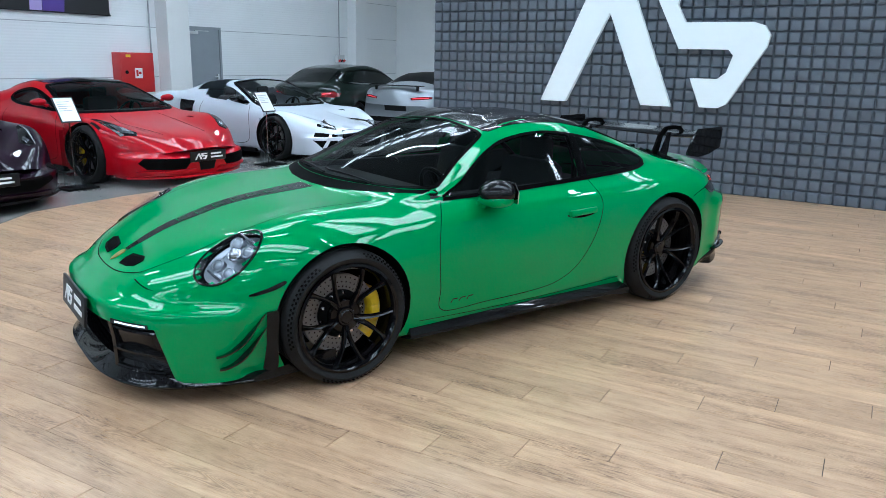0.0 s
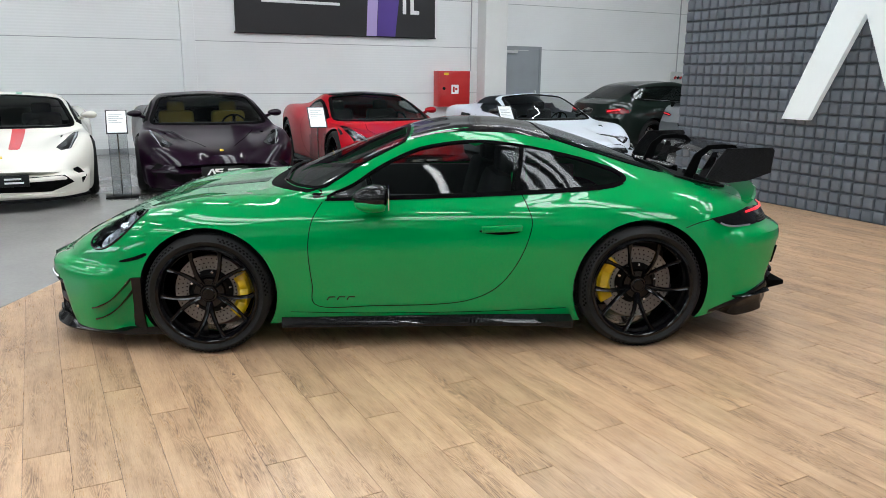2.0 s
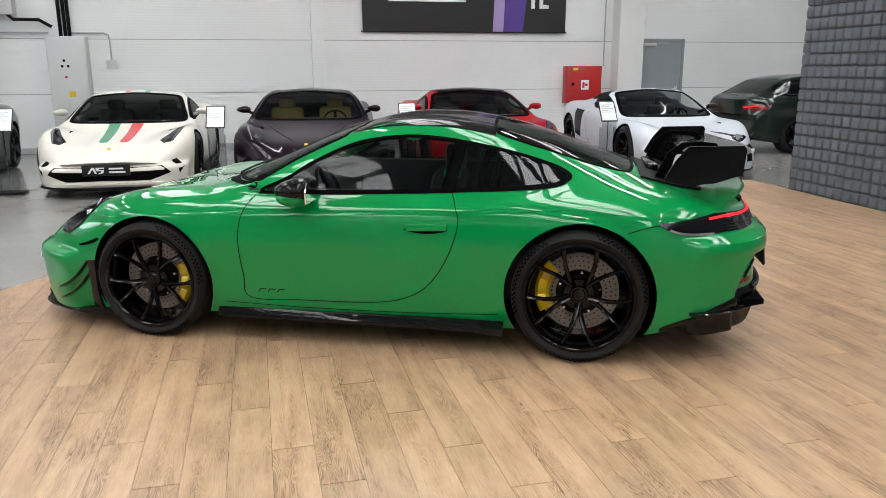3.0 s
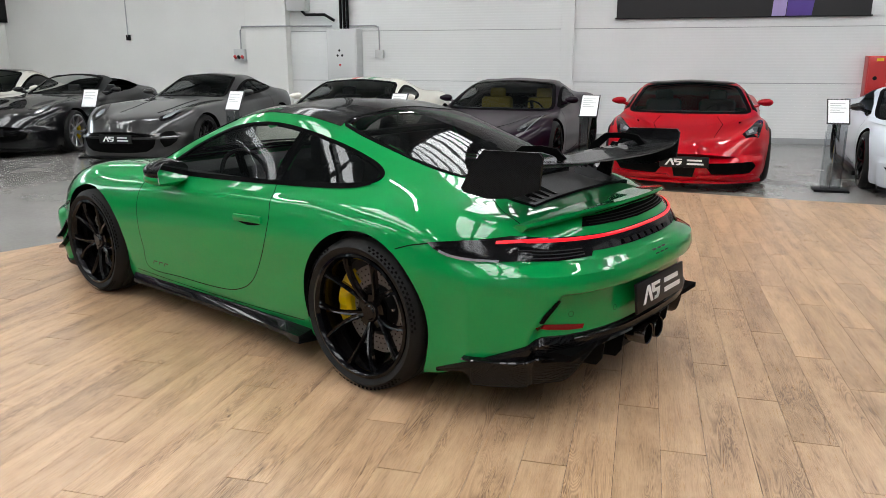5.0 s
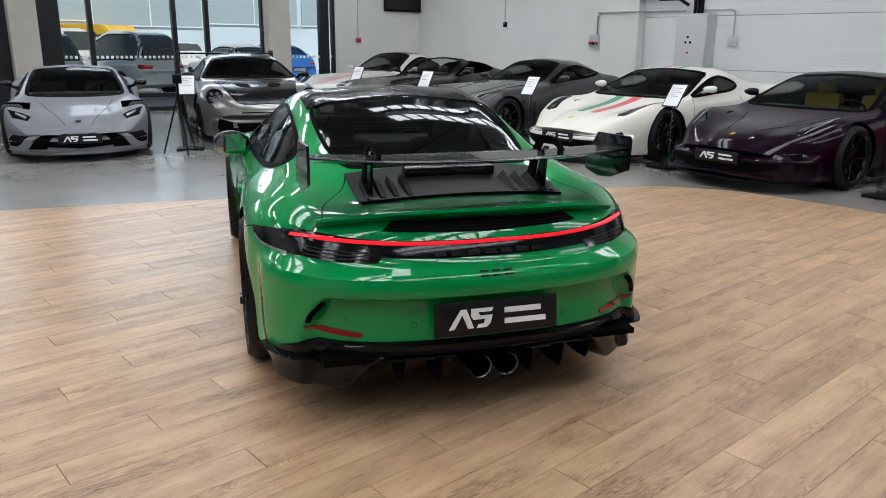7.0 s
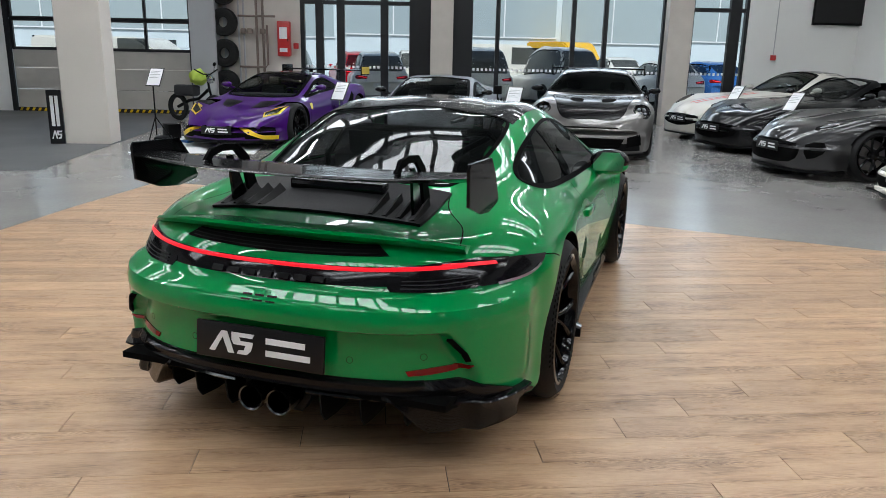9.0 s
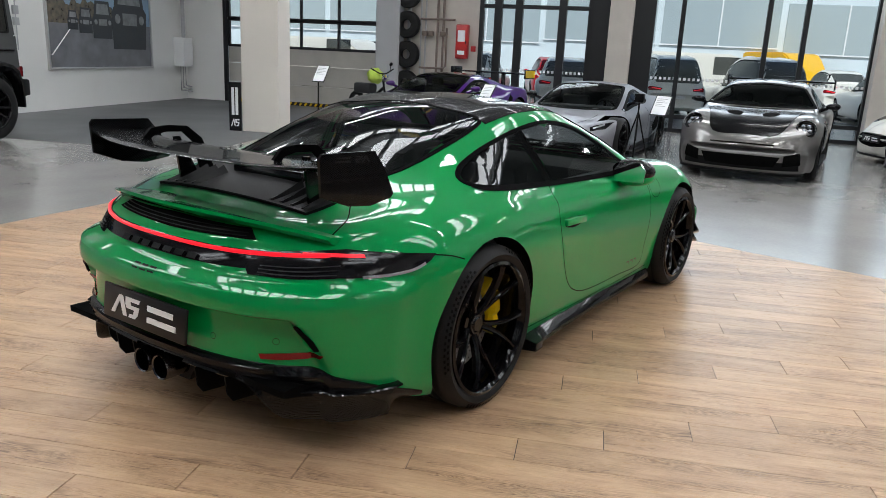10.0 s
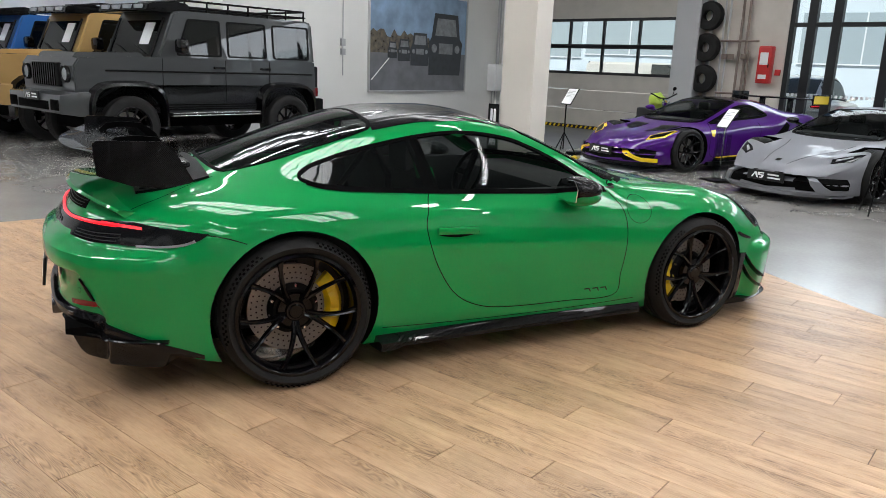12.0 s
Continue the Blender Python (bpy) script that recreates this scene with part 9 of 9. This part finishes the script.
# ---------------------------------------------------------------- outside
YARD = material("yard_asphalt", (0.42, 0.42, 0.415), rough=0.8, grain=0.1, scale=40, stain=0.15)
CLAD = material("pale_blue_cladding", (0.60, 0.67, 0.69), rough=0.6, stain=0.08, stain_scale=0.5)
slab("ground", (-160, -160, -.36), (-14.9, 160, -.02), YARD, RM, "grey asphalt yard outside the windows", "ground")
bd = thing("building", RM @ Matrix.Translation((-36, 0, 0)), "long pale blue industrial building across the yard", "building")
b = bmesh.new()
box(b, (-8, -45, -.3), (0, 45, 9), bevel=.02)
part("wall", b, CLAD, bd, smooth=False)
b = bmesh.new()
box(b, (-8.3, -45.3, 9), (.3, 45.3, 9.4), bevel=.02)
part("roof", b, GREYP, bd, smooth=False)
BWIN = material("far_window", (0.36, 0.42, 0.43), rough=0.15, coat=.4)
for i in range(14):
    b = bmesh.new()
    box(b, (0, -2.75, -.6), (.06, 2.75, 1.7), bevel=.02)
    o = part("window", b, BWIN, bd, smooth=False)
    o.matrix_basis = Matrix.Translation((0, -40 + i * 5.8, 2.9 + (0.2 if i % 3 else 0)))
    b = bmesh.new()
    box(b, (.05, -2.8, -.66), (.1, 2.8, -.6))
    box(b, (.05, -.03, -.6), (.1, .03, 1.7))
    part("window_frame", b, METALW, o, smooth=False)
YV = "cars parked in the yard"


def yard_car(name, colour, u, v, turn, h, label, boot=.3):
    sp = saloon(colour, 2.7, h, boot)
    sp["stations"] = 34
    sp["decals"] = tail_items(sp, sp["xr"], boot, h)[:3] + [("number_plate", [(-.26, .66), (.26, .66), (.26, .56), (-.26, .56)], "rear", WHITE, .01, False, 1)]
    if boot < .35:
        sp["decals"][2] = ("rear_window", [(-.60, 1.02), (.60, 1.02), (.66, 1.1), (.52, h - .14), (-.52, h - .14), (-.66, 1.1)], "rear", GLASSB, .006, False, 1)
    p = uv(u, v)
    r, _ = tail_first(name, sp, p.x, p.y, 180 + ROOM + turn, label, YV)
    r.location.z = -.02
    return r


yard_car("white_estate_car", P_WHITE, -18.4, 3.0, 6, 1.8, "white estate car parked with its tail to the window")
yard_car("white_estate_car", P_WHITE, -18.6, 6.0, 16, 1.86, "tall white estate car parked at an angle outside the window")
yard_car("white_estate_car", P_WHITE, -18.6, -.2, 4, 1.6, "white estate car parked outside the entrance")
yard_car("white_saloon", P_WHITE, -18.9, 9.3, 0, 1.5, "white saloon parked in the yard", .6)
yard_car("blue_saloon", P_BLUE, -20.6, 11.8, 8, 1.5, "blue saloon parked in the yard", .6)
yard_car("white_off_roader", P_WHITE, -18.8, -3.2, 0, 1.68, "white estate car parked beside the entrance", .4)
yard_car("red_hatchback", P_RED, -25.0, -.8, 10, 1.6, "red hatchback in the second row")
yard_car("white_hatchback", P_WHITE, -25.0, 1.2, 0, 1.7, "white tall hatchback in the second row")
yard_car("white_saloon", P_WHITE, -24.6, 9.4, 0, 1.6, "white saloon in the second row", .5)
yard_car("white_saloon", P_PEARL, -22.5, -7.5, 0, 1.6, "white saloon behind the garage door", .5)
yard_car("white_saloon", P_WHITE, -22.5, -10.5, 0, 1.7, "white saloon behind the garage door", .5)


def van(u, v, turn, colour, label, tall=2.3):
    root = thing("van", uvpose(u, v, -.02, 180 + turn), label, "van", YV)
    b = bmesh.new()
    o = [(-2.5, .35), (-2.55, 1.0), (-2.3, 1.25), (-1.6, tall - .15), (-1.3, tall), (2.4, tall), (2.5, tall - .1), (2.5, .35)]
    prism(b, o, 1.96, Matrix.Translation((0, -.98, 0)))
    bmesh.ops.bevel(b, geom=b.edges[:], offset=.07, segments=2, affect="EDGES")
    part("body", b, colour, root)
    for s in (-1, 1):
        b = bmesh.new()
        box(b, (-1.7, s * .985 - .01, 1.25), (-.7, s * .985 + .01, 1.85), bevel=.005)
        part("side_window", b, GLASSB, root)
        for x in (-1.6, 1.5):
            b = bmesh.new()
            lathe(b, [(.001, -.1), (.30, -.1), (.33, -.06), (.33, .1), (.001, .1)], 24, "y", m=Matrix.Translation((x, s * .9, .33)))
            part("wheel", b, RUBBER, root)
    b = bmesh.new()
    box(b, (2.49, -.8, 1.3), (2.52, .8, 1.9), bevel=.005)
    part("rear_window", b, GLASSB, root)
    return root


van(-35.2, 9.2, 28, P_YELLOW, "yellow delivery van in the yard", 2.3)
van(-24.5, 3.9, 90, P_WHITE, "white van parked across the yard", 1.95)
van(-22.8, -9.2, 75, P_WHITE, "white van parked behind the garage door", 1.9)


# ---------------------------------------------------------------- cushions of the padded wall
cush = None
rest = bmesh.new()
nx, nz = int(12.4 / PADW), int(4.2 / PADW)
tmp = bpy.data.meshes.new("tmp")
cb = cushion()
cb.to_mesh(tmp)
for i in range(nx):
    for k in range(nz):
        x, z = 3.58 - (i + 1) * PADW, k * PADW
        near = 6 <= i < 32 and 2 <= k < 14
        if near:
            if cush is None:
                cush = part("cushion", cushion(), PADM, pad)
                cush.matrix_basis = Matrix.Translation((x, -0.05, z))
            else:
                again("cushion", cush, pad, Matrix.Translation((x, -0.05, z)))
        else:
            base = len(rest.verts)
            rest.from_mesh(tmp)
            rest.verts.ensure_lookup_table()
            for v in rest.verts[base:]:
                v.co += Vector((x, -0.05, z))
ob = part("cushions", rest, PADM, pad)
ob["kind"] = "stuff"
cb.free()

# ---------------------------------------------------------------- planks
PW, PL, GAP, END = 0.174, 1.32, 0.0009, 0.0019
rng = random.Random(7)


def clip(poly, a, b, c):
    """Keeps the part of a flat outline where a x + b y <= c."""
    out = []
    for i in range(len(poly)):
        p, q = poly[i], poly[(i + 1) % len(poly)]
        dp, dq = a * p[0] + b * p[1] - c, a * q[0] + b * q[1] - c
        if dp <= 0:
            out.append(p)
        if dp * dq < 0:
            t = dp / (dp - dq)
            out.append((p[0] + (q[0] - p[0]) * t, p[1] + (q[1] - p[1]) * t))
    return out


def plank_mesh(poly):
    bm = bmesh.new()
    top = [bm.verts.new((x, y, 0.006)) for x, y in poly]
    low = [bm.verts.new((x, y, 0.0)) for x, y in poly]
    bm.faces.new(top)
    for i in range(len(poly)):
        bm.faces.new((top[i], low[i], low[(i + 1) % len(poly)], top[(i + 1) % len(poly)]))
    return bm


whole = None
far_planks = []
count = 0
row = -26
u = 0.02 + row * PW
while u < 5.9:
    v = -9.24 + 0.246 - (row * 0.28 * PL) % PL + rng.uniform(-0.03, 0.03)
    while v < 5.0:
        quad = [(u + GAP, v + END), (u + PW - GAP, v + END), (u + PW - GAP, v + PL - END), (u + GAP, v + PL - END)]
        ins = [inside(p, EDGE) for p in quad]
        if all(ins):
            m = Matrix.Translation((u, v, 0.0))
            if -4.6 < v and count < 320:
                if whole is None:
                    whole = part("plank", plank_mesh([(GAP, END), (PW - GAP, END), (PW - GAP, PL - END), (GAP, PL - END)]), WOOD, podium, smooth=False)
                    whole.matrix_basis = m
                else:
                    again("plank", whole, podium, m)
                count += 1
            else:
                far_planks.append(quad)
        else:
            # a plank cut along the podium's edge
            poly = list(EDGE)
            for a, b, c in ((-1, 0, -(u + GAP)), (1, 0, u + PW - GAP), (0, -1, -(v + END)), (0, 1, v + PL - END)):
                poly = clip(poly, a, b, c) if len(poly) > 2 else []
            if len(poly) > 2:
                o = part("plank", plank_mesh([(x - u, y - v) for x, y in poly]), WOOD, podium, smooth=False)
                o.matrix_basis = Matrix.Translation((u, v, 0.0))
        v += PL
    u += PW
    row += 1
bm = bmesh.new()
for q in far_planks:
    bm.faces.new([bm.verts.new((x, y, 0.006)) for x, y in q])
ob = part("planks", bm, WOOD, podium, smooth=False)
ob["kind"] = "stuff"
